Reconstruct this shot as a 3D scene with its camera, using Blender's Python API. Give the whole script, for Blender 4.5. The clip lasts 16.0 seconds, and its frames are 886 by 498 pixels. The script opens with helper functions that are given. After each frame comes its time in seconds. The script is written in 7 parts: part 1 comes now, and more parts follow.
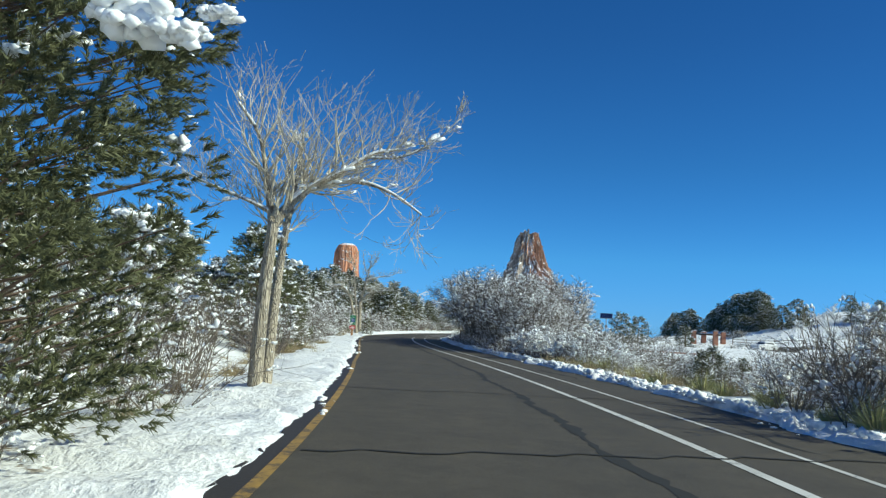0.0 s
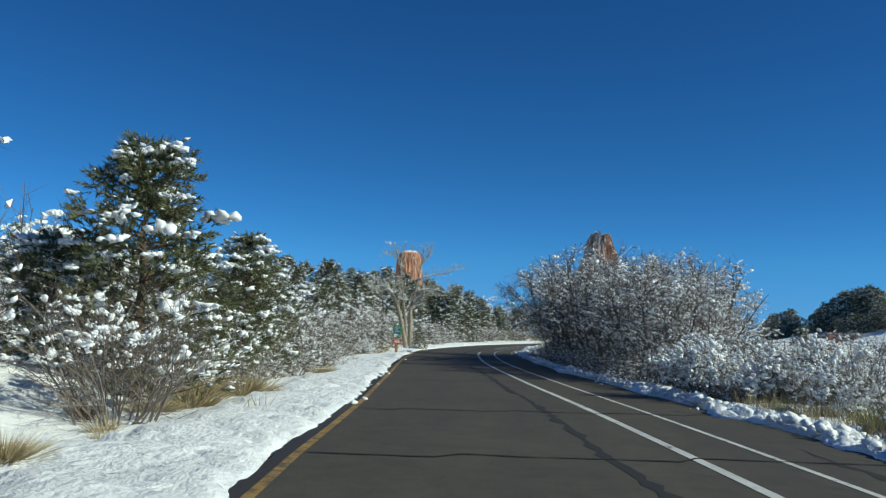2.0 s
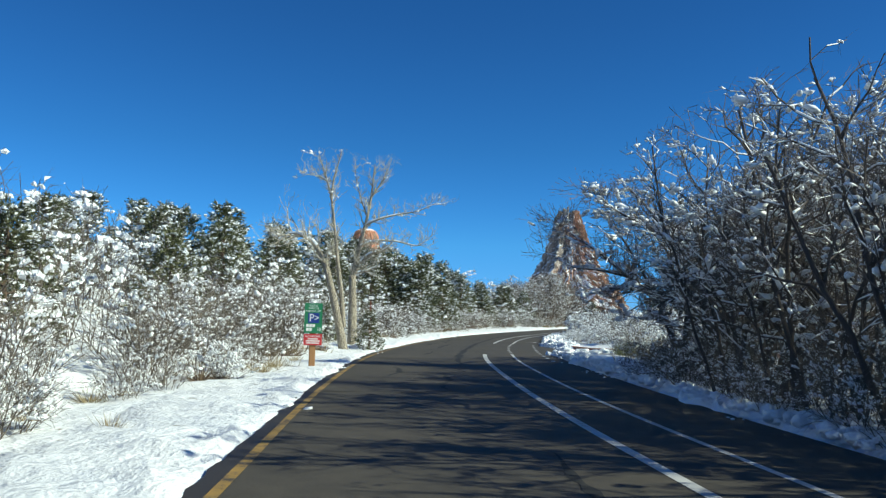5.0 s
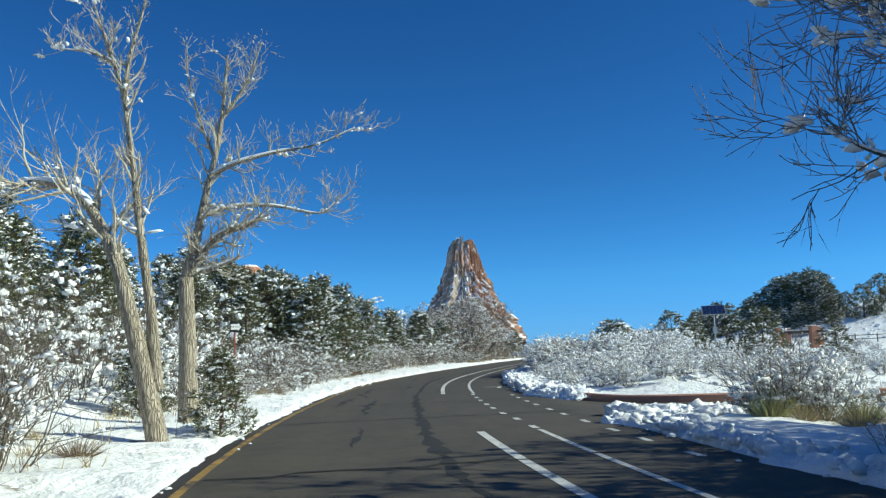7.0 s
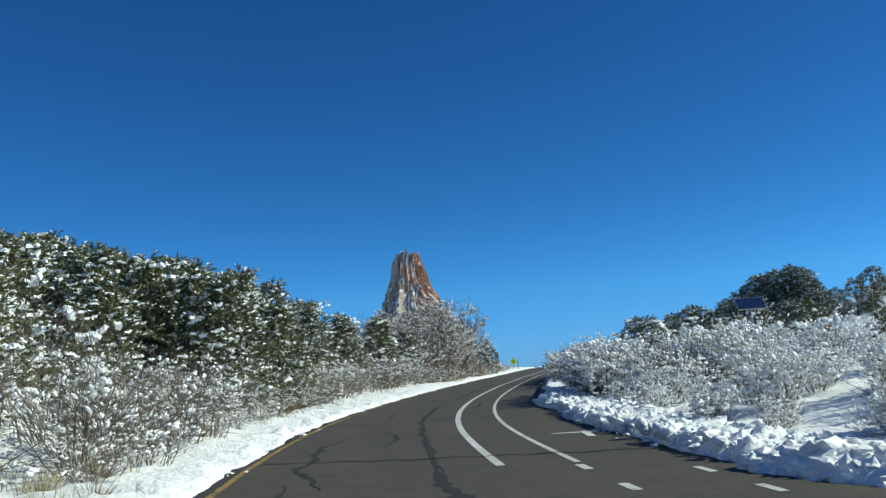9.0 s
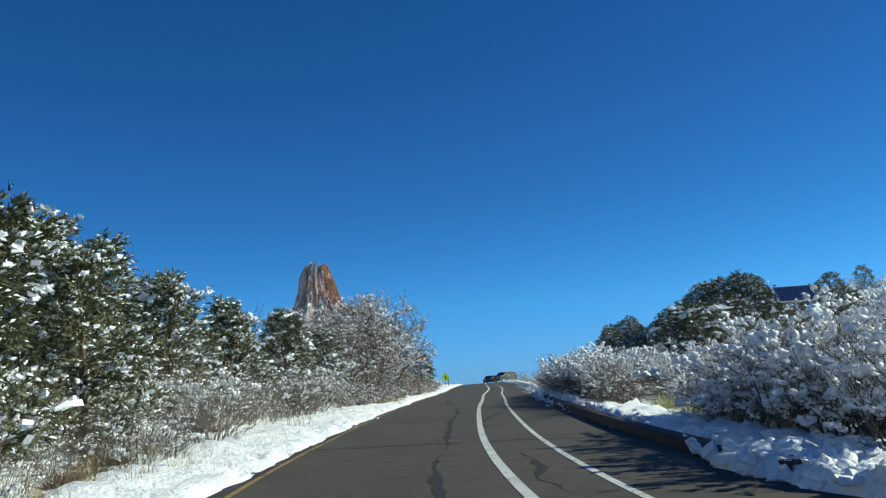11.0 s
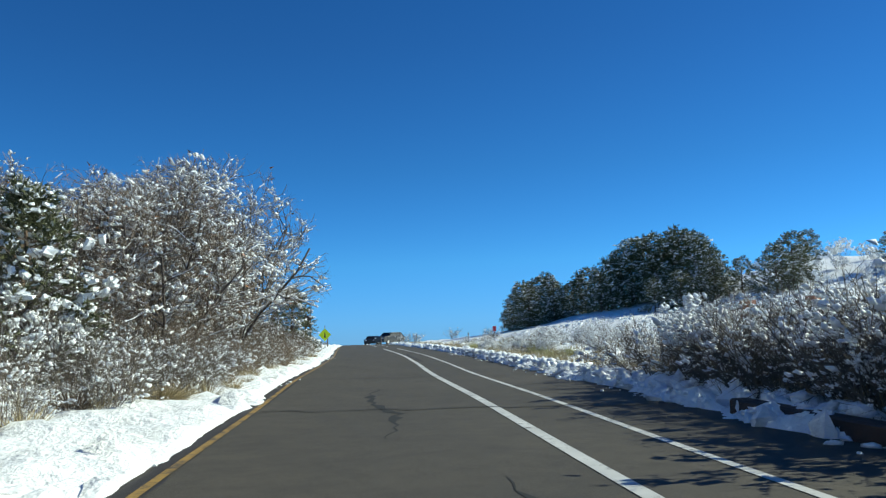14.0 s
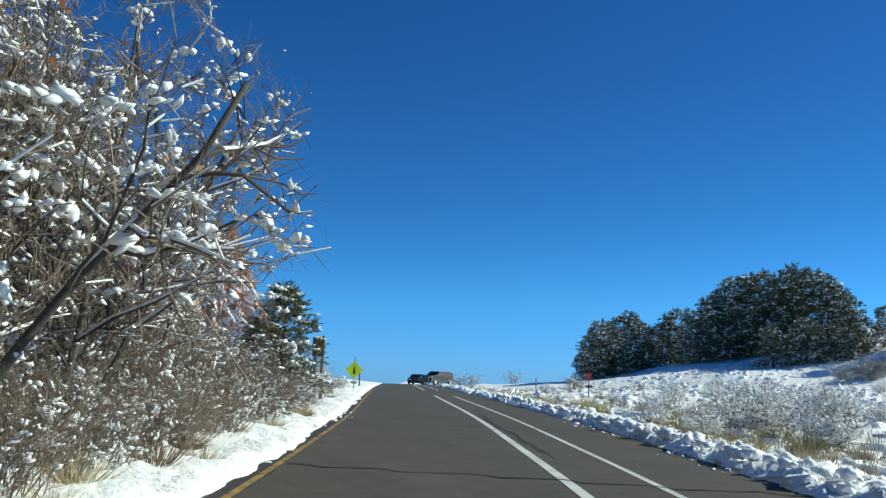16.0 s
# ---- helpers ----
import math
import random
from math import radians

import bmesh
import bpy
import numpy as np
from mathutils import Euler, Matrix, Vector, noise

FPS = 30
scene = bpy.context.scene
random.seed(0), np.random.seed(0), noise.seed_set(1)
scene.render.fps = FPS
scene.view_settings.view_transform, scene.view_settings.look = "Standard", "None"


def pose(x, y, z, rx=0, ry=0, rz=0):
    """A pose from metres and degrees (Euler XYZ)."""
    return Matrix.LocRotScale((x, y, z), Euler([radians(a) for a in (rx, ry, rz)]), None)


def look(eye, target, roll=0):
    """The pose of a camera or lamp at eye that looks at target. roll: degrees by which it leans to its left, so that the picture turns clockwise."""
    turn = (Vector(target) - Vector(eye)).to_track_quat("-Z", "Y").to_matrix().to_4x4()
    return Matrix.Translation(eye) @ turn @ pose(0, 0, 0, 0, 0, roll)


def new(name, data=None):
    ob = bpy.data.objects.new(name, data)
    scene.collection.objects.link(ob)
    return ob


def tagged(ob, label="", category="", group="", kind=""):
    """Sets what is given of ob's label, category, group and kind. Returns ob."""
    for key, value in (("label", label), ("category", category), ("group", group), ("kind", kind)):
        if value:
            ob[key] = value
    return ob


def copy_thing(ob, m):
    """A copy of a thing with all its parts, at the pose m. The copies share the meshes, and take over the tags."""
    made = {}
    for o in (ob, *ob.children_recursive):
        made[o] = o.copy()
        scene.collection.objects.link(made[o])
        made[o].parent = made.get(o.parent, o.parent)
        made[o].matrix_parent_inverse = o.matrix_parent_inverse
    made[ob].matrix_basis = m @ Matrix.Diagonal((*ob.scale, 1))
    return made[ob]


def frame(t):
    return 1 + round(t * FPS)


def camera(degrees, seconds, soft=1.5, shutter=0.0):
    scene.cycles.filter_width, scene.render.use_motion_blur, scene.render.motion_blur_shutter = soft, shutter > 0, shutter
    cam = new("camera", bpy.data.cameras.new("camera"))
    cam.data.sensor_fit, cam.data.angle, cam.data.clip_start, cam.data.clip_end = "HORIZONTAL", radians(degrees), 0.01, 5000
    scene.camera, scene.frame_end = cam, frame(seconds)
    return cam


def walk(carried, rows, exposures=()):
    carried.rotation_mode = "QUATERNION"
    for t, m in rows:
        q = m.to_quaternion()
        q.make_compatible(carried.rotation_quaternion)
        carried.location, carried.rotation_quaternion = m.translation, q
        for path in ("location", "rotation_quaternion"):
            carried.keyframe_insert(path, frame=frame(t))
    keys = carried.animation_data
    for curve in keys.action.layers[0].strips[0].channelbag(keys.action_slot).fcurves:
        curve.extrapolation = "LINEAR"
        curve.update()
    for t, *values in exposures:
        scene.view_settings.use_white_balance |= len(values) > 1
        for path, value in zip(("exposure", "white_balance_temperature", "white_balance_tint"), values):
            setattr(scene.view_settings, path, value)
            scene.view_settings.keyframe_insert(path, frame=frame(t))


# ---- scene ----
cam = camera(55.4, 16.0, soft=1.3)
METRES, EYE, TILT, LEAN, TURN = 130.0, 1.3, 5.5, -3.5, 0.0
ROWS = [
    (0.0, 0.0, 0.0, 0.0, 0.0, 0.0, 0.0),
    (0.5, 0.0006, 0.0301, -0.0028, 1.43, -0.81, 0.69),
    (1.0, 0.0001, 0.0609, -0.0055, 3.43, -0.7, 0.89),
    (1.5, -0.001, 0.092, -0.0079, 3.4, -0.0, 1.5),
    (2.0, -0.0031, 0.1246, -0.0105, 4.49, 0.69, 1.81),
    (2.5, -0.0055, 0.1566, -0.0129, 4.62, 1.29, 2.91),
    (3.0, -0.0083, 0.1896, -0.0156, 3.2, 0.86, 3.12),
    (3.5, -0.0114, 0.2233, -0.0186, 2.63, -0.0, 3.08),
    (4.0, -0.0148, 0.2563, -0.0215, 2.56, -0.44, 2.87),
    (6.5, -0.0299, 0.4089, -0.035, -3.04, 0.1, 3.17),
    (7.0, -0.0316, 0.4391, -0.0374, -5.89, 1.56, 4.74),
    (7.5, -0.0324, 0.4692, -0.0398, -8.3, 1.72, 7.13),
    (8.0, -0.0325, 0.4987, -0.0425, -8.43, 2.3, 6.71),
    (8.5, -0.0322, 0.5273, -0.045, -8.75, 2.77, 6.58),
    (9.0, -0.0312, 0.5567, -0.0479, -9.88, 2.39, 6.55),
    (11.5, -0.0165, 0.7066, -0.0629, -18.15, 2.98, 5.64),
    (12.0, -0.0106, 0.7372, -0.0661, -20.13, 2.08, 4.42),
    (12.5, -0.0037, 0.7677, -0.0691, -21.37, 1.74, 2.87),
    (13.0, 0.0043, 0.7976, -0.0722, -22.95, 1.71, 2.47),
    (13.5, 0.0133, 0.8276, -0.0753, -24.38, 1.41, 3.31),
    (14.0, 0.0228, 0.8577, -0.0787, -24.76, -0.29, 2.76),
    (14.5, 0.033, 0.8881, -0.0818, -24.32, 0.89, 1.04),
    (15.0, 0.0437, 0.9192, -0.0848, -23.89, 1.75, 0.3),
    (15.5, 0.0544, 0.9502, -0.0881, -22.29, 1.79, 0.01),
    (16.0, 0.0654, 0.9813, -0.0911, -21.44, 2.46, -0.67),
]
walk(cam, [(t, pose(0, 0, EYE, TILT, LEAN, TURN) @ pose(METRES * x, METRES * y, METRES * z, 90 + pitch, roll, yaw)) for t, x, y, z, yaw, pitch, roll in ROWS],
     [(0.0, -0.05), (0.5, -0.2), (1.0, -0.27), (2.0, -0.38), (2.5, -0.40), (3.0, -0.46), (3.5, 0.0), (6.5, 0.04), (8.5, -0.12), (12.0, -0.1), (14.0, 0.04), (16.0, 0.0)])

# ---- light ----
world = bpy.data.worlds.new("sky")
scene.world = world
world.use_nodes = True
wn, wl = world.node_tree.nodes, world.node_tree.links
wn.clear()
sky = wn.new("ShaderNodeTexSky")
sky.sky_type = "NISHITA"
sky.sun_disc = False
SUN_EL, SUN_AZ = 32.0, 102.0          # degrees above the horizon; clockwise from +y
sky.sun_elevation, sky.sun_rotation = radians(SUN_EL), radians(SUN_AZ)
sky.altitude, sky.air_density, sky.dust_density, sky.ozone_density = 2000.0, 1.0, 0.0, 5.0
hsv = wn.new("ShaderNodeHueSaturation")
hsv.inputs["Saturation"].default_value = 1.2
tint = wn.new("ShaderNodeMix")
tint.data_type, tint.blend_type = "RGBA", "MULTIPLY"
tint.inputs[0].default_value = 1.0
direction, height = wn.new("ShaderNodeTexCoord"), wn.new("ShaderNodeSeparateXYZ")
grade = wn.new("ShaderNodeValToRGB")             # deep blue aloft, clear light blue low down
grade.color_ramp.elements.new(0.09)
grade.color_ramp.elements.new(0.20)
for e, (p, c) in zip(grade.color_ramp.elements, ((0.0, (0.26, 0.64, 1.34)), (0.09, (0.40, 0.92, 1.24)), (0.20, (0.42, 0.84, 1.04)), (0.34, (0.46, 0.775, 0.96)))):
    e.position, e.color = p, (*c, 1.0)
wl.new(direction.outputs["Generated"], height.inputs[0])
wl.new(height.outputs["Z"], grade.inputs[0])
wl.new(grade.outputs[0], tint.inputs[7])
bgn, won = wn.new("ShaderNodeBackground"), wn.new("ShaderNodeOutputWorld")
bgn.inputs["Strength"].default_value = 0.108
wl.new(sky.outputs[0], hsv.inputs["Color"])
wl.new(hsv.outputs[0], tint.inputs[6])
wl.new(tint.outputs[2], bgn.inputs[0])
wl.new(bgn.outputs[0], won.inputs[0])

sun_data = bpy.data.lights.new("sun", "SUN")
sun_data.energy, sun_data.angle, sun_data.color = 5.8, radians(0.53), (0.92, 0.99, 0.80)
sun = new("sun", sun_data)
SUN_DIR = Vector((math.cos(radians(SUN_EL)) * math.sin(radians(SUN_AZ)), math.cos(radians(SUN_EL)) * math.cos(radians(SUN_AZ)), math.sin(radians(SUN_EL))))
sun.matrix_world = look(SUN_DIR * 100, (0, 0, 0))

rng = np.random.default_rng(7)


# ---- materials ----
def material(name, rough=0.8, metal=0.0):
    m = bpy.data.materials.new(name)
    m.use_nodes = True
    b = m.node_tree.nodes["Principled BSDF"]
    b.inputs["Roughness"].default_value, b.inputs["Metallic"].default_value = rough, metal
    return m, m.node_tree, b


def node(nt, kind, **sockets):
    n = nt.nodes.new(kind)
    for k, v in sockets.items():
        n.inputs[k.replace("_", " ")].default_value = v
    return n


def noise_of(nt, scale, detail=4.0, rough=0.6, stretch=None, coords="Object"):
    tc = nt.nodes.new("ShaderNodeTexCoord")
    n = node(nt, "ShaderNodeTexNoise", Scale=scale, Detail=detail, Roughness=rough)
    if stretch:
        mp = node(nt, "ShaderNodeMapping", Scale=stretch)
        nt.links.new(tc.outputs[coords], mp.inputs[0])
        nt.links.new(mp.outputs[0], n.inputs["Vector"])
    else:
        nt.links.new(tc.outputs[coords], n.inputs["Vector"])
    return n.outputs["Fac"]


def ramp(nt, fac, stops):
    r = nt.nodes.new("ShaderNodeValToRGB")
    while len(r.color_ramp.elements) < len(stops):
        r.color_ramp.elements.new(0.5)
    for e, (p, c) in zip(r.color_ramp.elements, stops):
        e.position, e.color = p, (*c, 1.0) if len(c) == 3 else c
    nt.links.new(fac, r.inputs[0])
    return r.outputs[0]


def mixed(nt, fac, a, b, kind="MIX"):
    m = nt.nodes.new("ShaderNodeMix")
    m.data_type, m.blend_type = "RGBA", kind
    for sock, v in ((m.inputs[0], fac), (m.inputs[6], a), (m.inputs[7], b)):
        if hasattr(v, "is_output"):
            nt.links.new(v, sock)
        else:
            sock.default_value = v if isinstance(v, float) else (*v, 1.0)
    return m.outputs[2]


def bumped(nt, b, height, strength=0.4, dist=0.02):
    bp = node(nt, "ShaderNodeBump", Strength=strength, Distance=dist)
    nt.links.new(height, bp.inputs["Height"])
    nt.links.new(bp.outputs[0], b.inputs["Normal"])


def grainy(name, dark, light, scale, rough=0.85, bump=0.3, dist=0.01, stretch=None, fine=6.0, metal=0.0, tint=0.0):
    """A surface that varies at two scales between two colours, with relief."""
    m, nt, b = material(name, rough, metal)
    n1, n2 = noise_of(nt, scale, 4.0, 0.6, stretch), noise_of(nt, scale * fine, 3.0, 0.7, stretch)
    c = mixed(nt, n2, ramp(nt, n1, [(0.3, dark), (0.7, light)]), ramp(nt, n1, [(0.35, light), (0.75, dark)]))
    if tint:
        info = nt.nodes.new("ShaderNodeObjectInfo")
        c = mixed(nt, tint, c, ramp(nt, info.outputs["Random"], [(0.0, dark), (1.0, light)]))
    nt.links.new(c, b.inputs["Base Color"])
    if bump:
        bumped(nt, b, n2, bump, dist)
    return m


def snow_material(name, lumps=7.0, strength=0.55, dist=0.06, litter=0.0):
    m, nt, b = material(name, 0.55)
    n1, n2 = noise_of(nt, lumps, 6.0, 0.57), noise_of(nt, 0.5, 4.0, 0.6)
    c = ramp(nt, n2, [(0.3, (0.84, 0.86, 0.88)), (0.7, (0.92, 0.92, 0.91))])
    if litter:
        l1, l2 = noise_of(nt, 2.3, 6.0, 0.72), noise_of(nt, 0.35, 3.0, 0.5)
        spots = ramp(nt, l1, [(0.60, (0, 0, 0)), (0.66, (1, 1, 1))])
        where = ramp(nt, l2, [(0.46, (0, 0, 0)), (0.58, (1, 1, 1))])
        c = mixed(nt, mixed(nt, 1.0, spots, where, "MULTIPLY"), c, (0.19, 0.14, 0.08))
    nt.links.new(c, b.inputs["Base Color"])
    b.inputs["Specular IOR Level"].default_value = 0.25
    bumped(nt, b, mixed(nt, 0.14, n1, noise_of(nt, lumps * 4.0, 4.0, 0.6)), strength, dist)
    return m


SNOW_GROUND = snow_material("snow_ground", 2.2, 0.8, 0.16, litter=1.0)
SNOW_BANK = snow_material("snow_bank", 3.0, 0.75, 0.12)
SNOW_LOAD = snow_material("snow_on_branches", 18.0, 0.4, 0.02)


def furrowed_bark():
    """Pale bark in long plates with dark furrows and a few cracks across."""
    m, nt, b = material("cottonwood_bark", 0.95)
    tc, mp = nt.nodes.new("ShaderNodeTexCoord"), node(nt, "ShaderNodeMapping", Scale=(1, 1, 0.17))
    warp = node(nt, "ShaderNodeTexNoise", Scale=7.0, Detail=3.0)
    shift = node(nt, "ShaderNodeVectorMath")
    shift.operation = "MULTIPLY_ADD"
    shift.inputs[1].default_value = (0.10, 0.10, 0.16)
    cells = node(nt, "ShaderNodeTexVoronoi", Scale=27.0)
    cells.feature = "DISTANCE_TO_EDGE"
    nt.links.new(tc.outputs["Object"], mp.inputs[0])
    nt.links.new(mp.outputs[0], warp.inputs["Vector"])
    nt.links.new(warp.outputs["Color"], shift.inputs[0])
    nt.links.new(mp.outputs[0], shift.inputs[2])
    nt.links.new(shift.outputs[0], cells.inputs["Vector"])
    plate = ramp(nt, cells.outputs["Distance"], [(0.0, (0, 0, 0)), (0.2, (1, 1, 1))])
    grain = noise_of(nt, 26.0, 5.0, 0.7, (1, 1, 0.25))
    face = ramp(nt, grain, [(0.3, (0.33, 0.28, 0.215)), (0.68, (0.62, 0.54, 0.42))])
    nt.links.new(mixed(nt, plate, (0.30, 0.255, 0.19), face), b.inputs["Base Color"])
    bumped(nt, b, mixed(nt, 0.3, plate, grain), 1.0, 0.035)
    return m


BARK_COTTON = furrowed_bark()
TWIG_COTTON = grainy("cottonwood_twigs", (0.36, 0.315, 0.24), (0.62, 0.555, 0.44), 5.0, 0.8, 0.0)
BARK_OAK = grainy("oak_bark", (0.038, 0.031, 0.027), (0.125, 0.102, 0.088), 10.0, 0.95, 0.6, 0.02, (1, 1, 0.3))
TWIG_SHRUB = grainy("shrub_stems", (0.075, 0.061, 0.049), (0.215, 0.18, 0.145), 4.0, 0.9, 0.0, tint=0.4)
TWIG_OAK = grainy("oak_twigs", (0.095, 0.078, 0.068), (0.25, 0.208, 0.18), 3.0, 0.9, 0.0, tint=0.3)
TWIG_RUST = grainy("rusty_oak_twigs", (0.115, 0.085, 0.064), (0.29, 0.225, 0.17), 3.0, 0.9, 0.0, tint=0.3)
BARK_PINE = grainy("pine_bark", (0.05, 0.035, 0.025), (0.20, 0.13, 0.09), 12.0, 0.95, 0.6, 0.02, (1, 1, 0.4))
NEEDLES = grainy("pine_needles", (0.055, 0.064, 0.027), (0.158, 0.160, 0.066), 1.6, 0.65, 0.0, tint=0.35)
GRASS_DRY = grainy("dry_grass", (0.22, 0.165, 0.085), (0.48, 0.39, 0.22), 3.0, 0.8, 0.0, tint=0.4)
GRASS_YUCCA = grainy("pale_yucca_blades", (0.24, 0.25, 0.085), (0.56, 0.53, 0.24), 3.0, 0.7, 0.0, tint=0.4)
DEAD_BROWN = grainy("dead_brown_stems", (0.085, 0.055, 0.035), (0.24, 0.165, 0.10), 4.0, 0.9, 0.0, tint=0.4)
LEAF_DRY = grainy("dry_oak_leaves", (0.30, 0.10, 0.03), (0.50, 0.22, 0.08), 5.0, 0.7, 0.0)
TAR = grainy("crack_sealant", (0.008, 0.008, 0.008), (0.018, 0.018, 0.017), 6.0, 0.9, 0.2, 0.004)
WET_EDGE = grainy("wet_gritty_margin", (0.017, 0.0135, 0.010), (0.05, 0.040, 0.029), 5.0, 0.6, 0.5, 0.006)
# one kerb concrete twice: shade painted into the first, sunlight into the second
KERB_SHADED = grainy("shaded_red_concrete", (0.022, 0.011, 0.008), (0.056, 0.026, 0.019), 6.0, 0.7, 0.4, 0.01)
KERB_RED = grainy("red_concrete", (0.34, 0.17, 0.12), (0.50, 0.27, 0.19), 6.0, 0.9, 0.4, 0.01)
ADOBE = grainy("red_stucco", (0.30, 0.125, 0.075), (0.44, 0.20, 0.125), 3.0, 0.9, 0.4, 0.02)
BEAM_WOOD = grainy("dark_beam", (0.045, 0.03, 0.022), (0.12, 0.085, 0.06), 3.0, 0.85, 0.4, 0.01, (0.2, 1, 1))
POST_WOOD = grainy("post_wood", (0.22, 0.105, 0.04), (0.40, 0.21, 0.09), 6.0, 0.75, 0.3, 0.006, (1, 1, 0.15))
FENCE_WOOD = grainy("weathered_rail", (0.08, 0.065, 0.05), (0.22, 0.18, 0.14), 6.0, 0.9, 0.4, 0.01)
SIGN_GREEN = grainy("green_sign_face", (0.018, 0.17, 0.075), (0.025, 0.21, 0.095), 3.0, 0.4, 0.0)
SIGN_BLUE = grainy("blue_sign_face", (0.010, 0.030, 0.20), (0.014, 0.040, 0.25), 3.0, 0.4, 0.0)
SIGN_RED = grainy("red_sign_face", (0.48, 0.025, 0.03), (0.58, 0.04, 0.045), 3.0, 0.4, 0.0)
SIGN_WHITE = grainy("white_sign_print", (0.72, 0.72, 0.70), (0.82, 0.82, 0.80), 3.0, 0.4, 0.0)
SIGN_BLACK = grainy("black_sign_print", (0.008, 0.008, 0.008), (0.02, 0.02, 0.02), 3.0, 0.4, 0.0)
SIGN_LIME = grainy("fluorescent_lime_face", (0.78, 0.94, 0.01), (0.86, 0.98, 0.02), 3.0, 0.4, 0.0)
SIGN_BROWN = grainy("brown_sign_back", (0.05, 0.03, 0.022), (0.09, 0.055, 0.04), 3.0, 0.6, 0.0)
STEEL = grainy("galvanised_steel", (0.30, 0.31, 0.32), (0.45, 0.46, 0.47), 8.0, 0.45, 0.1, 0.002, metal=0.8)
POLE_RED = grainy("red_brown_post_paint", (0.19, 0.045, 0.03), (0.29, 0.08, 0.05), 6.0, 0.6, 0.2, 0.003)
SOLAR = grainy("solar_cells", (0.010, 0.018, 0.06), (0.02, 0.04, 0.11), 3.0, 0.2, 0.0)
CAR_DARK = grainy("dark_car_paint", (0.012, 0.013, 0.015), (0.022, 0.023, 0.026), 2.0, 0.25, 0.0)
CAR_WHITE = grainy("white_car_paint", (0.62, 0.62, 0.62), (0.72, 0.72, 0.72), 2.0, 0.3, 0.0)
CAR_GLASS = grainy("car_glass", (0.01, 0.012, 0.014), (0.02, 0.022, 0.025), 2.0, 0.08, 0.0)
RUBBER = grainy("tyre_rubber", (0.012, 0.012, 0.012), (0.03, 0.03, 0.03), 8.0, 0.85, 0.2)
RIM = grainy("alloy_rim", (0.35, 0.35, 0.36), (0.5, 0.5, 0.5), 8.0, 0.35, 0.0, metal=0.9)
LAMP_RED = grainy("red_tail_lens", (0.25, 0.01, 0.01), (0.35, 0.02, 0.02), 4.0, 0.2, 0.0)
LAMP_CLEAR = grainy("clear_headlight_lens", (0.5, 0.5, 0.5), (0.65, 0.65, 0.65), 4.0, 0.15, 0.0)


def asphalt_material():
    m, nt, b = material("asphalt", 0.82)
    grit, patch = noise_of(nt, 55.0, 4.0, 0.7), noise_of(nt, 0.6, 5.0, 0.6)
    streak = noise_of(nt, 1.2, 4.0, 0.6, (1.0, 0.08, 1.0))
    c = ramp(nt, patch, [(0.3, (0.041, 0.033, 0.0225)), (0.7, (0.086, 0.068, 0.046))])
    c = mixed(nt, 0.5, c, ramp(nt, streak, [(0.35, (0.043, 0.035, 0.024)), (0.7, (0.086, 0.068, 0.046))]))
    c = mixed(nt, 0.38, c, ramp(nt, grit, [(0.35, (0.022, 0.020, 0.017)), (0.7, (0.122, 0.105, 0.086))]))
    worn = ramp(nt, noise_of(nt, 3.2, 7.0, 0.68), [(0.30, (0.74, 0.74, 0.75)), (0.52, (1.0, 1.0, 1.0)), (0.72, (1.2, 1.18, 1.15))])
    nt.links.new(mixed(nt, 1.0, c, worn, "MULTIPLY"), b.inputs["Base Color"])
    bumped(nt, b, grit, 0.5, 0.008)
    return m


ASPHALT = asphalt_material()


def worn_yellow():
    m, nt, b = material("worn_yellow_paint", 0.65)
    wear = noise_of(nt, 3.2, 8.0, 0.8)
    c = ramp(nt, wear, [(0.40, (0.060, 0.049, 0.036)), (0.50, (0.30, 0.18, 0.045)), (0.80, (0.54, 0.32, 0.06))])
    nt.links.new(c, b.inputs["Base Color"])
    return m


PAINT_YELLOW = worn_yellow()


def worn_white():
    m, nt, b = material("worn_white_paint", 0.65)
    wear, tone = noise_of(nt, 5.0, 9.0, 0.8), noise_of(nt, 1.1, 4.0, 0.6)
    c = ramp(nt, tone, [(0.3, (0.46, 0.45, 0.43)), (0.7, (0.66, 0.65, 0.62))])
    c = mixed(nt, ramp(nt, wear, [(0.36, (1, 1, 1)), (0.45, (0, 0, 0))]), c, (0.06, 0.054, 0.047))
    nt.links.new(c, b.inputs["Base Color"])
    return m


PAINT_WHITE = worn_white()


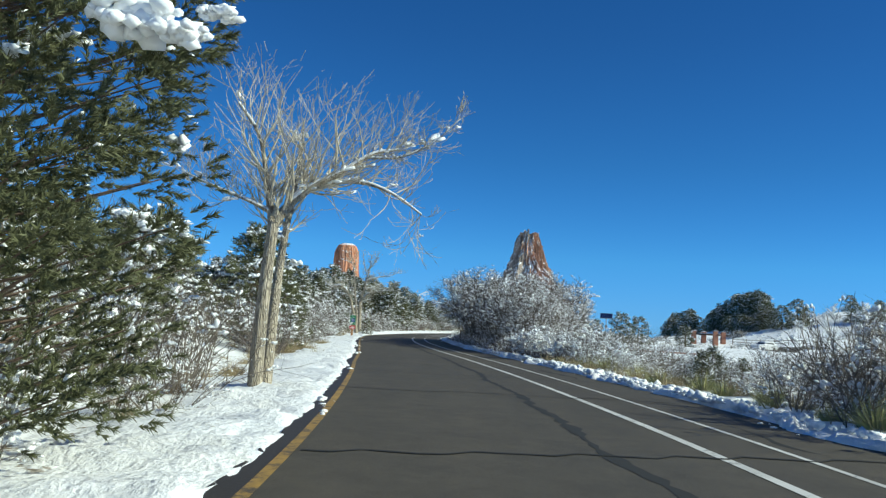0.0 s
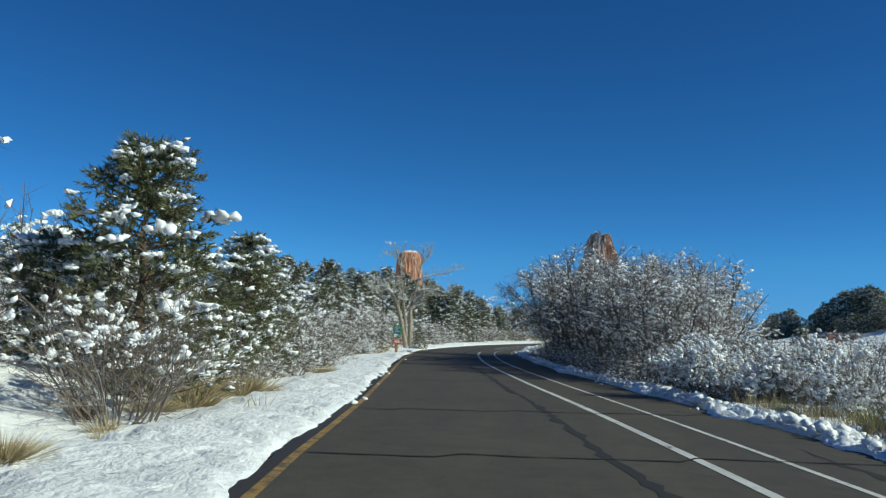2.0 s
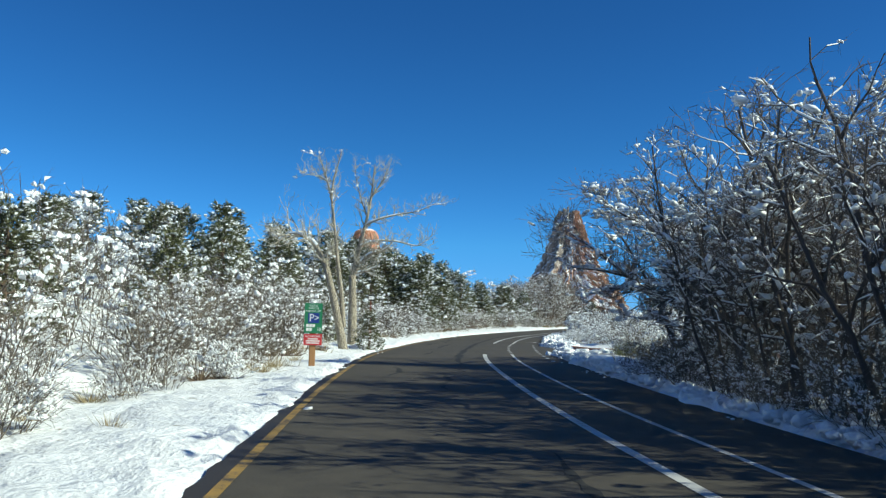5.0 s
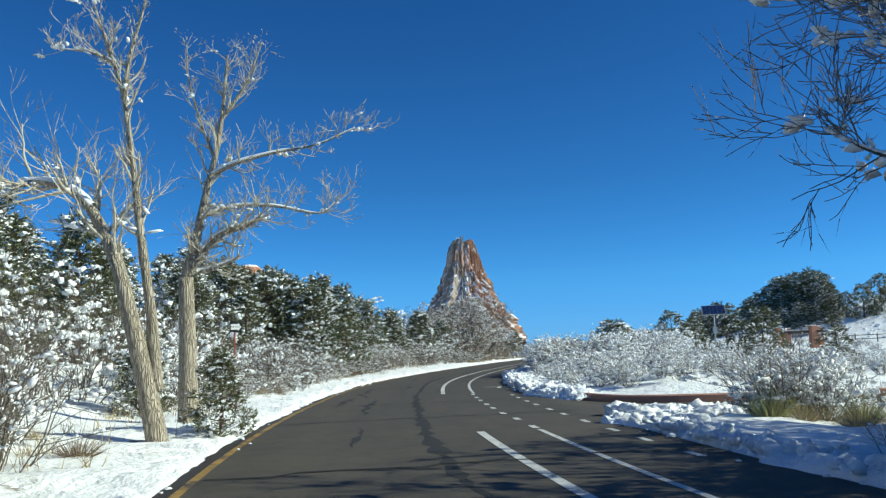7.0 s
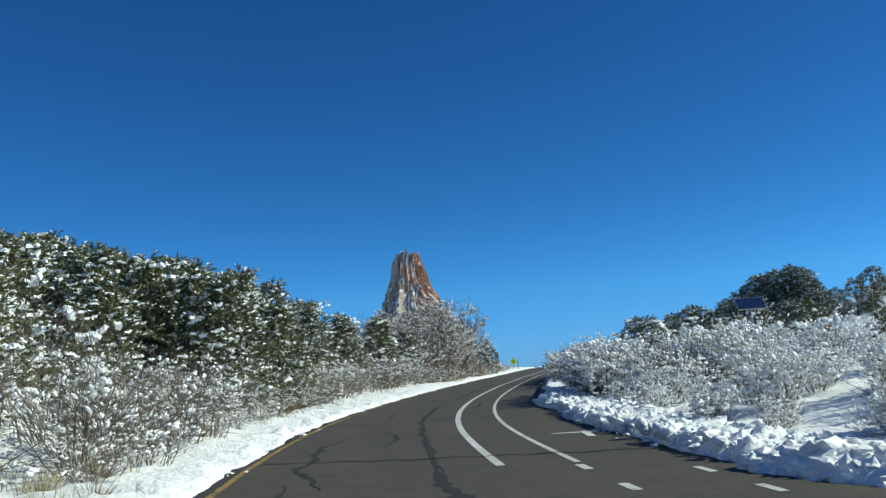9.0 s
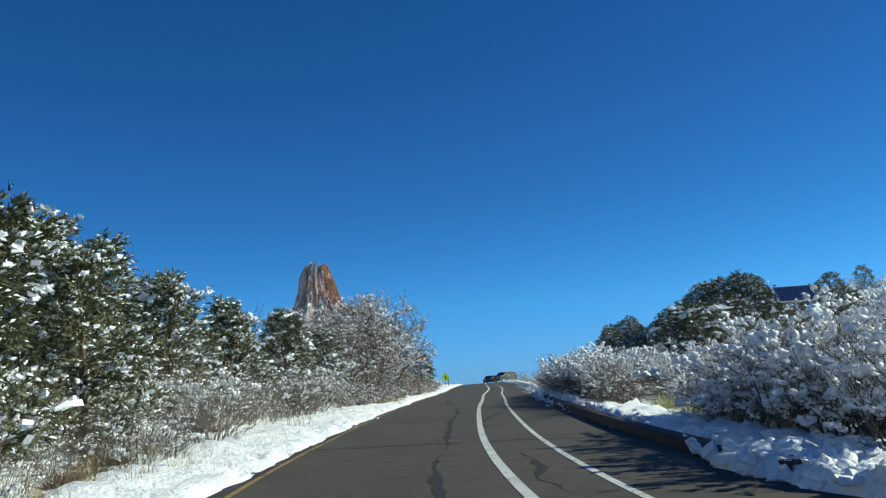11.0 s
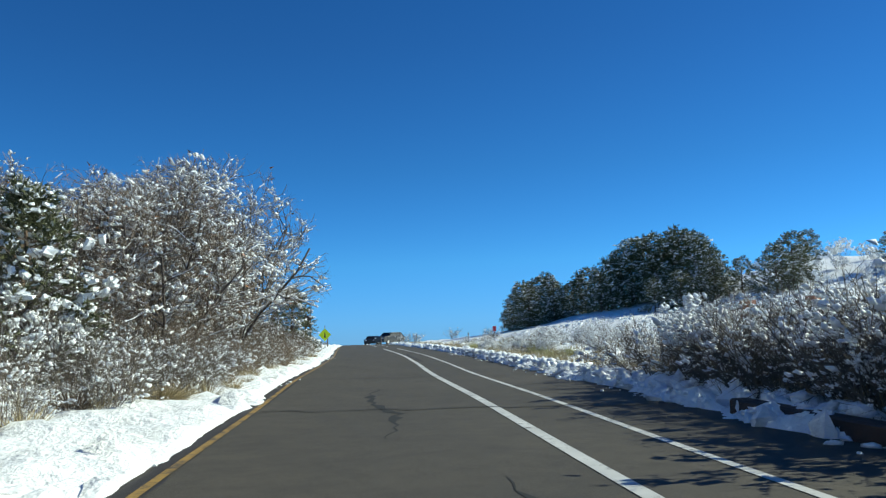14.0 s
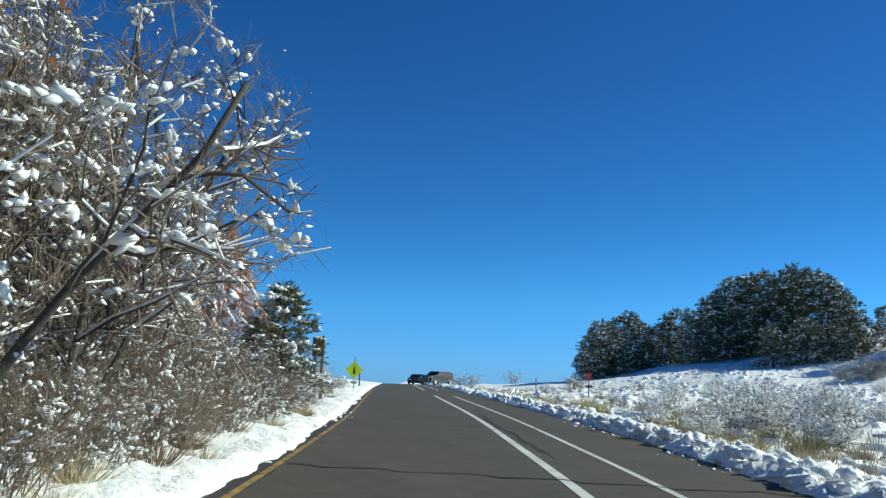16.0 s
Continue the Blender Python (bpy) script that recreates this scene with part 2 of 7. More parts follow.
def rock_material(name, pale, red, snow_line=0.5, blown=0.0):
    """Sandstone with upright streaks; snow lies where the face is flat enough."""
    m, nt, b = material(name, 0.95)
    streak, patch, fine = noise_of(nt, 0.55, 7.0, 0.7, (1, 1, 0.10)), noise_of(nt, 0.05, 4.0, 0.6), noise_of(nt, 1.2, 5.0, 0.7)
    geo = nt.nodes.new("ShaderNodeNewGeometry")
    sep = nt.nodes.new("ShaderNodeSeparateXYZ")
    nt.links.new(geo.outputs["True Normal"], sep.inputs[0])
    tc = nt.nodes.new("ShaderNodeTexCoord")
    gen = nt.nodes.new("ShaderNodeSeparateXYZ")
    nt.links.new(tc.outputs["Generated"], gen.inputs[0])
    side = node(nt, "ShaderNodeMath")
    side.operation = "ADD"
    nt.links.new(patch, side.inputs[0])
    nt.links.new(gen.outputs["X"], side.inputs[1])
    c = mixed(nt, ramp(nt, side.outputs[0], [(0.95, (0, 0, 0)), (1.08, (1, 1, 1))]), pale, red)
    c = mixed(nt, 0.75, c, ramp(nt, streak, [(0.40, (0.13, 0.11, 0.10)), (0.56, (1, 1, 1))]), "MULTIPLY")
    add = nt.nodes.new("ShaderNodeMath")
    add.operation = "MULTIPLY_ADD"
    nt.links.new(fine, add.inputs[0])
    add.inputs[1].default_value = 0.5
    nt.links.new(sep.outputs["Z"], add.inputs[2])
    lee = nt.nodes.new("ShaderNodeMath")
    lee.operation = "MULTIPLY_ADD"
    nt.links.new(sep.outputs["X"], lee.inputs[0])
    lee.inputs[1].default_value = -blown
    nt.links.new(add.outputs[0], lee.inputs[2])
    flat = ramp(nt, lee.outputs[0], [(snow_line, (0, 0, 0)), (snow_line + 0.08, (1, 1, 1))])
    nt.links.new(mixed(nt, flat, c, (0.86, 0.87, 0.88)), b.inputs["Base Color"])
    bumped(nt, b, fine, 0.6, 0.5)
    return m


ROCK = rock_material("pale_sandstone", (0.37, 0.31, 0.27), (0.48, 0.265, 0.165), 0.55, 0.26)
ROCK_RED = rock_material("red_sandstone", (0.62, 0.27, 0.15), (0.66, 0.30, 0.17), 0.95)


# ---- mesh helpers ----
def mesh_of(name, verts, faces, mat, smooth=False):
    me = bpy.data.meshes.new(name)
    me.from_pydata([tuple(v) for v in np.asarray(verts, float).tolist()], [], faces.tolist() if hasattr(faces, "tolist") else faces)
    me.materials.append(mat)
    if smooth:
        me.polygons.foreach_set("use_smooth", [True] * len(me.polygons))
    me.update()
    return me


def piece(name, verts, faces, mat, parent=None, label="", smooth=False, kind=""):
    ob = new(name, mesh_of(name, verts, faces, mat, smooth))
    ob.parent = parent
    return tagged(ob, label, kind=kind)


def part(name, bm, mat, parent, label="", smooth=False):
    me = bpy.data.meshes.new(name)
    bm.to_mesh(me)
    bm.free()
    me.materials.append(mat)
    if smooth:
        me.polygons.foreach_set("use_smooth", [True] * len(me.polygons))
    ob = new(name, me)
    ob.parent = parent
    return tagged(ob, label)


def box(sx, sy, sz, at=(0, 0, 0), bevel=0.0, top=1.0):
    """A box on its base centre, tapered towards its top, with soft edges."""
    bm = bmesh.new()
    bmesh.ops.create_cube(bm, size=1.0)
    for v in bm.verts:
        k = top if v.co.z > 0 else 1.0
        v.co = Vector((v.co.x * sx * k + at[0], v.co.y * sy * k + at[1], (v.co.z + 0.5) * sz + at[2]))
    if bevel:
        bmesh.ops.bevel(bm, geom=bm.edges[:], offset=bevel, segments=2, affect="EDGES", profile=0.7)
    return bm


def rod(r, h, at=(0, 0, 0), n=10, top=1.0):
    bm = bmesh.new()
    bmesh.ops.create_cone(bm, cap_ends=True, segments=n, radius1=r, radius2=r * top, depth=h)
    for v in bm.verts:
        v.co += Vector((at[0], at[1], at[2] + h / 2))
    return bm


def empty(name, label, category, group="", kind=""):
    return tagged(new(name), label, category, group, kind)


def tubes(segs, sides):
    """Tapered tubes from rows of (p0, p1, r0, r1)."""
    segs = np.asarray(segs, float)
    p0, p1, r0, r1 = segs[:, 0:3], segs[:, 3:6], segs[:, 6], segs[:, 7]
    d = p1 - p0
    d /= np.linalg.norm(d, axis=1)[:, None] + 1e-9
    up = np.where(np.abs(d[:, 2:3]) > 0.9, [[1.0, 0, 0]], [[0, 0, 1.0]])
    a = np.cross(d, up)
    a /= np.linalg.norm(a, axis=1)[:, None]
    b = np.cross(d, a)
    ang = np.arange(sides) * 2 * np.pi / sides
    ring = np.cos(ang)[None, :, None] * a[:, None, :] + np.sin(ang)[None, :, None] * b[:, None, :]
    v = np.concatenate([p0[:, None, :] + ring * r0[:, None, None], p1[:, None, :] + ring * r1[:, None, None]], axis=1).reshape(-1, 3)
    k = np.arange(sides)
    quad = np.stack([k, (k + 1) % sides, sides + (k + 1) % sides, sides + k], axis=1)
    f = (np.arange(len(segs)) * 2 * sides)[:, None, None] + quad[None]
    return v, f.reshape(-1, 4)


def brush(a, last):
    """Twigs: three-sided tubes, the finest ones running out to a point."""
    v, f = tubes(a[a[:, 8] < last][:, :8], 3) if (a[:, 8] < last).any() else (np.zeros((0, 3)), np.zeros((0, 4), int))
    t = a[a[:, 8] >= last]
    w, _ = tubes(t[:, :8], 3)
    w = w.reshape(-1, 6, 3)[:, [0, 1, 2, 3]]
    w[:, 3] = t[:, 3:6]
    k = len(v) + 4 * np.arange(len(t))[:, None, None] + np.array([[0, 1, 3], [1, 2, 3], [2, 0, 3]])[None]
    return np.vstack([v, w.reshape(-1, 3)]), f.tolist() + k.reshape(-1, 3).tolist()


_bm = bmesh.new()
bmesh.ops.create_icosphere(_bm, subdivisions=1, radius=1.0)
ICO_V = np.array([v.co[:] for v in _bm.verts])
ICO_F = np.array([[v.index for v in f.verts] for f in _bm.faces])
_bm.free()
_bm = bmesh.new()
bmesh.ops.create_icosphere(_bm, subdivisions=2, radius=1.0)
BALL_V = np.array([v.co[:] for v in _bm.verts])
BALL_F = np.array([[v.index for v in f.verts] for f in _bm.faces])
_bm.free()
LUMP_V = np.array([(x, y, z) for x in (-1, 1) for y in (-1, 1) for z in (-1, 1)]) * 0.68
LUMP_F = np.array([(0, 1, 3), (0, 3, 2), (4, 6, 7), (4, 7, 5), (0, 4, 5), (0, 5, 1), (2, 3, 7), (2, 7, 6), (0, 2, 6), (0, 6, 4), (1, 5, 7), (1, 7, 3)])


BIT_V = np.array([(1, 0, -0.4), (-0.6, 0.9, -0.35), (-0.6, -0.9, -0.35), (0, 0, 0.9)])
BIT_F = np.array([(0, 1, 3), (1, 2, 3), (2, 0, 3), (0, 2, 1)])


def blobs(centres, along, sizes, r, wobble=0.25, fine=False, bits=False):
    """Small uneven lumps, long axis along the given directions."""
    c, d, s = np.asarray(centres, float), np.asarray(along, float), np.asarray(sizes, float)
    d = d / (np.linalg.norm(d, axis=1)[:, None] + 1e-9)
    up = np.where(np.abs(d[:, 2:3]) > 0.95, [[1.0, 0, 0]], [[0, 0, 1.0]])
    side = np.cross(up, d)
    side /= np.linalg.norm(side, axis=1)[:, None]
    top = np.cross(d, side)
    tv, tf = (BIT_V, BIT_F) if bits else (BALL_V, BALL_F) if fine == 2 else (ICO_V, ICO_F) if fine else (LUMP_V, LUMP_F)
    t = tv[None] * (1 + wobble * (0.55 if fine == 2 else 1.0) * r.uniform(-1, 1, (len(c), len(tv), 1)))
    if fine:                                # dents and bulges
        t = t * (1 + 0.30 * np.tanh(2 * np.einsum("vi,nki->nvk", tv, r.normal(0, 0.8, (len(c), 3, 3)))).mean(axis=2, keepdims=True) * 2)
    v = c[:, None] + t[..., 0:1] * d[:, None] * s[:, None, 0:1] + t[..., 1:2] * side[:, None] * s[:, None, 1:2] + t[..., 2:3] * top[:, None] * s[:, None, 2:3]
    f = (np.arange(len(c)) * len(tv))[:, None, None] + tf[None]
    return v.reshape(-1, 3), f.reshape(-1, 3)


def blades(base, tip, width, r):
    """Slim three-cornered needles or leaves of grass."""
    base, tip = np.asarray(base, float), np.asarray(tip, float)
    side = np.cross(tip - base, r.normal(size=base.shape))
    side *= (width / (np.linalg.norm(side, axis=1) + 1e-9))[:, None]
    v = np.stack([base - side, base + side, tip], axis=1).reshape(-1, 3)
    return v, np.arange(len(v)).reshape(-1, 3)


def unit(v):
    return v / (np.linalg.norm(v) + 1e-9)


def grow(r, segs, p, d, length, radius, level, spec, limb=0):
    """One limb and all that springs from it. Rows of segs: p0, p1, r0, r1, level, number of its limb."""
    s = spec[level]
    n = s["n"]
    step = length / n
    end = radius * s["taper"]
    nodes = [(p, d, radius)]
    for i in range(n):
        d = unit(d + r.normal(size=3) * s["bend"] + np.array([0, 0, s["lift"]]))
        q = p + d * step
        ra, rb = radius + (end - radius) * i / n, radius + (end - radius) * (i + 1) / n
        segs.append((*p, *q, ra, rb, level, limb))
        p = q
        nodes.append((p, d, rb))
    if level + 1 < len(spec):
        c = spec[level + 1]
        for k in range(int(c["count"] * r.uniform(0.75, 1.25) + 0.5)):
            f = r.uniform(c["from"], 1.0)
            i = min(int(f * n), n - 1)
            w = f * n - i
            q = nodes[i][0] * (1 - w) + nodes[i + 1][0] * w
            dd, rad = nodes[i + 1][1], nodes[i + 1][2]
            side = unit(np.cross(dd, r.normal(size=3)))
            a = radians(c["angle"] * r.uniform(0.7, 1.3))
            grow(r, segs, q, unit(dd * math.cos(a) + side * math.sin(a)), length * c["len"] * r.uniform(0.6, 1.2) * (1.25 - 0.5 * f), min(rad * 0.8, radius * c["thick"]), level + 1, spec, limb if level else 100 * limb + k + 1)


def loft(rows, sides):
    """One unbroken tapered stem from a chain of rows (p0, p1, r0, r1)."""
    p = np.vstack([rows[:1, 0:3], rows[:, 3:6]])
    rad = np.concatenate([rows[:1, 6], rows[:, 7]])
    d = np.gradient(p, axis=0)
    d /= np.linalg.norm(d, axis=1)[:, None] + 1e-9
    a = np.cross(d, np.array([0.31, 0.95, 0.05]))
    a /= np.linalg.norm(a, axis=1)[:, None]
    b = np.cross(d, a)
    ang = np.arange(sides) * 2 * np.pi / sides
    v = p[:, None] + rad[:, None, None] * (np.cos(ang)[None, :, None] * a[:, None] + np.sin(ang)[None, :, None] * b[:, None])
    i = np.arange(len(p) * sides).reshape(len(p), sides)
    j = np.roll(i, -1, axis=1)
    f = np.stack([i[:-1], j[:-1], j[1:], i[1:]], -1).reshape(-1, 4).tolist()
    return v.reshape(-1, 3), f + [i[-1].tolist()]


def limbs_of(a, level, sides, name, mat, parent):
    """Each trunk or limb of that level as a part of its own."""
    for k in np.unique(a[a[:, 8] == level][:, 9]):
        v, f = loft(a[(a[:, 8] == level) & (a[:, 9] == k)][:, :8], sides)
        piece(name, v, f, mat, parent, smooth=True)


def snow_on(segs, r, count, size, low=0.0, levels=None, slim=0.9):
    """Lumps of snow lying along the upper side of limbs."""
    a = np.array(segs)
    length = np.linalg.norm(a[:, 3:6] - a[:, 0:3], axis=1)
    flat = np.sqrt(np.clip(1 - ((a[:, 5] - a[:, 2]) / (length + 1e-9)) ** 2, 0, 1))
    wgt = length * (0.12 + flat) * (np.minimum(a[:, 2], a[:, 5]) > low)
    if levels is not None:
        wgt = wgt * np.isin(a[:, 8], levels)
    i = r.choice(len(a), count, p=wgt / wgt.sum())
    f = r.uniform(0, 1, (count, 1))
    c = a[i, 0:3] * (1 - f) + a[i, 3:6] * f
    s = size * np.exp(np.clip(r.normal(0, 0.45, count), -0.9, 0.55))
    c[:, 2] += s * 0.35 + a[i, 6] * 0.6
    return c, (a[i, 3:6] - a[i, 0:3]) * np.array([1, 1, 0.45]) + r.normal(0, 0.02, (count, 3)), np.stack([s * r.uniform(1.0, 1.0 + slim, count), s * r.uniform(0.75, 1.05, count), s * r.uniform(0.55, 0.85, count)], axis=1)


def clustered(c, d, s, r, times=3, spread=0.9):
    """Each lump becomes a few that run into one another."""
    c, d, s = np.repeat(c, times, 0), np.repeat(d, times, 0), np.repeat(s, times, 0)
    c = c + r.normal(0, spread, c.shape) * s * np.array([1, 1, 0.5])
    return c, d + r.normal(0, 0.3, d.shape) * np.linalg.norm(d, axis=1)[:, None], s * r.uniform(0.5, 1.0, (len(s), 1))


def ridges(a, r, share, lift=0.5, girth=0.8, sides=5):
    """Snow lying in one piece along the top of a limb."""
    b = a[r.uniform(0, 1, len(a)) < share][:, :8].copy()
    b[:, 2] += lift * b[:, 6]
    b[:, 5] += lift * b[:, 7]
    b[:, 6:8] = b[:, 6:8] * girth + 0.004
    return tubes(b, sides)


def merged(*pieces):
    vs, fs, n = [], [], 0
    for v, f in pieces:
        vs.append(v)
        fs += [[i + n for i in q] for q in (f.tolist() if hasattr(f, "tolist") else f)]
        n += len(v)
    return np.vstack(vs), fs


# ---- the road's line: x, y of the bicycle line that splits the road ----
LINE = np.array([(3.2, -30), (3.15, -8), (3.05, 2), (2.87, 9), (2.43, 16), (1.92, 22.3), (1.40, 27.5), (0.86, 32.5), (0.33, 36.5), (-0.42, 43), (-1.05, 48.3),
                 (-1.72, 55), (-2.12, 61), (-2.36, 66), (-2.36, 71), (-2.15, 77), (-1.75, 83), (-1.22, 88.6), (-0.76, 91.8), (0.13, 96.3), (1.63, 102),
                 (2.85, 106.0), (4.66, 111.7), (6.395, 117), (8.39, 122.7), (10.8, 130.0), (13.2, 136.6), (14.7, 140.9), (16.9, 147.2), (20.5, 158.4),
                 (26.8, 178), (33.4, 198), (41.5, 222), (54, 258)], float)


def smooth_line(pts, step=0.25, passes=3, k=8):
    out = []
    p = np.vstack([2 * pts[0] - pts[1], pts, 2 * pts[-1] - pts[-2]])
    for i in range(1, len(p) - 2):
        n = max(2, int(np.linalg.norm(p[i + 1] - p[i]) / step))
        for t in np.arange(n) / n:
            out.append(0.5 * (2 * p[i] + (p[i + 1] - p[i - 1]) * t + (2 * p[i - 1] - 5 * p[i] + 4 * p[i + 1] - p[i + 2]) * t ** 2 + (3 * p[i] - p[i - 1] - 3 * p[i + 1] + p[i + 2]) * t ** 3))
    out.append(pts[-1])
    out = np.array(out)
    for _ in range(passes):                 # even out the bends
        pad = np.vstack([out[:1] - (out[1] - out[0]) * np.arange(k, 0, -1)[:, None], out, out[-1:] + (out[-1] - out[-2]) * np.arange(1, k + 1)[:, None]])
        ker = np.ones(2 * k + 1) / (2 * k + 1)
        out = np.stack([np.convolve(pad[:, j], ker, "valid") for j in (0, 1)], axis=1)
    return out


PATH_LINE = smooth_line(LINE)
TANGENT = np.gradient(PATH_LINE, axis=0)
TANGENT /= np.linalg.norm(TANGENT, axis=1)[:, None]
NORMAL = np.stack([TANGENT[:, 1], -TANGENT[:, 0]], axis=1)          # towards the right-hand side
STATION_Y = PATH_LINE[:, 1]
RIGHT_EDGE = 2.42


def left_edge(y):
    """Offset of the asphalt's left edge: the lane narrows along the way."""
    return np.interp(y, [0, 25, 40, 50, 85, 92, 97, 105, 112, 140], [-4.38, -4.38, -3.98, -3.82, -3.65, -3.50, -3.40, -3.33, -3.37, -3.32])


def road_z(y):
    return np.interp(y, [-40, 0, 9, 48, 70, 85, 112, 130, 160, 190, 222, 262, 330, 600], [0.10, 0.15, 0.20, 0.33, 0.55, 0.58, 0.98, 1.20, 1.48, 1.68, 1.74, 0.9, -2.0, -14.0])


ROAD_Z = np.convolve(np.pad(road_z(STATION_Y), 30, mode="edge"), np.ones(61) / 61, "valid")


def locate(x, y):
    """Offset from the line (right: plus), the road's height there and the station's y."""
    x, y = np.asarray(x, float).ravel(), np.asarray(y, float).ravel()
    u, z, sy = np.empty(len(x)), np.empty(len(x)), np.empty(len(x))
    pts, idx = PATH_LINE[::2], np.arange(len(PATH_LINE))[::2]
    for i in range(0, len(x), 4000):
        dx, dy = x[i:i + 4000, None] - pts[None, :, 0], y[i:i + 4000, None] - pts[None, :, 1]
        k = idx[np.argmin(dx * dx + dy * dy, axis=1)]
        ox, oy = x[i:i + 4000] - PATH_LINE[k, 0], y[i:i + 4000] - PATH_LINE[k, 1]
        side = ox * NORMAL[k, 0] + oy * NORMAL[k, 1]
        u[i:i + 4000] = np.sign(side) * np.hypot(ox, oy)
        near = np.abs(side) < 8
        u[i:i + 4000] = np.where(near, side, u[i:i + 4000])
        z[i:i + 4000], sy[i:i + 4000] = ROAD_Z[k], STATION_Y[k]
    return u, z, sy


def smooth01(a, lo, hi):
    t = np.clip((a - lo) / (hi - lo), 0, 1)
    return t * t * (3 - 2 * t)


def wave(x, y, scale, seed):
    """Cheap rolling noise, about -1 to 1."""
    q = np.random.default_rng(seed)
    out = np.zeros(np.shape(x))
    for _ in range(7):
        a, f, ph = q.uniform(0, 2 * np.pi), scale * q.uniform(0.6, 1.7), q.uniform(0, 6.28)
        out += np.sin((np.cos(a) * x + np.sin(a) * y) * f + ph)
    return out / 3.5


def drive_half(x):
    return 1.65 + 2.6 * np.exp(-np.maximum(x + 0.4, 0) / 1.3)


def drive_mid(x):
    return 76.2 - 0.07 * x


kerb_pts = smooth_line(np.array([(0.72, 81.3), (0.95, 80.4), (1.30, 79.5), (2.56, 78.15), (4.3, 77.6), (8, 77.3), (14, 76.9), (24, 76.2)], float), 0.3, 1, 2)


def drive_top(x):
    """Foot of the entrance kerb."""
    return np.interp(x, np.concatenate([[-0.6], kerb_pts[:, 0], [34.0]]), np.concatenate([[82.0], kerb_pts[:, 1], [75.6]]))


def apron(x):
    """How far the entrance drive lies below the road."""
    return 0.13 * smooth01(x, 0.3, 2.5)


def land(x, y):
    """Height of the snow-covered ground."""
    shape = np.shape(x)
    x, y = np.asarray(x, float).ravel(), np.asarray(y, float).ravel()
    u, z, sy = locate(x, y)
    dl, dr = left_edge(sy) - u, u - RIGHT_EDGE
    far = smooth01(sy, 138, 165)
    left = 0.05 * smooth01(dl, 0, 0.6) + (0.04 * smooth01(sy, 18, 26) + 0.11 * smooth01(sy, 62, 74) - 0.09) * np.clip(dl, 0, 3) + (0.235 * np.clip(dl - 3, 0, 14) + 0.08 * np.clip(dl - 17, 0, 60)) * (1 - 0.85 * far)
    right = 0.08 * smooth01(dr, 0, 0.5) - 0.022 * np.clip(dr, 0, 35) * smooth01(sy, 108, 128) - 0.01 * np.clip(dr, 0, 30) * (1 - smooth01(sy, 60, 100))
    h = z + np.where(u < 0, left, right)
    off = smooth01(np.maximum(dl, dr), 0.3, 6.0)
    h = h + off * (0.10 * wave(x, y, 0.9, 3) + 0.30 * wave(x, y, 0.16, 4)) + smooth01(np.maximum(dl, dr), 0.1, 1.0) * 0.055 * wave(x, y, 3.0, 5) + smooth01(dr, 1.0, 2.5) * smooth01(sy, 108, 116) * 0.06 * wave(x, y, 5.0, 6)
    h = h + (11.0 + 0.5 * wave(x, y, 0.35, 8)) * np.exp(-((x - 105) ** 2 + (y - 190) ** 2) / (2 * 28.0 ** 2)) * smooth01(dr, 0, 25)
    r = np.hypot(x - 10, y - 120)
    h = h - 0.034 * np.clip(r - 150, 0, None)
    h = np.where((dl < 0.12) & (dr < 0.12), z - 0.16, h)
    gap = np.maximum(drive_mid(x) - drive_half(x) - y, y - drive_top(x))
    drive = (u > 1.5) & (x < 34) & (gap < 0.3)
    calm = np.where((dr > 0.12) & (x < 36), 1 - smooth01(gap, 0.4, 2.4), 0)
    h = h * (1 - calm) + (road_z(y) + 0.11 - apron(x)) * calm
    h = np.where(drive, road_z(y) - 0.28 - apron(x), h)
    return h.reshape(shape)


def land_at(x, y):
    return float(land(np.array([x]), np.array([y]))[0])


def spaced(lo, hi, step, far_lo, far_hi, growth=1.2, rise=1.045):
    mid = list(np.arange(lo, hi, step))
    a, s = lo, step
    low = []
    while a > far_lo:
        s *= growth
        a -= s
        low.append(a)
    a, s = mid[-1], step
    high = []
    while a < far_hi:
        s *= rise if a < hi + 95 else 1.35
        a += s
        high.append(a)
    return np.array(low[::-1] + mid + high)


# ---- ground, road ----
gx, gy = spaced(-16, 26, 0.4, -4500, 4500), spaced(0, 168, 0.4, -900, 4800)
GX, GY = np.meshgrid(gx, gy)
GZ = land(GX, GY)
nx, ny = len(gx), len(gy)
gi = np.arange(nx * ny).reshape(ny, nx)
gf = np.stack([gi[:-1, :-1], gi[:-1, 1:], gi[1:, 1:], gi[1:, :-1]], axis=-1).reshape(-1, 4)
tagged(piece("ground", np.stack([GX, GY, GZ], -1).reshape(-1, 3), gf, SNOW_GROUND, smooth=True), "snow-covered ground with brown litter showing through", "ground", kind="structure")


def station(y):
    return int(np.argmin(np.abs(STATION_Y - y)))


def ribbon(y0, y1, offsets, heights, step=2):
    """A strip along the road: offsets from the line and heights over the road."""
    k = np.arange(station(y0), station(y1) + 1, step)
    offsets, heights = np.broadcast_to(offsets, (len(k), np.shape(offsets)[-1])), np.broadcast_to(heights, (len(k), np.shape(heights)[-1]))
    xy = PATH_LINE[k][:, None] + NORMAL[k][:, None] * offsets[..., None]
    v = np.concatenate([xy, (ROAD_Z[k][:, None] + heights)[..., None]], axis=-1)
    m = offsets.shape[1]
    i = np.arange(len(k) * m).reshape(len(k), m)
    f = np.stack([i[:-1, :-1], i[:-1, 1:], i[1:, 1:], i[1:, :-1]], axis=-1).reshape(-1, 4)
    return v.reshape(-1, 3), f, k


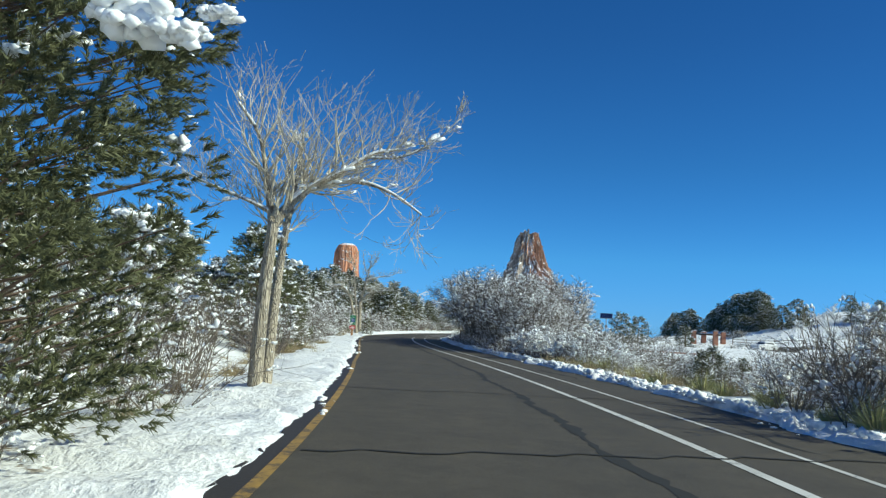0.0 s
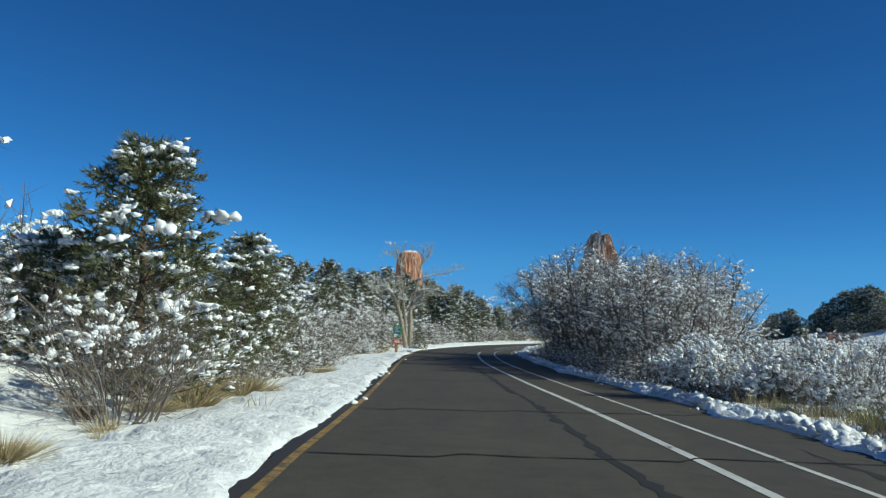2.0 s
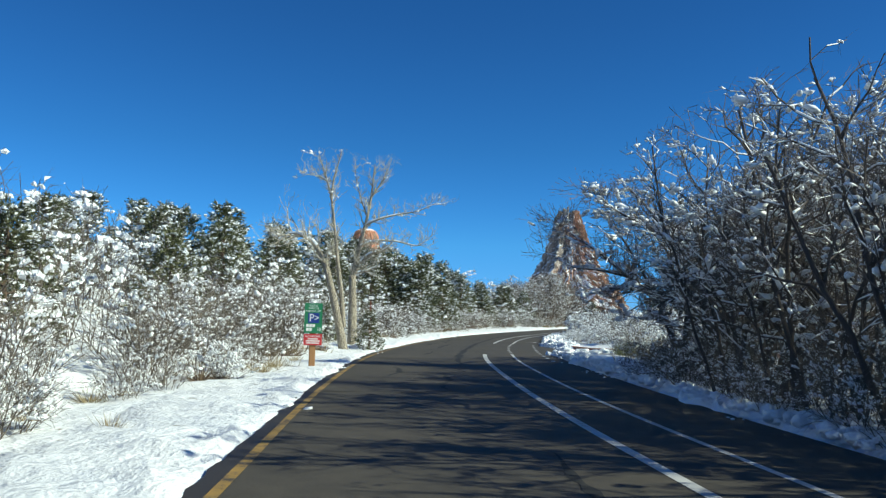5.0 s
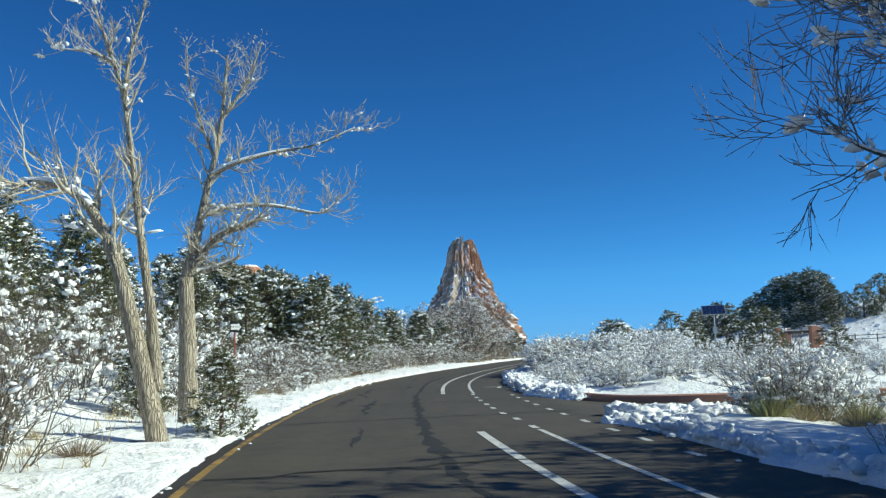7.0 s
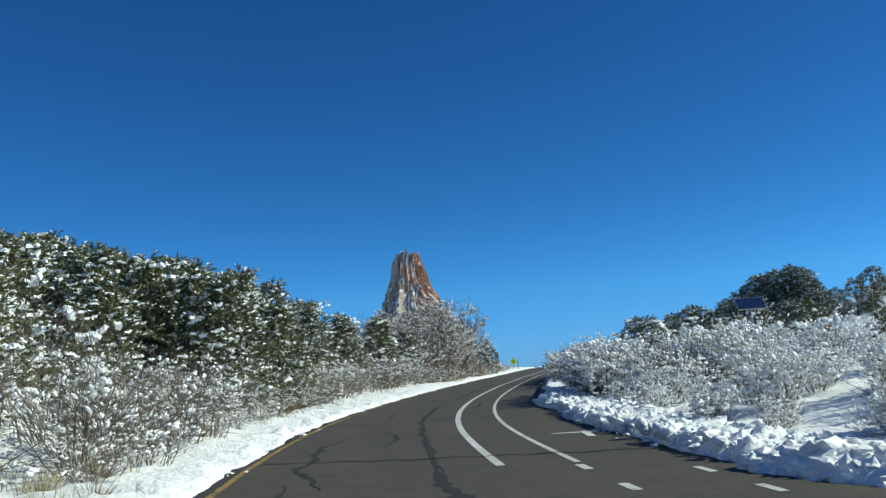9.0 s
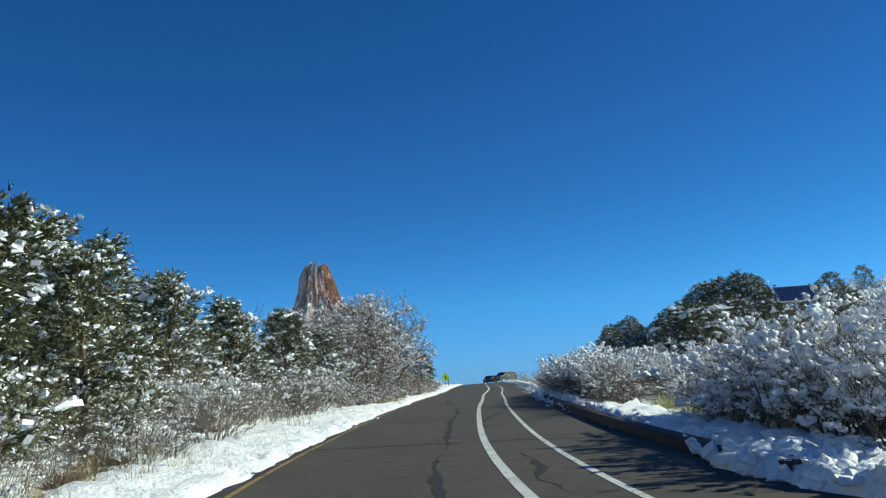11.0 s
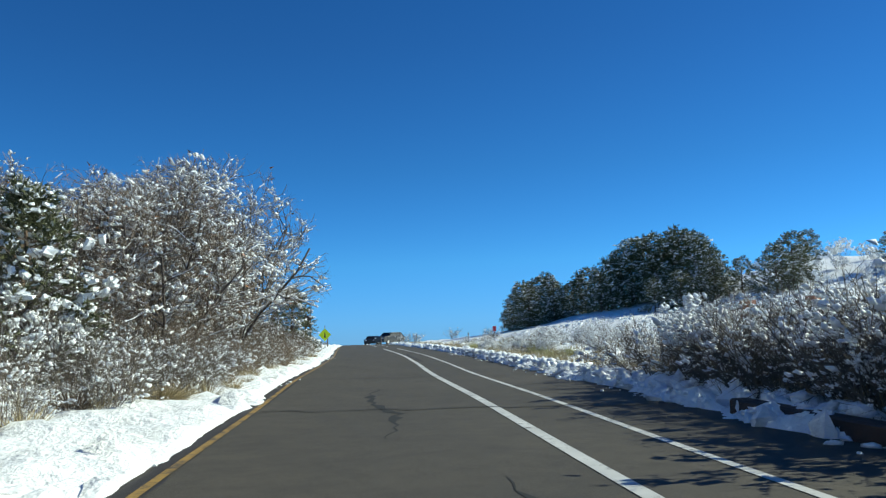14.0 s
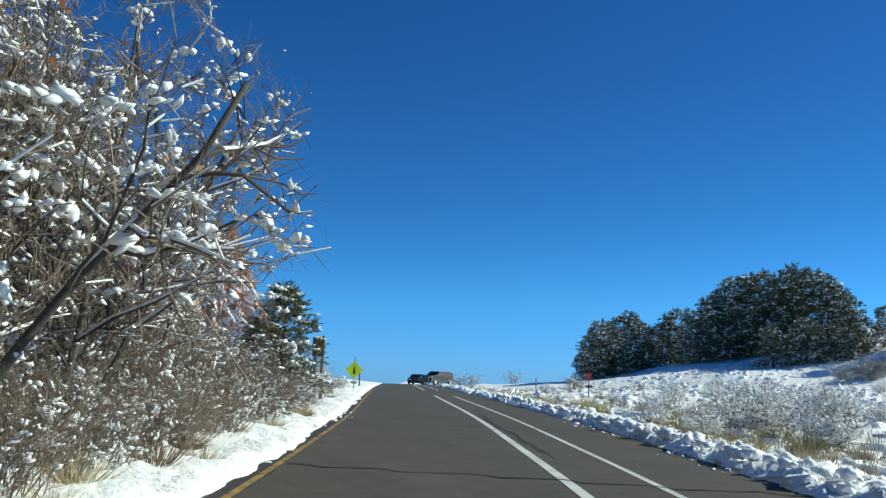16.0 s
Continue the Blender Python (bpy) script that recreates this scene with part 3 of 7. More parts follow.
le = left_edge(STATION_Y[np.arange(station(-25), station(250) + 1, 2)])
across = np.stack([le - 0.25, le - 0.02, le, le * 0.5, le * 0, le * 0 + 1.2, le * 0 + RIGHT_EDGE, le * 0 + RIGHT_EDGE + 0.02, le * 0 + RIGHT_EDGE + 0.25], axis=1)
v, f, _ = ribbon(-25, 250, across, [-0.10, -0.05, 0, 0, 0, 0, 0, -0.05, -0.10], 2)
road = tagged(piece("road", v, f, ASPHALT), "weathered grey-brown asphalt park road with sealed cracks", "road", kind="structure")

xs = np.concatenate([np.arange(-0.6, 3, 0.3), np.arange(3, 34, 1.0)])
rows_v = np.array([[(x, yy, road_z(yy) - 0.012 - float(apron(x))) for yy in (drive_mid(x) - drive_half(x), drive_mid(x), float(drive_top(x)) + 0.12)] for x in xs]).reshape(-1, 3)
di = np.arange(len(xs) * 3).reshape(-1, 3)
df = np.stack([di[:-1, :-1], di[1:, :-1], di[1:, 1:], di[:-1, 1:]], -1).reshape(-1, 4)
tagged(piece("side_road", rows_v, df, ASPHALT), "asphalt entrance drive to the parking lot", "road", kind="structure")


def draped(name, way, half, label):
    """A dark track laid over the ground along a way."""
    p = smooth_line(np.array(way, float), 1.0, 1, 3)
    d = np.gradient(p, axis=0)
    n = np.stack([d[:, 1], -d[:, 0]], 1) / np.linalg.norm(d, axis=1)[:, None]
    off = np.linspace(-1, 1, 7) * half
    xy = p[:, None] + n[:, None] * off[None, :, None]
    v = np.concatenate([xy, (land(xy[..., 0], xy[..., 1]) + 0.10 - 0.3 * (np.abs(off) > half * 0.99))[..., None]], -1)
    i = np.arange(len(p) * 7).reshape(-1, 7)
    f = np.stack([i[:-1, :-1], i[:-1, 1:], i[1:, 1:], i[1:, :-1]], -1).reshape(-1, 4)
    return tagged(piece(name, v.reshape(-1, 3), f, ASPHALT, smooth=True), label, "road", kind="structure")


draped("lot_road", [(33.5, 73.9), (39, 76), (45, 86), (50, 108), (53, 130), (58, 144), (66, 148.5)], 3.0, "cleared asphalt track to the gateway fence")


def stripe(name, y0, y1, u, width, mat, parent, label="", lift=0.005, wander=0.0, seed=0, rough=1.0):
    q = np.random.default_rng(seed)
    k0, k1 = station(y0), station(y1)
    step = 1 if wander else 2
    n = (k1 - k0) // step + 1
    shift = np.cumsum(q.normal(0, wander, n))
    shift -= np.linspace(0, shift[-1], n)
    w = width / 2 * (1 + (rough * q.uniform(-0.75, 0.9, n) if wander else 0))
    if wander:
        w = w * np.clip(np.minimum(np.arange(n), n - 1 - np.arange(n)) / 8, 0.05, 1)
    mid = u(STATION_Y[k0:k1 + 1:step]) if callable(u) else u
    offs = np.stack([mid + shift - w, mid + shift + w], axis=1)
    v, f, _ = ribbon(y0, y1, offs, np.full((n, 2), lift), step)
    return piece(name, v, f, mat, parent, label)


LINE_MARK = "worn white painted line"
stripe("edge_line", -20, 70.4, 0.0, 0.125, PAINT_WHITE, road, LINE_MARK)
stripe("edge_line", 83.4, 166.5, 0.0, 0.125, PAINT_WHITE, road, LINE_MARK)
stripe("edge_line", 179, 240, 0.0, 0.125, PAINT_WHITE, road, LINE_MARK)
stripe("bicycle_line", -20, 70.6, lambda y: np.interp(y, [50, 58], [0.97, 0.93]), 0.085, PAINT_WHITE, road, LINE_MARK)
stripe("bicycle_line", 83.2, 166.5, 0.93, 0.088, PAINT_WHITE, road, LINE_MARK)
stripe("bicycle_line", 179, 240, 0.93, 0.088, PAINT_WHITE, road, LINE_MARK)
stripe("yellow_line", -20, 97, lambda y: left_edge(y) + 0.20, 0.10, PAINT_YELLOW, road, "worn yellow painted edge line")
stripe("yellow_line", 97, 180, lambda y: left_edge(y) + 0.20, 0.08, PAINT_YELLOW, road, "worn yellow painted edge line")
for i, (y0, y1) in enumerate(((-18, 30), (30, 72), (72, 110), (110, 165))):
    stripe("wet_margin", y0, y1, lambda y: left_edge(y) + 0.07, 0.22, WET_EDGE, road, "dark wet grit along the asphalt edge", 0.002, 0.006, 60 + i, 0.3)
for i in range(11, 19):
    stripe("dash", 52.6 + 1.65 * i, 53.25 + 1.65 * i, 0.93 - 0.05 * (i > 12), 0.11, PAINT_WHITE, road)
for i in range(10):
    stripe("dash", 66.5 + 1.65 * i, 67.1 + 1.65 * i, 1.95, 0.10, PAINT_WHITE, road)
bm = bmesh.new()
arrow = [(-0.07, -0.9), (0.07, -0.9), (0.07, 0.0), (0.62, 0.10), (0.55, 0.22), (0.07, 0.2), (0.0, 0.42), (-0.07, 0.2), (-0.55, 0.22), (-0.62, 0.10), (-0.07, 0.0)]
bm.faces.new([bm.verts.new((x, y, 0.0)) for x, y in arrow])
mark = part("turn_arrow", bm, PAINT_WHITE, road, "worn white arrow mark")
mark.matrix_basis = pose(0.62, 86.9, float(ROAD_Z[station(86.9)]) + 0.006, 0, 0, -12)
# sealed cracks
for i, (y0, y1, u) in enumerate([(-10, 34, -0.85), (33, 50, -0.78), (64, 84, -0.8), (83, 101, -0.75), (101, 117, -0.7), (69, 72, -1.9), (75, 81.5, -1.95), (105, 112, 0.42), (138, 150, 0.25), (82, 90, -2.3), (86.5, 91, -1.5), (78, 83, -2.7), (94, 97, -1.8), (96, 100, 0.4), (119, 126, -1.4), (56, 61, -1.3), (59, 63, -2.6), (22, 27, 1.6), (9, 12, 1.4)]):
    stripe("sealed_crack", y0, y1, u, 0.17 if 60 < y0 < 82 else 0.12 if y0 < 60 else 0.095, TAR, road, "black tar crack sealant", 0.003, 0.022 if y1 - y0 > 8.5 else 0.055, 40 + i)


def cross_crack(y, u0, u1, slope, seed, width=0.055):
    q = np.random.default_rng(seed)
    us = np.linspace(u0, u1, 26)
    w = np.cumsum(q.normal(0, 0.025, 26))
    vs = []
    for u, d in zip(us, w - np.linspace(0, w[-1], 26)):
        k = station(y + slope * (u - u0))
        c = PATH_LINE[k] + NORMAL[k] * u + TANGENT[k] * d
        h = width / 2 * q.uniform(0.6, 1.5)
        vs += [(*(c - TANGENT[k] * h), ROAD_Z[k] + 0.0085), (*(c + TANGENT[k] * h), ROAD_Z[k] + 0.0085)]
    i = np.arange(25) * 2
    piece("sealed_crack", vs, np.stack([i, i + 1, i + 3, i + 2], 1), TAR, road, "black tar crack sealant")


for i, (y, sl) in enumerate([(7.6, 0.25), (15.0, 0.1), (20.5, 0.1), (25.2, 0.1), (30.3, 0.15), (38.2, 0.4), (46.0, 0.2), (56, 0.1), (66.5, 0.15), (73.2, 0.2), (78.8, 0.0), (85.8, -0.35), (93.5, -0.2), (103.2, -0.35), (110.4, -0.15),
                             (116, -0.3), (122.4, -0.2), (129.8, -0.2), (136.9, -0.25), (145, -0.2), (154, -0.2), (165, -0.2)]):
    cross_crack(y, float(left_edge(y)) + 0.3, RIGHT_EDGE - 0.1, sl, 80 + i)


# ---- snow banks along both edges ----
def bank(name, y0, y1, side, width, height, seed, label, ragged=0.07, rise=0.09, lumps=0.05, outer=-0.12, inset=-0.06, foot=-0.03):
    q = np.random.default_rng(seed)
    k = np.arange(station(y0), station(y1) + 1, 1)
    ts = np.array([0, 0.03, 0.08, 0.15, 0.25, 0.38, 0.52, 0.68, 0.84, 1.0])
    edge = RIGHT_EDGE if side > 0 else left_edge(STATION_Y[k])[:, None]
    jag = np.convolve(q.normal(0, 1, len(k) + 8), np.ones(9) / 3, "valid") * ragged
    d = ts[None] * width + jag[:, None] * (1 - ts[None]) + (inset(STATION_Y[k])[:, None] if callable(inset) else inset)
    offs = edge + side * d
    xy = PATH_LINE[k][:, None] + NORMAL[k][:, None] * offs[..., None]
    prof = height * np.clip(ts / 0.10, 0, 1) ** 0.6 * (1 - 0.35 * ts)
    h = np.broadcast_to(prof, offs.shape) + (rise(STATION_Y[k])[:, None] if callable(rise) else rise) * np.clip(d, 0, None)
    lump = lumps * (0.7 * wave(xy[..., 0], xy[..., 1], 6.5, seed + 1) + 0.7 * wave(xy[..., 0], xy[..., 1], 12.0, seed + 2)) + 0.5 * lumps * q.normal(0, 1, offs.shape)
    h = h + lump * np.clip(ts / 0.08, 0.0, 1)
    ends = np.clip(np.minimum(np.arange(len(k)), len(k) - 1 - np.arange(len(k))) / 6, 0, 1)[:, None]
    h = h * ends - 0.03
    h[:, 0] = foot(STATION_Y[k]) if callable(foot) else foot
    h[:, -1] = (land(xy[:, -1, 0], xy[:, -1, 1]) - ROAD_Z[k]) + outer
    v = np.concatenate([xy, (ROAD_Z[k][:, None] + h)[..., None]], -1)
    m = len(ts)
    i = np.arange(len(k) * m).reshape(len(k), m)
    f = np.stack([i[:-1, :-1], i[:-1, 1:], i[1:, 1:], i[1:, :-1]], -1).reshape(-1, 4)
    return tagged(piece(name, v.reshape(-1, 3), f, SNOW_BANK, smooth=True), label, "snow bank", kind="structure")


bank("snow_bank_left", -12, 72, -1, 2.3, 0.08, 11, "bright lumpy snow verge along the asphalt edge", 0.05, lambda y: np.interp(y, [18, 26], [-0.065, -0.02]), 0.055)
bank("snow_bank_left_2", 70, 200, -1, 2.3, 0.10, 15, "bright lumpy snow verge along the asphalt edge", 0.05, 0.07, 0.075)
bank("snow_bank_right", -12, 72.6, 1, 0.5, 0.10, 12, "low ploughed snow ridge along the road", 0.19, 0.02, 0.075, inset=0.02)
BROAD = bank("snow_bank_right_2", 81.0, 99, 1, 1.6, 0.22, 13, "broad lumpy ploughed snow bank beside the hedge", 0.09, 0.03, 0.062, inset=lambda y: np.interp(y, [93, 95, 96.5, 98], [-0.06, -0.22, -0.2, 0.0]), foot=lambda y: np.interp(y, [96.5, 98], [-0.03, 0.1]))
bank("snow_bank_right_3", 96.5, 109.0, 1, 1.3, 0.24, 14, "snow ridge lying behind the red kerb", 0.035, 0.06, 0.06, inset=0.03, foot=0.10)
RIDGE_A = bank("snow_bank_right_4", 107, 129, 1, 1.3, 0.15, 16, "snow ridge spilling over the red kerb", 0.09, 0.03, 0.075, inset=lambda y: np.interp(y, [112, 116, 121.5, 126], [0.03, -0.21, -0.21, 0.05]), foot=lambda y: np.interp(y, [113, 116, 128], [0.10, -0.03, -0.03]))
RIDGE_B = bank("snow_bank_right_5", 126, 205, 1, 1.3, 0.13, 17, "snow ridge spilling over the red kerb", 0.13, 0.01, 0.09, inset=0.08, foot=-0.03)

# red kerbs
# the long kerb's dark colour holds the shade on its road side
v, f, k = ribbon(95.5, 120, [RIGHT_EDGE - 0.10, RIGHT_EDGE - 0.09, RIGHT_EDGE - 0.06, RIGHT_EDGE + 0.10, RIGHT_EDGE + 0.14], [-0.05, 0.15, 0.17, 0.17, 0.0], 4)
tagged(piece("kerb_right", v, f, KERB_SHADED), "red-brown concrete kerb, shade put into its colour, under a snow ridge", "kerb", kind="structure")
kt = np.gradient(kerb_pts, axis=0)
kn = np.stack([-kt[:, 1], kt[:, 0]], 1) / np.linalg.norm(kt, axis=1)[:, None]
prof = [(0.0, -0.1), (0.01, 0.15), (0.04, 0.18), (0.20, 0.18), (0.24, 0.0)]
kv = np.array([[(*(p + n * o), road_z(p[1]) + h - float(apron(p[0]))) for o, h in prof] for p, n in zip(kerb_pts, kn)]).reshape(-1, 3)
ki = np.arange(len(kv)).reshape(-1, 5)
kf = np.stack([ki[:-1, :-1], ki[1:, :-1], ki[1:, 1:], ki[:-1, 1:]], -1).reshape(-1, 4)
tagged(piece("kerb_entrance", kv, kf, KERB_RED), "red-brown concrete kerb round the lot entrance", "kerb", kind="structure")


def berm():
    """Snow ploughed over the nose of the entrance kerb."""
    q = np.random.default_rng(19)
    pts = kerb_pts[(kerb_pts[:, 0] < 1.7)]
    n = kn[:len(pts)]
    ts = np.array([-0.42, -0.34, -0.2, -0.05, 0.1, 0.3, 0.55, 0.85, 1.2])
    prof = np.array([-0.06, 0.08, 0.16, 0.22, 0.25, 0.25, 0.22, 0.18, -0.05])
    jag = np.convolve(q.normal(0, 1, len(pts) + 4), np.ones(5) / 2.2, "valid") * 0.03
    xy = pts[:, None] + n[:, None] * (ts[None] + jag[:, None] * (ts < 0.1))[..., None]
    ends = np.clip(np.minimum(2.5 * (np.arange(len(pts)) + 1), len(pts) - np.arange(len(pts))) / 4, 0, 1)[:, None]
    h = prof[None] * ends + 0.05 * wave(xy[..., 0], xy[..., 1], 6.0, 3) * (prof > 0.05) + 0.012 * q.normal(0, 1, xy.shape[:2]) * (prof > 0.05)
    z = road_z(pts[:, 1])[:, None] - apron(pts[:, 0])[:, None] + h
    m = len(ts)
    i = np.arange(len(pts) * m).reshape(len(pts), m)
    f = np.stack([i[:-1, :-1], i[1:, :-1], i[1:, 1:], i[:-1, 1:]], -1).reshape(-1, 4)
    return tagged(piece("snow_bank_nose", np.concatenate([xy, z[..., None]], -1).reshape(-1, 3), f, SNOW_BANK, smooth=True), "ploughed snow over the nose of the kerb", "snow bank", kind="structure")


NOSE = berm()


# ---- plants ----
def thing_copies(proto, spots, group=""):
    """Copies of a built thing at (x, y, size, turn, sink); the first build is then removed."""
    z = land(np.array([s[0] for s in spots]), np.array([s[1] for s in spots]))
    for (x, y, size, turn, sink), h in zip(spots, z):
        ob = copy_thing(proto, Matrix.LocRotScale((x, y, float(h) - sink), Euler((0, 0, turn)), (size, size, size)))
        if group:
            ob["group"] = group


def remove(protos):
    for p in protos:
        for o in (*p.children_recursive, p):
            bpy.data.objects.remove(o)


def make_shrub(seed, height, spread, stems, snow, lump, label, name="shrub", twigs=(5, 5), slim=0.9, low=0.12, fine=True, mat=None):
    """A many-stemmed bare bush with snow lying in it."""
    r = np.random.default_rng(seed)
    segs = []
    spec = [dict(n=4, taper=0.45, bend=0.13, lift=0.05),
            dict(n=2, taper=0.4, bend=0.20, lift=0.10, count=twigs[0], angle=44, len=0.55, thick=0.6, **{"from": 0.15}),
            dict(n=1, taper=0.3, bend=0.28, lift=0.10, count=twigs[1], angle=46, len=0.62, thick=0.6, **{"from": 0.1})]
    for i in range(stems):
        a = 2 * np.pi * (i + r.uniform(-0.4, 0.4)) / stems
        lean = r.uniform(0.1, 1.0) * spread
        d = unit(np.array([math.cos(a) * lean, math.sin(a) * lean, 1.0]))
        b = np.array([math.cos(a), math.sin(a), 0]) * r.uniform(0.05, 0.5) * height * 0.5
        grow(r, segs, b + np.array([0, 0, -0.1]), d, height * r.uniform(0.6, 1.0), 0.0105 * height ** 0.5 * r.uniform(0.7, 1.2), 0, spec)
    ob = empty(name, label, "shrub")
    segs = [x for x in segs if x[5] < height * 1.06]
    a = np.array(segs)
    a[:, 6:8] = np.maximum(a[:, 6:8], 0.0034)
    v, f = brush(a, 2)
    piece("brushwood", v, f, mat or TWIG_SHRUB, ob, kind="stuff")
    c, d, s = snow_on(segs, r, snow, lump, low * height, [0, 1], slim)
    big = blobs(*clustered(c, d, s, r, 3), r, 0.33, fine)
    c, d, s = snow_on(segs, r, int(snow * 1.4), lump * 0.52, low * height, None, slim)
    v, f = merged(big, blobs(c, d, s, r, 0.25, bits=True))
    piece("snow", v, f, SNOW_LOAD, ob, "clumps of fresh snow", smooth=True, kind="stuff")
    return ob


def make_oak(seed, height, label, stems=9, snow=380, lump=0.041, leaves=0, rust=False, lean=(0.05, 0.36), broad=0.56, girth=0.040, fine=(10, 8, 7)):
    """A bare scrub oak: a sheaf of grey stems under a rounded haze of twigs."""
    r = np.random.default_rng(seed)
    segs = []
    spec = [dict(n=7, taper=0.4, bend=0.11, lift=0.02),
            dict(n=5, taper=0.35, bend=0.27, lift=0.10, count=fine[0], angle=44, len=0.36, thick=0.5, **{"from": 0.2}),
            dict(n=3, taper=0.4, bend=0.34, lift=0.08, count=fine[1], angle=48, len=0.52, thick=0.5, **{"from": 0.15}),
            dict(n=1, taper=0.3, bend=0.40, lift=0.12, count=fine[2], angle=50, len=0.48, thick=0.5, **{"from": 0.1})]
    for i in range(stems):
        a = 2 * np.pi * (i + r.uniform(-0.4, 0.4)) / stems
        out = r.uniform(*lean)
        foot = 0.14 * height * math.sqrt(r.uniform(0.02, 1.0))
        grow(r, segs, np.array([math.cos(a) * foot, math.sin(a) * foot, -0.15]), unit(np.array([math.cos(a) * out, math.sin(a) * out, 1.0])),
             height * r.uniform(0.72, 0.95), girth * r.uniform(0.7, 1.25) * height / 5, 0, spec, i + 1)
    ob = empty("oak", label, "tree")
    reach, start = [[(q[i] ** 2 + q[i + 1] ** 2) / (broad * height) ** 2 + ((q[i + 2] - 0.42 * height) / (0.58 * height)) ** 2 for q in segs] for i in (3, 0)]
    ragged = r.uniform(0.86, 1.1, len(segs))
    segs = [q for q, e, b, g in zip(segs, reach, start, ragged) if e < (0.95 if q[8] < 2 else g) and b < 0.97]
    a = np.array(segs)
    a[:, 6:8] = np.maximum(a[:, 6:8], np.where(a[:, 8:9] > 2.5, 0.0032, 0.0046))
    limbs_of(a, 0, 6, "trunk", BARK_OAK, ob)
    v, f = tubes(a[a[:, 8] == 1][:, :8], 4)
    piece("boughwood", v, f, BARK_OAK, ob, kind="stuff")
    v, f = brush(a[a[:, 8] >= 2], 3)
    piece("brushwood", v, f, TWIG_RUST if rust else TWIG_OAK, ob, kind="stuff")
    c, d, s = snow_on(segs, r, snow, lump, height * 0.16, [1, 2], 1.2)
    big = blobs(*clustered(c, d, s, r, 3, 0.8), r, 0.36, True)
    c, d, s = snow_on(segs, r, int(snow * 1.6), lump * 0.55, height * 0.12, [2, 3], 1.6)
    flat = a[(np.abs(a[:, 5] - a[:, 2]) < 0.72 * np.linalg.norm(a[:, 3:6] - a[:, 0:3], axis=1))]
    v, f = merged(big, blobs(c, d, s, r, 0.25, bits=True), ridges(flat[flat[:, 8] <= 1], r, 0.6, 0.6, 0.9), ridges(flat[flat[:, 8] == 2], r, 0.22, 1.0, 0.9, 4))
    piece("snow", v, f, SNOW_LOAD, ob, "clumps of fresh snow", smooth=True, kind="stuff")
    if leaves:
        t = a[a[:, 8] == 3]
        t = t[r.choice(len(t), leaves)]
        v, f = blades(t[:, 3:6], t[:, 3:6] + r.normal(0, 0.06, (leaves, 3)), np.full(leaves, 0.025), r)
        piece("leaves", v, f, LEAF_DRY, ob, "a few dry orange leaves")
    return ob


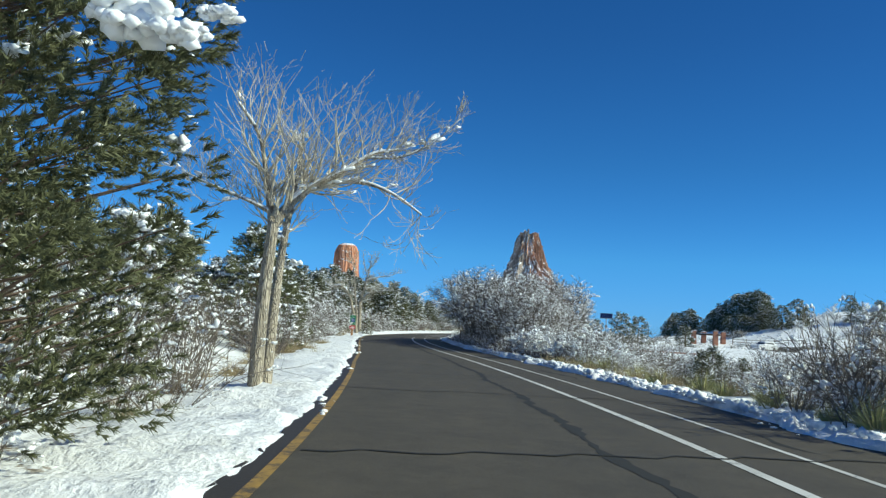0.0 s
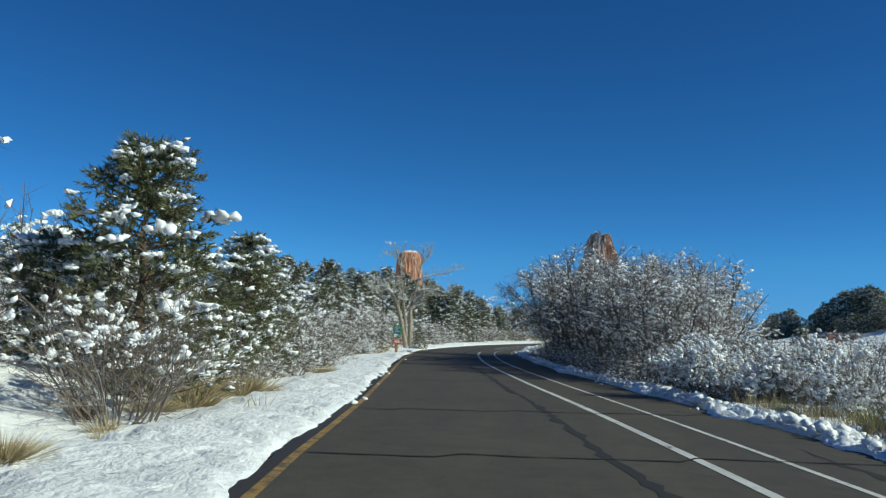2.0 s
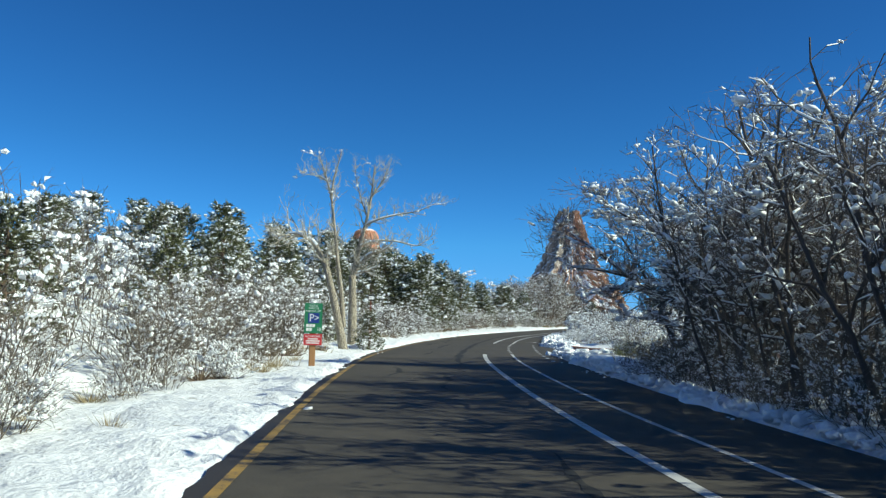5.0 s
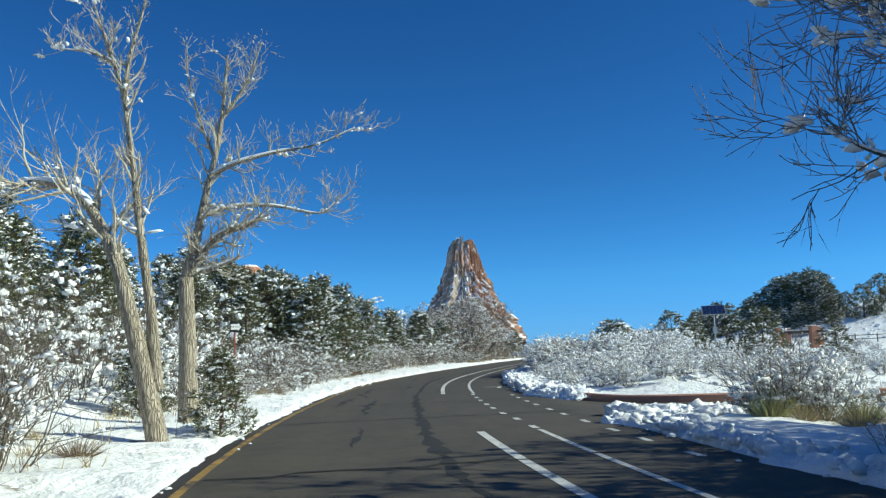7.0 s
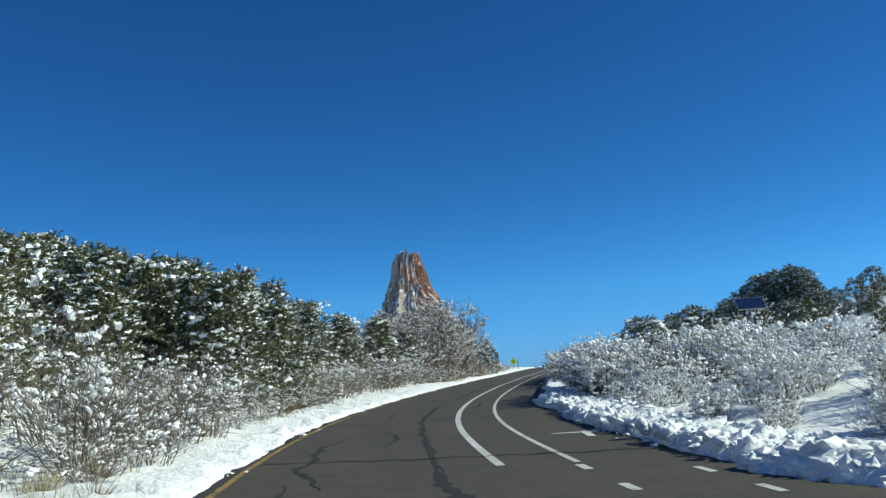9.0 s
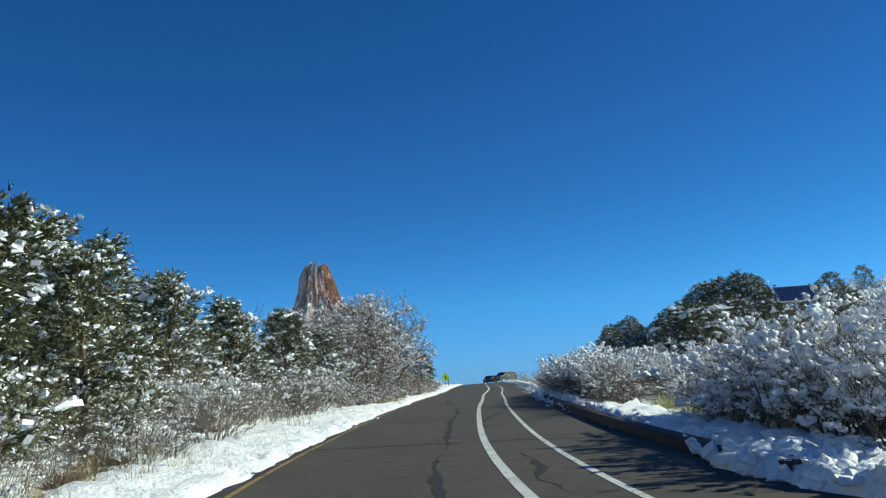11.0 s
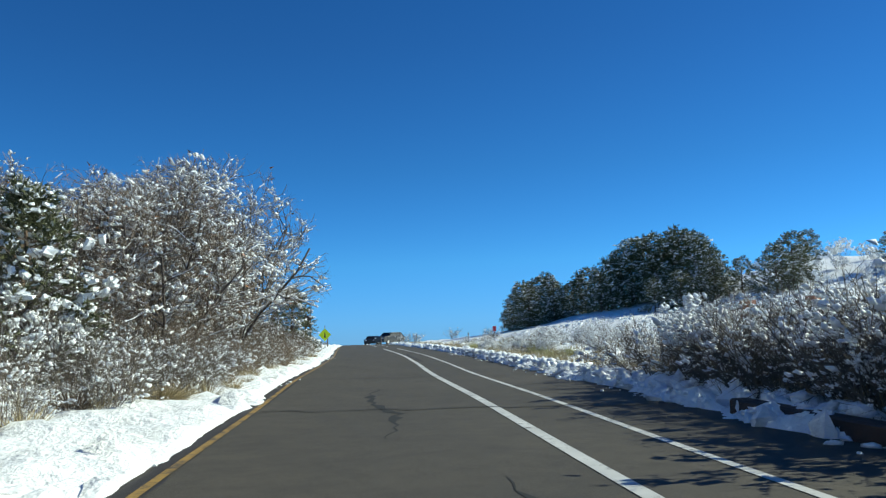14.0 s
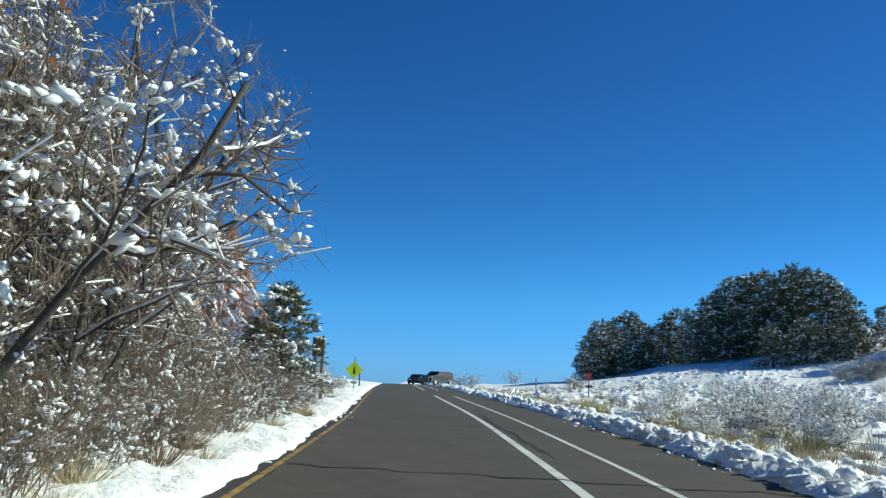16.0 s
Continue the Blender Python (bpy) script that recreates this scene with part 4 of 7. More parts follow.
def make_pine(seed, height, radius, label, clumps=42, tufts=11, needles=15, pads=2.2, lump=0.07, length=0.24, width=0.022, blunt=0.6, ball=0.42, skirt=0.85, cluster=2, dust=4.0, heavy=(), spread=0.9):
    """A snow-dusted pine: boughs that end in ragged clumps of needles."""
    r = np.random.default_rng(seed)
    ob = empty("pine", label, "tree")
    segs = []
    p = np.array([0, 0, -0.2])
    n = 9
    for i in range(n):
        q = np.array([r.normal(0, 0.005) * height, r.normal(0, 0.005) * height, height * 0.94 * (i + 1) / n])
        segs.append((*p, *q, 0.026 * height * (1 - i / n) + 0.015, 0.026 * height * (1 - (i + 1) / n) + 0.012))
        p = q
    v, f = tubes(segs, 7)
    piece("trunk", v, f, BARK_PINE, ob, smooth=True)
    limbs, centres, sizes = [], [], []
    for i in range(clumps):
        t = 0.04 + 0.94 * ((i + r.uniform(0, 1)) / clumps) ** spread
        reach = radius * (max(1 - t, 0.0) ** blunt) * r.uniform(0.12, 1.1) ** 0.6 * min(1.0, skirt + 1.2 * t)
        a = i * 2.4 + r.normal(0, 0.6)
        c = np.array([math.cos(a) * reach, math.sin(a) * reach, t * height + 0.10 * reach])
        base = np.array([0, 0, max(0.05, t * height - 0.25 * reach)])
        m = (base + c) / 2 + np.array([0, 0, -0.04 * reach])
        limbs += [(*base, *m, 0.022, 0.014), (*m, *c, 0.014, 0.006)]
        centres.append(c)
        sizes.append(ball * r.uniform(0.75, 1.3) * (1.0 - 0.35 * t) * radius / 1.6)
    v, f = tubes(limbs, 3)
    piece("boughwood", v, f, BARK_PINE, ob, kind="stuff")
    centres, sizes = np.array(centres), np.array(sizes)
    k = np.repeat(np.arange(clumps), tufts)
    off = r.normal(0, 1, (len(k), 3))
    off /= np.linalg.norm(off, axis=1)[:, None]
    off *= r.uniform(0.25, 1.0, (len(k), 1)) ** 0.6 * np.array([1, 1, 0.72])
    tc = centres[k] + off * sizes[k][:, None]
    outward = tc * np.array([1, 1, 0])
    outward /= np.linalg.norm(outward, axis=1)[:, None] + 1e-6
    td = off + 0.7 * outward + np.array([0, 0, 0.35])
    td /= np.linalg.norm(td, axis=1)[:, None]
    j = np.repeat(np.arange(len(tc)), needles)
    perp = np.cross(td[j], r.normal(0, 1, (len(j), 3)))
    perp /= np.linalg.norm(perp, axis=1)[:, None] + 1e-9
    dirs = td[j] * r.uniform(0.45, 1.0, (len(j), 1)) + perp * r.uniform(0.4, 0.8, (len(j), 1))
    dirs /= np.linalg.norm(dirs, axis=1)[:, None]
    base = tc[j] + td[j] * (r.uniform(-0.8, 0.8, (len(j), 1)) * length)
    v, f = blades(base, base + dirs * (length * r.uniform(0.6, 1.15, (len(j), 1))), width * r.uniform(0.7, 1.3, len(j)), r)
    piece("crown", v, f, NEEDLES, ob, kind="stuff")
    m = int(clumps * pads)
    high = np.argsort(-(off[:, 2] + r.uniform(0, 0.9, len(off)) - 9 * (tc[:, 2] > 0.97 * height)))[:m]
    c = tc[high] + td[high] * length * 0.5 + np.array([0, 0, 0.3 * lump])
    s = lump * np.exp(np.clip(r.normal(0, 0.4, m), -0.9, 0.5))
    d, s = r.normal(0, 1, (m, 3)) * np.array([1, 1, 0.12]), np.stack([s * r.uniform(1.0, 1.6, m), s, s * r.uniform(0.4, 0.7, m)], 1)
    v, f = blobs(*clustered(c, d, s, r, cluster, 0.8), r, 0.42, cluster > 2)
    pick = r.choice(len(tc), int(clumps * dust))
    c = tc[pick] + td[pick] * length * r.uniform(0.2, 0.9, (len(pick), 1)) + np.array([0, 0, 0.25 * length])
    q = 0.42 * lump * np.exp(np.clip(r.normal(0, 0.4, len(pick)), -0.8, 0.6))
    v, f = merged((v, f), blobs(c, td[pick], np.stack([q * 1.7, q, q * 0.7], 1), r, 0.3, bits=True))
    for x, y, z, size in heavy:
        n = 44
        c = np.array([x, y, z]) + r.normal(0, 1, (n, 3)) * size * np.array([0.5, 0.4, 0.16])
        q = size * r.uniform(0.14, 0.36, n)
        v, f = merged((v, f), blobs(c, r.normal(0, 1, (n, 3)) * np.array([1, 1, 0.1]), np.stack([q * 1.2, q, q * 0.75], 1), r, 0.2, True))
    piece("snow", v, f, SNOW_LOAD, ob, "pads of fresh snow", smooth=cluster > 2, kind="stuff")
    return ob


def make_limbed_tree(seed, stems, label, snow=160, turn_up=0.10, top=9.0, low=2.4, name="cottonwood", bark=None, twig=None, twigs=1.0, lump=0.040):
    """A bare tree with limbs laid out one by one. stems: (thickness at the foot, at the tip, longest bough, way points (x, y, z)); boughs and twigs spring from them."""
    r = np.random.default_rng(seed)
    bark, twig = bark or BARK_COTTON, twig or TWIG_COTTON
    segs = []
    spec = [dict(),
            dict(n=6, taper=0.3, bend=0.12, lift=turn_up * 0.8, angle=50),
            dict(n=6, taper=0.3, bend=0.13, lift=turn_up, count=3.0 * twigs, angle=44, len=0.78, thick=0.5, **{"from": 0.15}),
            dict(n=4, taper=0.4, bend=0.13, lift=turn_up * 1.3, count=2.2 * twigs, angle=40, len=0.74, thick=0.55, **{"from": 0.1}),
            dict(n=2, taper=0.4, bend=0.12, lift=turn_up, count=1.0 * twigs, angle=32, len=0.7, thick=0.7, **{"from": 0.1})]
    for i, (r0, r1, longest, ways) in enumerate(stems):
        ways = smooth_way(ways)
        m = len(ways) - 1
        for j in range(m):
            ra, rb = r0 + (r1 - r0) * (j / m) ** 0.8, r0 + (r1 - r0) * ((j + 1) / m) ** 0.8
            segs.append((*ways[j], *ways[j + 1], ra, rb, 0, i + 1))
            if ways[j][2] > low:
                for _ in range(r.integers(1, 3) if j < m - 1 else 4):
                    d = unit(ways[j + 1] - ways[j])
                    side = unit(np.cross(d, r.normal(size=3)))
                    a = radians(r.uniform(30, 75))
                    grow(r, segs, ways[j] + (ways[j + 1] - ways[j]) * r.uniform(0, 1), unit(d * math.cos(a) + side * math.sin(a) + np.array([0, 0, 0.2])), r.uniform(0.3, 1.0) * longest, min(rb * 0.55, 0.03), 1, spec, 1000 * (i + 1) + j)
    crest = r.uniform(top - 0.7, top, len(segs))
    segs = [q for q, h in zip(segs, crest) if q[8] == 0 or q[5] < h]
    a = np.array(segs)
    a[:, 6:8] = np.maximum(a[:, 6:8], 0.004)
    ob = empty(name, label, "tree")
    limbs_of(a, 0, 14, "trunk", bark, ob)
    v, f = tubes(a[a[:, 8] == 1][:, :8], 6)
    piece("boughwood", v, f, twig, ob, smooth=True, kind="stuff")
    v, f = brush(a[a[:, 8] >= 2], 4)
    piece("brushwood", v, f, twig, ob, "fine bare twigs", kind="stuff")
    level = [x for x in segs if x[2] > low + 0.2 and x[8] < 2 and abs(x[5] - x[2]) < 0.75 * math.dist(x[:3], x[3:6])]
    c, d, s = snow_on(level, r, int(snow * 0.6), lump, low - 0.4, [0, 1], 2.0)
    flat = a[(a[:, 8] == 0) & (a[:, 2] > low) & (np.abs(a[:, 5] - a[:, 2]) < 0.8 * np.linalg.norm(a[:, 3:6] - a[:, 0:3], axis=1))]
    v, f = merged(blobs(*clustered(c, d, s, r, 2), r, 0.25, True), ridges(flat, r, 0.95, 0.75, 0.95, 8))
    piece("snow", v, f, SNOW_LOAD, ob, "snow lying along the limbs", smooth=True, kind="stuff")
    return ob


def smooth_way(pts, per=4):
    """A rounded way through a few points."""
    p = np.array(pts, float)
    p = np.vstack([2 * p[0] - p[1], p, 2 * p[-1] - p[-2]])
    out = []
    for i in range(1, len(p) - 2):
        for t in np.arange(per) / per:
            out.append(0.5 * (2 * p[i] + (p[i + 1] - p[i - 1]) * t + (2 * p[i - 1] - 5 * p[i] + 4 * p[i + 1] - p[i + 2]) * t ** 2 + (3 * p[i] - p[i - 1] - 3 * p[i + 1] + p[i + 2]) * t ** 3))
    out.append(p[-2])
    return np.array(out)


def make_grass(seed, count, height, spread, label, name="grass_tuft", mat=None, width=0.008):
    r = np.random.default_rng(seed)
    a, q = r.uniform(0, 2 * np.pi, count), np.sqrt(r.uniform(0, 1, count))
    base = np.stack([np.cos(a) * q * spread * 0.35, np.sin(a) * q * spread * 0.35, np.full(count, -0.03)], 1)
    out = np.stack([np.cos(a) * q * spread, np.sin(a) * q * spread, np.zeros(count)], 1) + r.normal(0, 0.08, (count, 3))
    tip = base + out + np.stack([np.zeros(count), np.zeros(count), height * r.uniform(0.5, 1.1, count) * (1.1 - 0.6 * q)], 1)
    v, f = blades(base, tip, np.full(count, width), r)
    ob = new(name, mesh_of(name, v, f, mat or GRASS_DRY))
    return tagged(ob, label, "grass")


def at_road(y, off):
    """A place beside the road: metres out from the left edge (minus) or the right edge (plus)."""
    k = station(y)
    return PATH_LINE[k] + NORMAL[k] * ((RIGHT_EDGE + off) if off > 0 else (float(left_edge(y)) + off))


# cottonwood at the start, two trunks from one foot; a pair farther on
ob = make_limbed_tree(21, [(0.135, 0.095, 0.5, [(-0.10, 0.0, -0.2), (-0.09, 0.0, 1.0), (-0.05, 0.0, 2.0), (0.0, 0.0, 2.95)]),
                          (0.088, 0.016, 1.35, [(0.0, 0.0, 2.85), (0.30, 0.05, 3.28), (0.68, 0.10, 3.60), (1.12, 0.10, 3.86), (1.60, 0.2, 4.22), (2.05, 0.3, 4.35)]),
                          (0.075, 0.018, 1.25, [(-0.02, 0.0, 2.85), (-0.12, 0.0, 3.35), (-0.20, -0.1, 3.85), (-0.36, -0.1, 4.40), (-0.72, -0.2, 4.90)]),
                          (0.125, 0.03, 1.45, [(0.03, 0.16, -0.2), (0.03, 0.38, 1.0), (0.02, 0.66, 2.0), (0.05, 0.90, 2.9), (0.12, 1.1, 3.7), (0.18, 1.2, 4.6)]),
                          (0.055, 0.012, 1.1, [(0.18, 1.05, 3.55), (0.80, 1.0, 3.80), (1.45, 0.95, 3.82), (2.0, 0.9, 3.62), (2.5, 0.9, 3.30)]),
                          (0.04, 0.010, 0.7, [(-0.05, 0.0, 3.05), (-0.42, -0.1, 3.22), (-0.95, -0.15, 3.40), (-1.5, -0.2, 3.62)]),
                          (0.022, 0.007, 0.5, [(1.50, 0.2, 4.15), (2.1, 0.2, 4.20), (2.65, 0.2, 4.50), (3.1, 0.2, 4.95)])], "bare cottonwood with furrowed pale trunks and snow on limbs", 70, 0.12, 5.95)
ob.matrix_basis = pose(-3.02, 14.4, land_at(-3.02, 14.4) - 0.1)
ob = make_limbed_tree(33, [(0.17, 0.10, 0.5, [(0.05, 0.0, -0.2), (-0.18, 0.0, 0.9), (-0.42, 0.0, 1.9), (-0.64, 0.0, 2.75)]),
                          (0.10, 0.04, 1.3, [(-0.64, 0.0, 2.70), (-0.95, 0.1, 3.35), (-1.35, 0.1, 3.78), (-1.95, 0.15, 3.92), (-2.35, 0.2, 3.70)]),
                          (0.10, 0.014, 0.7, [(-0.02, 0.05, 0.75), (-0.12, 0.10, 1.8), (-0.30, 0.1, 3.1), (-0.42, 0.1, 4.1), (-0.60, 0.1, 5.3), (-0.85, 0.1, 6.1), (-1.05, 0.1, 6.7)]),
                          (0.045, 0.010, 0.6, [(-0.58, 0.1, 5.2), (-0.50, 0.1, 5.9), (-0.32, 0.1, 6.6), (-0.28, 0.1, 6.9)]),
                          (0.03, 0.009, 0.5, [(-0.75, 0.1, 5.8), (-1.1, 0.1, 5.95), (-1.5, 0.1, 6.0)])], "bare leaning cottonwood with snow on its bent limbs", 110, 0.10, 7.0)
ob.matrix_basis = pose(-7.15, 70.2, land_at(-7.15, 70.2))
ob = make_limbed_tree(35, [(0.19, 0.13, 0.5, [(0.0, 0.0, -0.2), (-0.02, 0.0, 1.2), (-0.06, 0.0, 2.55)]),
                          (0.11, 0.016, 0.7, [(-0.06, 0.0, 2.5), (0.10, 0.0, 3.2), (0.28, 0.05, 4.1), (0.50, 0.05, 5.1), (0.60, 0.05, 6.0), (0.66, 0.0, 6.7)]),
                          (0.09, 0.035, 0.8, [(-0.05, 0.0, 2.55), (0.20, -0.05, 2.95), (0.55, -0.05, 3.32), (1.0, -0.1, 3.45), (1.25, -0.1, 3.62)]),
                          (0.05, 0.025, 0.6, [(0.0, 0.0, 2.62), (0.4, 0.1, 2.72), (0.85, 0.1, 2.90)]),
                          (0.045, 0.009, 0.6, [(0.56, 0.05, 5.5), (0.90, 0.05, 6.0), (1.12, 0.05, 6.5), (1.3, 0.0, 6.95)]),
                          (0.05, 0.009, 0.6, [(0.32, 0.05, 4.4), (0.85, 0.0, 4.65), (1.6, 0.0, 4.85), (2.3, 0.0, 4.98), (3.0, 0.0, 5.3)]),
                          (0.045, 0.009, 0.6, [(0.20, 0.0, 3.65), (0.75, 0.1, 3.85), (1.5, 0.1, 3.85), (2.3, 0.1, 3.70), (2.6, 0.1, 3.9)]),
                          (0.035, 0.008, 0.5, [(0.40, 0.05, 4.8), (0.15, 0.05, 5.5), (-0.05, 0.0, 6.3), (-0.08, 0.0, 6.9)])], "tall bare cottonwood with upright limbs", 70, 0.10, 7.2)
ob.matrix_basis = pose(-7.2, 72.7, land_at(-7.2, 72.7))

# pines
PINES = [make_pine(100 + i, 4.2, 1.62 + 0.14 * (i % 3), "snow-dusted green pine on the slope", 78, 11, 11, 2.6, 0.070, 0.19, 0.021, 0.52 + 0.10 * (i % 3), 0.44, dust=10.0, spread=1.1) for i in range(5)]
BIG_PINES = [make_pine(120 + i, 9.0, 4.3, "dark broad pine on the hill with snow on top", 84, 13, 15, 4.2, 0.12, 0.33, 0.044, 0.42, 0.36, 1.1, dust=7.0, spread=1.35) for i in range(3)]
near = make_pine(140, 6.6, 2.65, "large green pine hung with heavy snow beside the road", 430, 24, 40, 0.24, 0.055, 0.078, 0.0062, 0.26, 0.27, 0.62, 7, 1.2,
                 [(2.28, -1.2, 3.08, 0.26), (2.52, -1.2, 3.02, 0.18), (2.08, -1.2, 3.14, 0.18), (2.70, -1.0, 3.22, 0.12)])
near.matrix_basis = pose(-4.3, 6.4, land_at(-4.3, 6.4) + 0.1)
loaded = make_pine(150, 4.4, 1.95, "green pine carrying thick pads of snow", 130, 14, 20, 0.9, 0.074, 0.13, 0.0105, 0.56, 0.36, cluster=9, dust=2.0)
broad = make_pine(151, 3.45, 2.0, "broad round-topped green pine carrying thick pads of snow", 120, 14, 20, 1.0, 0.078, 0.13, 0.0105, 0.36, 0.40, cluster=9, dust=2.0)
broad.matrix_basis = pose(-8.2, 22.6, land_at(-8.2, 22.6) - 0.1)
thing_copies(loaded, [(-6.65, 30.0, 1.0, 0.3, 0.05), (-7.0, 36.7, 0.70, 2.2, 0.05), (-8.2, 40.5, 0.86, 4.0, 0.1), (0.2, 122.0, 0.86, 1.0, 0.1), (12.5, 149.6, 0.70, 2.0, 0.1)], "snow-laden pines by the road")
for x, y, top, turn in ((12.4, 112.4, 3.9, 0.4), (13.7, 113.2, 3.4, 2.0), (15.4, 113.9, 3.2, 4.4), (17.3, 115.2, 3.3, 5.4)):
    g = land_at(x, y)
    tagged(copy_thing(broad, Matrix.LocRotScale((x, y, g - 0.1), Euler((0, 0, turn)), ((top - g) / 3.45,) * 3)), "dark round-topped pine behind the snowy hedge", group="pines behind the hedge")
for x, y, size, turn in ((-8.4, 30.4, 0.68, 0.9), (-9.9, 28.6, 0.58, 3.4)):
    tagged(copy_thing(broad, Matrix.LocRotScale((x, y, land_at(x, y) - 0.1), Euler((0, 0, turn)), (size,) * 3)), "low broad pine carrying thick pads of snow", group="snow-laden pines by the road")
remove([loaded])
pine_spots = [[] for _ in PINES]


def pine(x, y, top, turn=None):
    """A pine whose top stands at that height."""
    size = (top - land_at(x, y)) / 4.2
    pine_spots[len(sum(pine_spots, [])) % 5].append((x, y, size, rng.uniform(0, 6.28) if turn is None else turn, 0.1))


for x, y, top in [(-9.5, 27.5, 2.9), (-11, 21, 4.0), (-10.5, 45, 3.5), (-6.4, 71.2, land_at(-6.4, 71.2) + 1.45),
                  # behind the loaded pines and up to the lean cottonwoods
                  (-11.6, 32, 3.6), (-14, 36, 4.1), (-12.6, 40, 4.0), (-18, 40, 6.2), (-15, 43, 4.6), (-20, 48, 5.4), (-10.8, 49, 3.4), (-16, 50, 4.8), (-13, 53, 3.7), (-19, 54, 5.2), (-11.5, 57, 3.8), (-17, 57, 4.5),
                  (-14, 60, 4.3), (-18.5, 63, 5.2), (-15.5, 66, 5.2), (-12, 67, 4.4), (-21, 68, 5.9), (-18, 72, 6.0), (-12.5, 74, 5.4), (-16, 76, 6.1), (-8.6, 75.0, 2.4), 
                  (-21.9, 80.2, 7.0), (-18.9, 81.3, 7.2), (-17.0, 82.2, 7.0), (-15.0, 82.4, 7.2), (-12.8, 84.0, 6.5), (-19.5, 77.5, 7.0), (-13.8, 79.0, 6.0),
                  (-20, 88, 8.0), (-16.5, 88.5, 7.2), (-13.4, 89.5, 6.4), (-10.6, 90.0, 5.4), (-18.2, 94, 7.8), (-14.8, 94.5, 6.9), (-11.8, 95.5, 6.2), (-9.4, 96.5, 5.2),
                  # the skyline above the bend
                  (-13.3, 101.2, 6.8), (-12.9, 102.4, 7.4), (-12.0, 103.8, 7.3), (-10.8, 101.9, 6.8), (-10.0, 103.2, 6.7), (-9.1, 102.0, 6.4), (-8.3, 104.3, 6.6), (-7.6, 102.2, 6.1), (-6.6, 101.5, 5.5), (-6.6, 106.4, 6.3),
                  (-5.0, 105.4, 4.9), (-3.75, 113.4, 5.65), (-2.2, 117.0, 5.3), (-9.9, 112.2, 7.9), (-7.0, 113.5, 7.5), (-14.8, 111.2, 9.1), (-15.8, 108.8, 8.4), (-13.0, 113.7, 8.7), (-11.4, 107.6, 7.4), (-8.9, 108.4, 6.9), (-6.6, 109.2, 6.4), (-17.4, 103.5, 8.2),
                  # before the oaks at the rise
                  (-1.9, 116.6, 4.9), (-5.5, 113.4, 6.75), (-4.6, 119.0, 6.4), (-1.4, 124.5, 4.6), (1.0, 125.6, 4.3), (2.4, 127.5, 4.9), (10.4, 155, 4.4), (6.4, 20.9, 1.30), (6.9, 21.7, 1.40), (7.5, 21.2, 1.15)]:
    pine(x, y, top)
for p, s in zip(PINES, pine_spots):
    thing_copies(p, s, "pines on the slope")
big = [[], [], []]
for i, (x, y, top) in enumerate([(52.8, 201.8, 6.2), (54.4, 203.2, 7.7), (55.9, 204.6, 9.1), (55.1, 201.6, 8.4), (58.1, 204.4, 9.6), (59.7, 204.5, 10.2), (58.7, 201.6, 9.1), (61.2, 203.5, 8.4), (65.0, 206.9, 9.4), (67.1, 207.9, 10.6),
                                 (67.5, 206.4, 11.2), (62.8, 197.4, 9.9), (64.9, 198.2, 11.5), (67.1, 199.0, 12.6), (68.7, 199.0, 14.0), (69.1, 197.3, 14.2), (71.6, 197.8, 14.7), (69.8, 194.0, 13.3), (72.1, 194.5, 14.9), (71.7, 192.2, 14.4),
                                 (71.8, 190.7, 13.8), (71.1, 188.5, 12.7), (70.9, 187.3, 11.8), (69.8, 185.5, 10.2), (63.0, 187.5, 8.2), (65.4, 186.0, 9.0), (67.2, 184.6, 8.4), (71.2, 182.7, 10.2), (74.3, 178.4, 12.5), (70.7, 177.3, 11.0),
                                 (76.5, 179.8, 11.4), (84, 173.5, 12.4), (88, 171, 12.8), (97, 172, 12.5), (104, 168, 12.0), (84, 150, 6.0), (92, 156, 8.0), (92, 192, 15.0), (19.5, 120.4, 4.9), (26.5, 126.4, 5.7), (28.5, 124, 5.2),
                                 (36, 126, 4.4), (22.4, 123.4, 4.4), (19.4, 115.6, 3.9)]):
    big[i % 3].append((x, y, (top - land_at(x, y)) / 9.0, rng.uniform(0, 6.28), 0.2))
for p, s in zip(BIG_PINES, big):
    thing_copies(p, s, "pines on the hill")
remove(PINES + BIG_PINES)

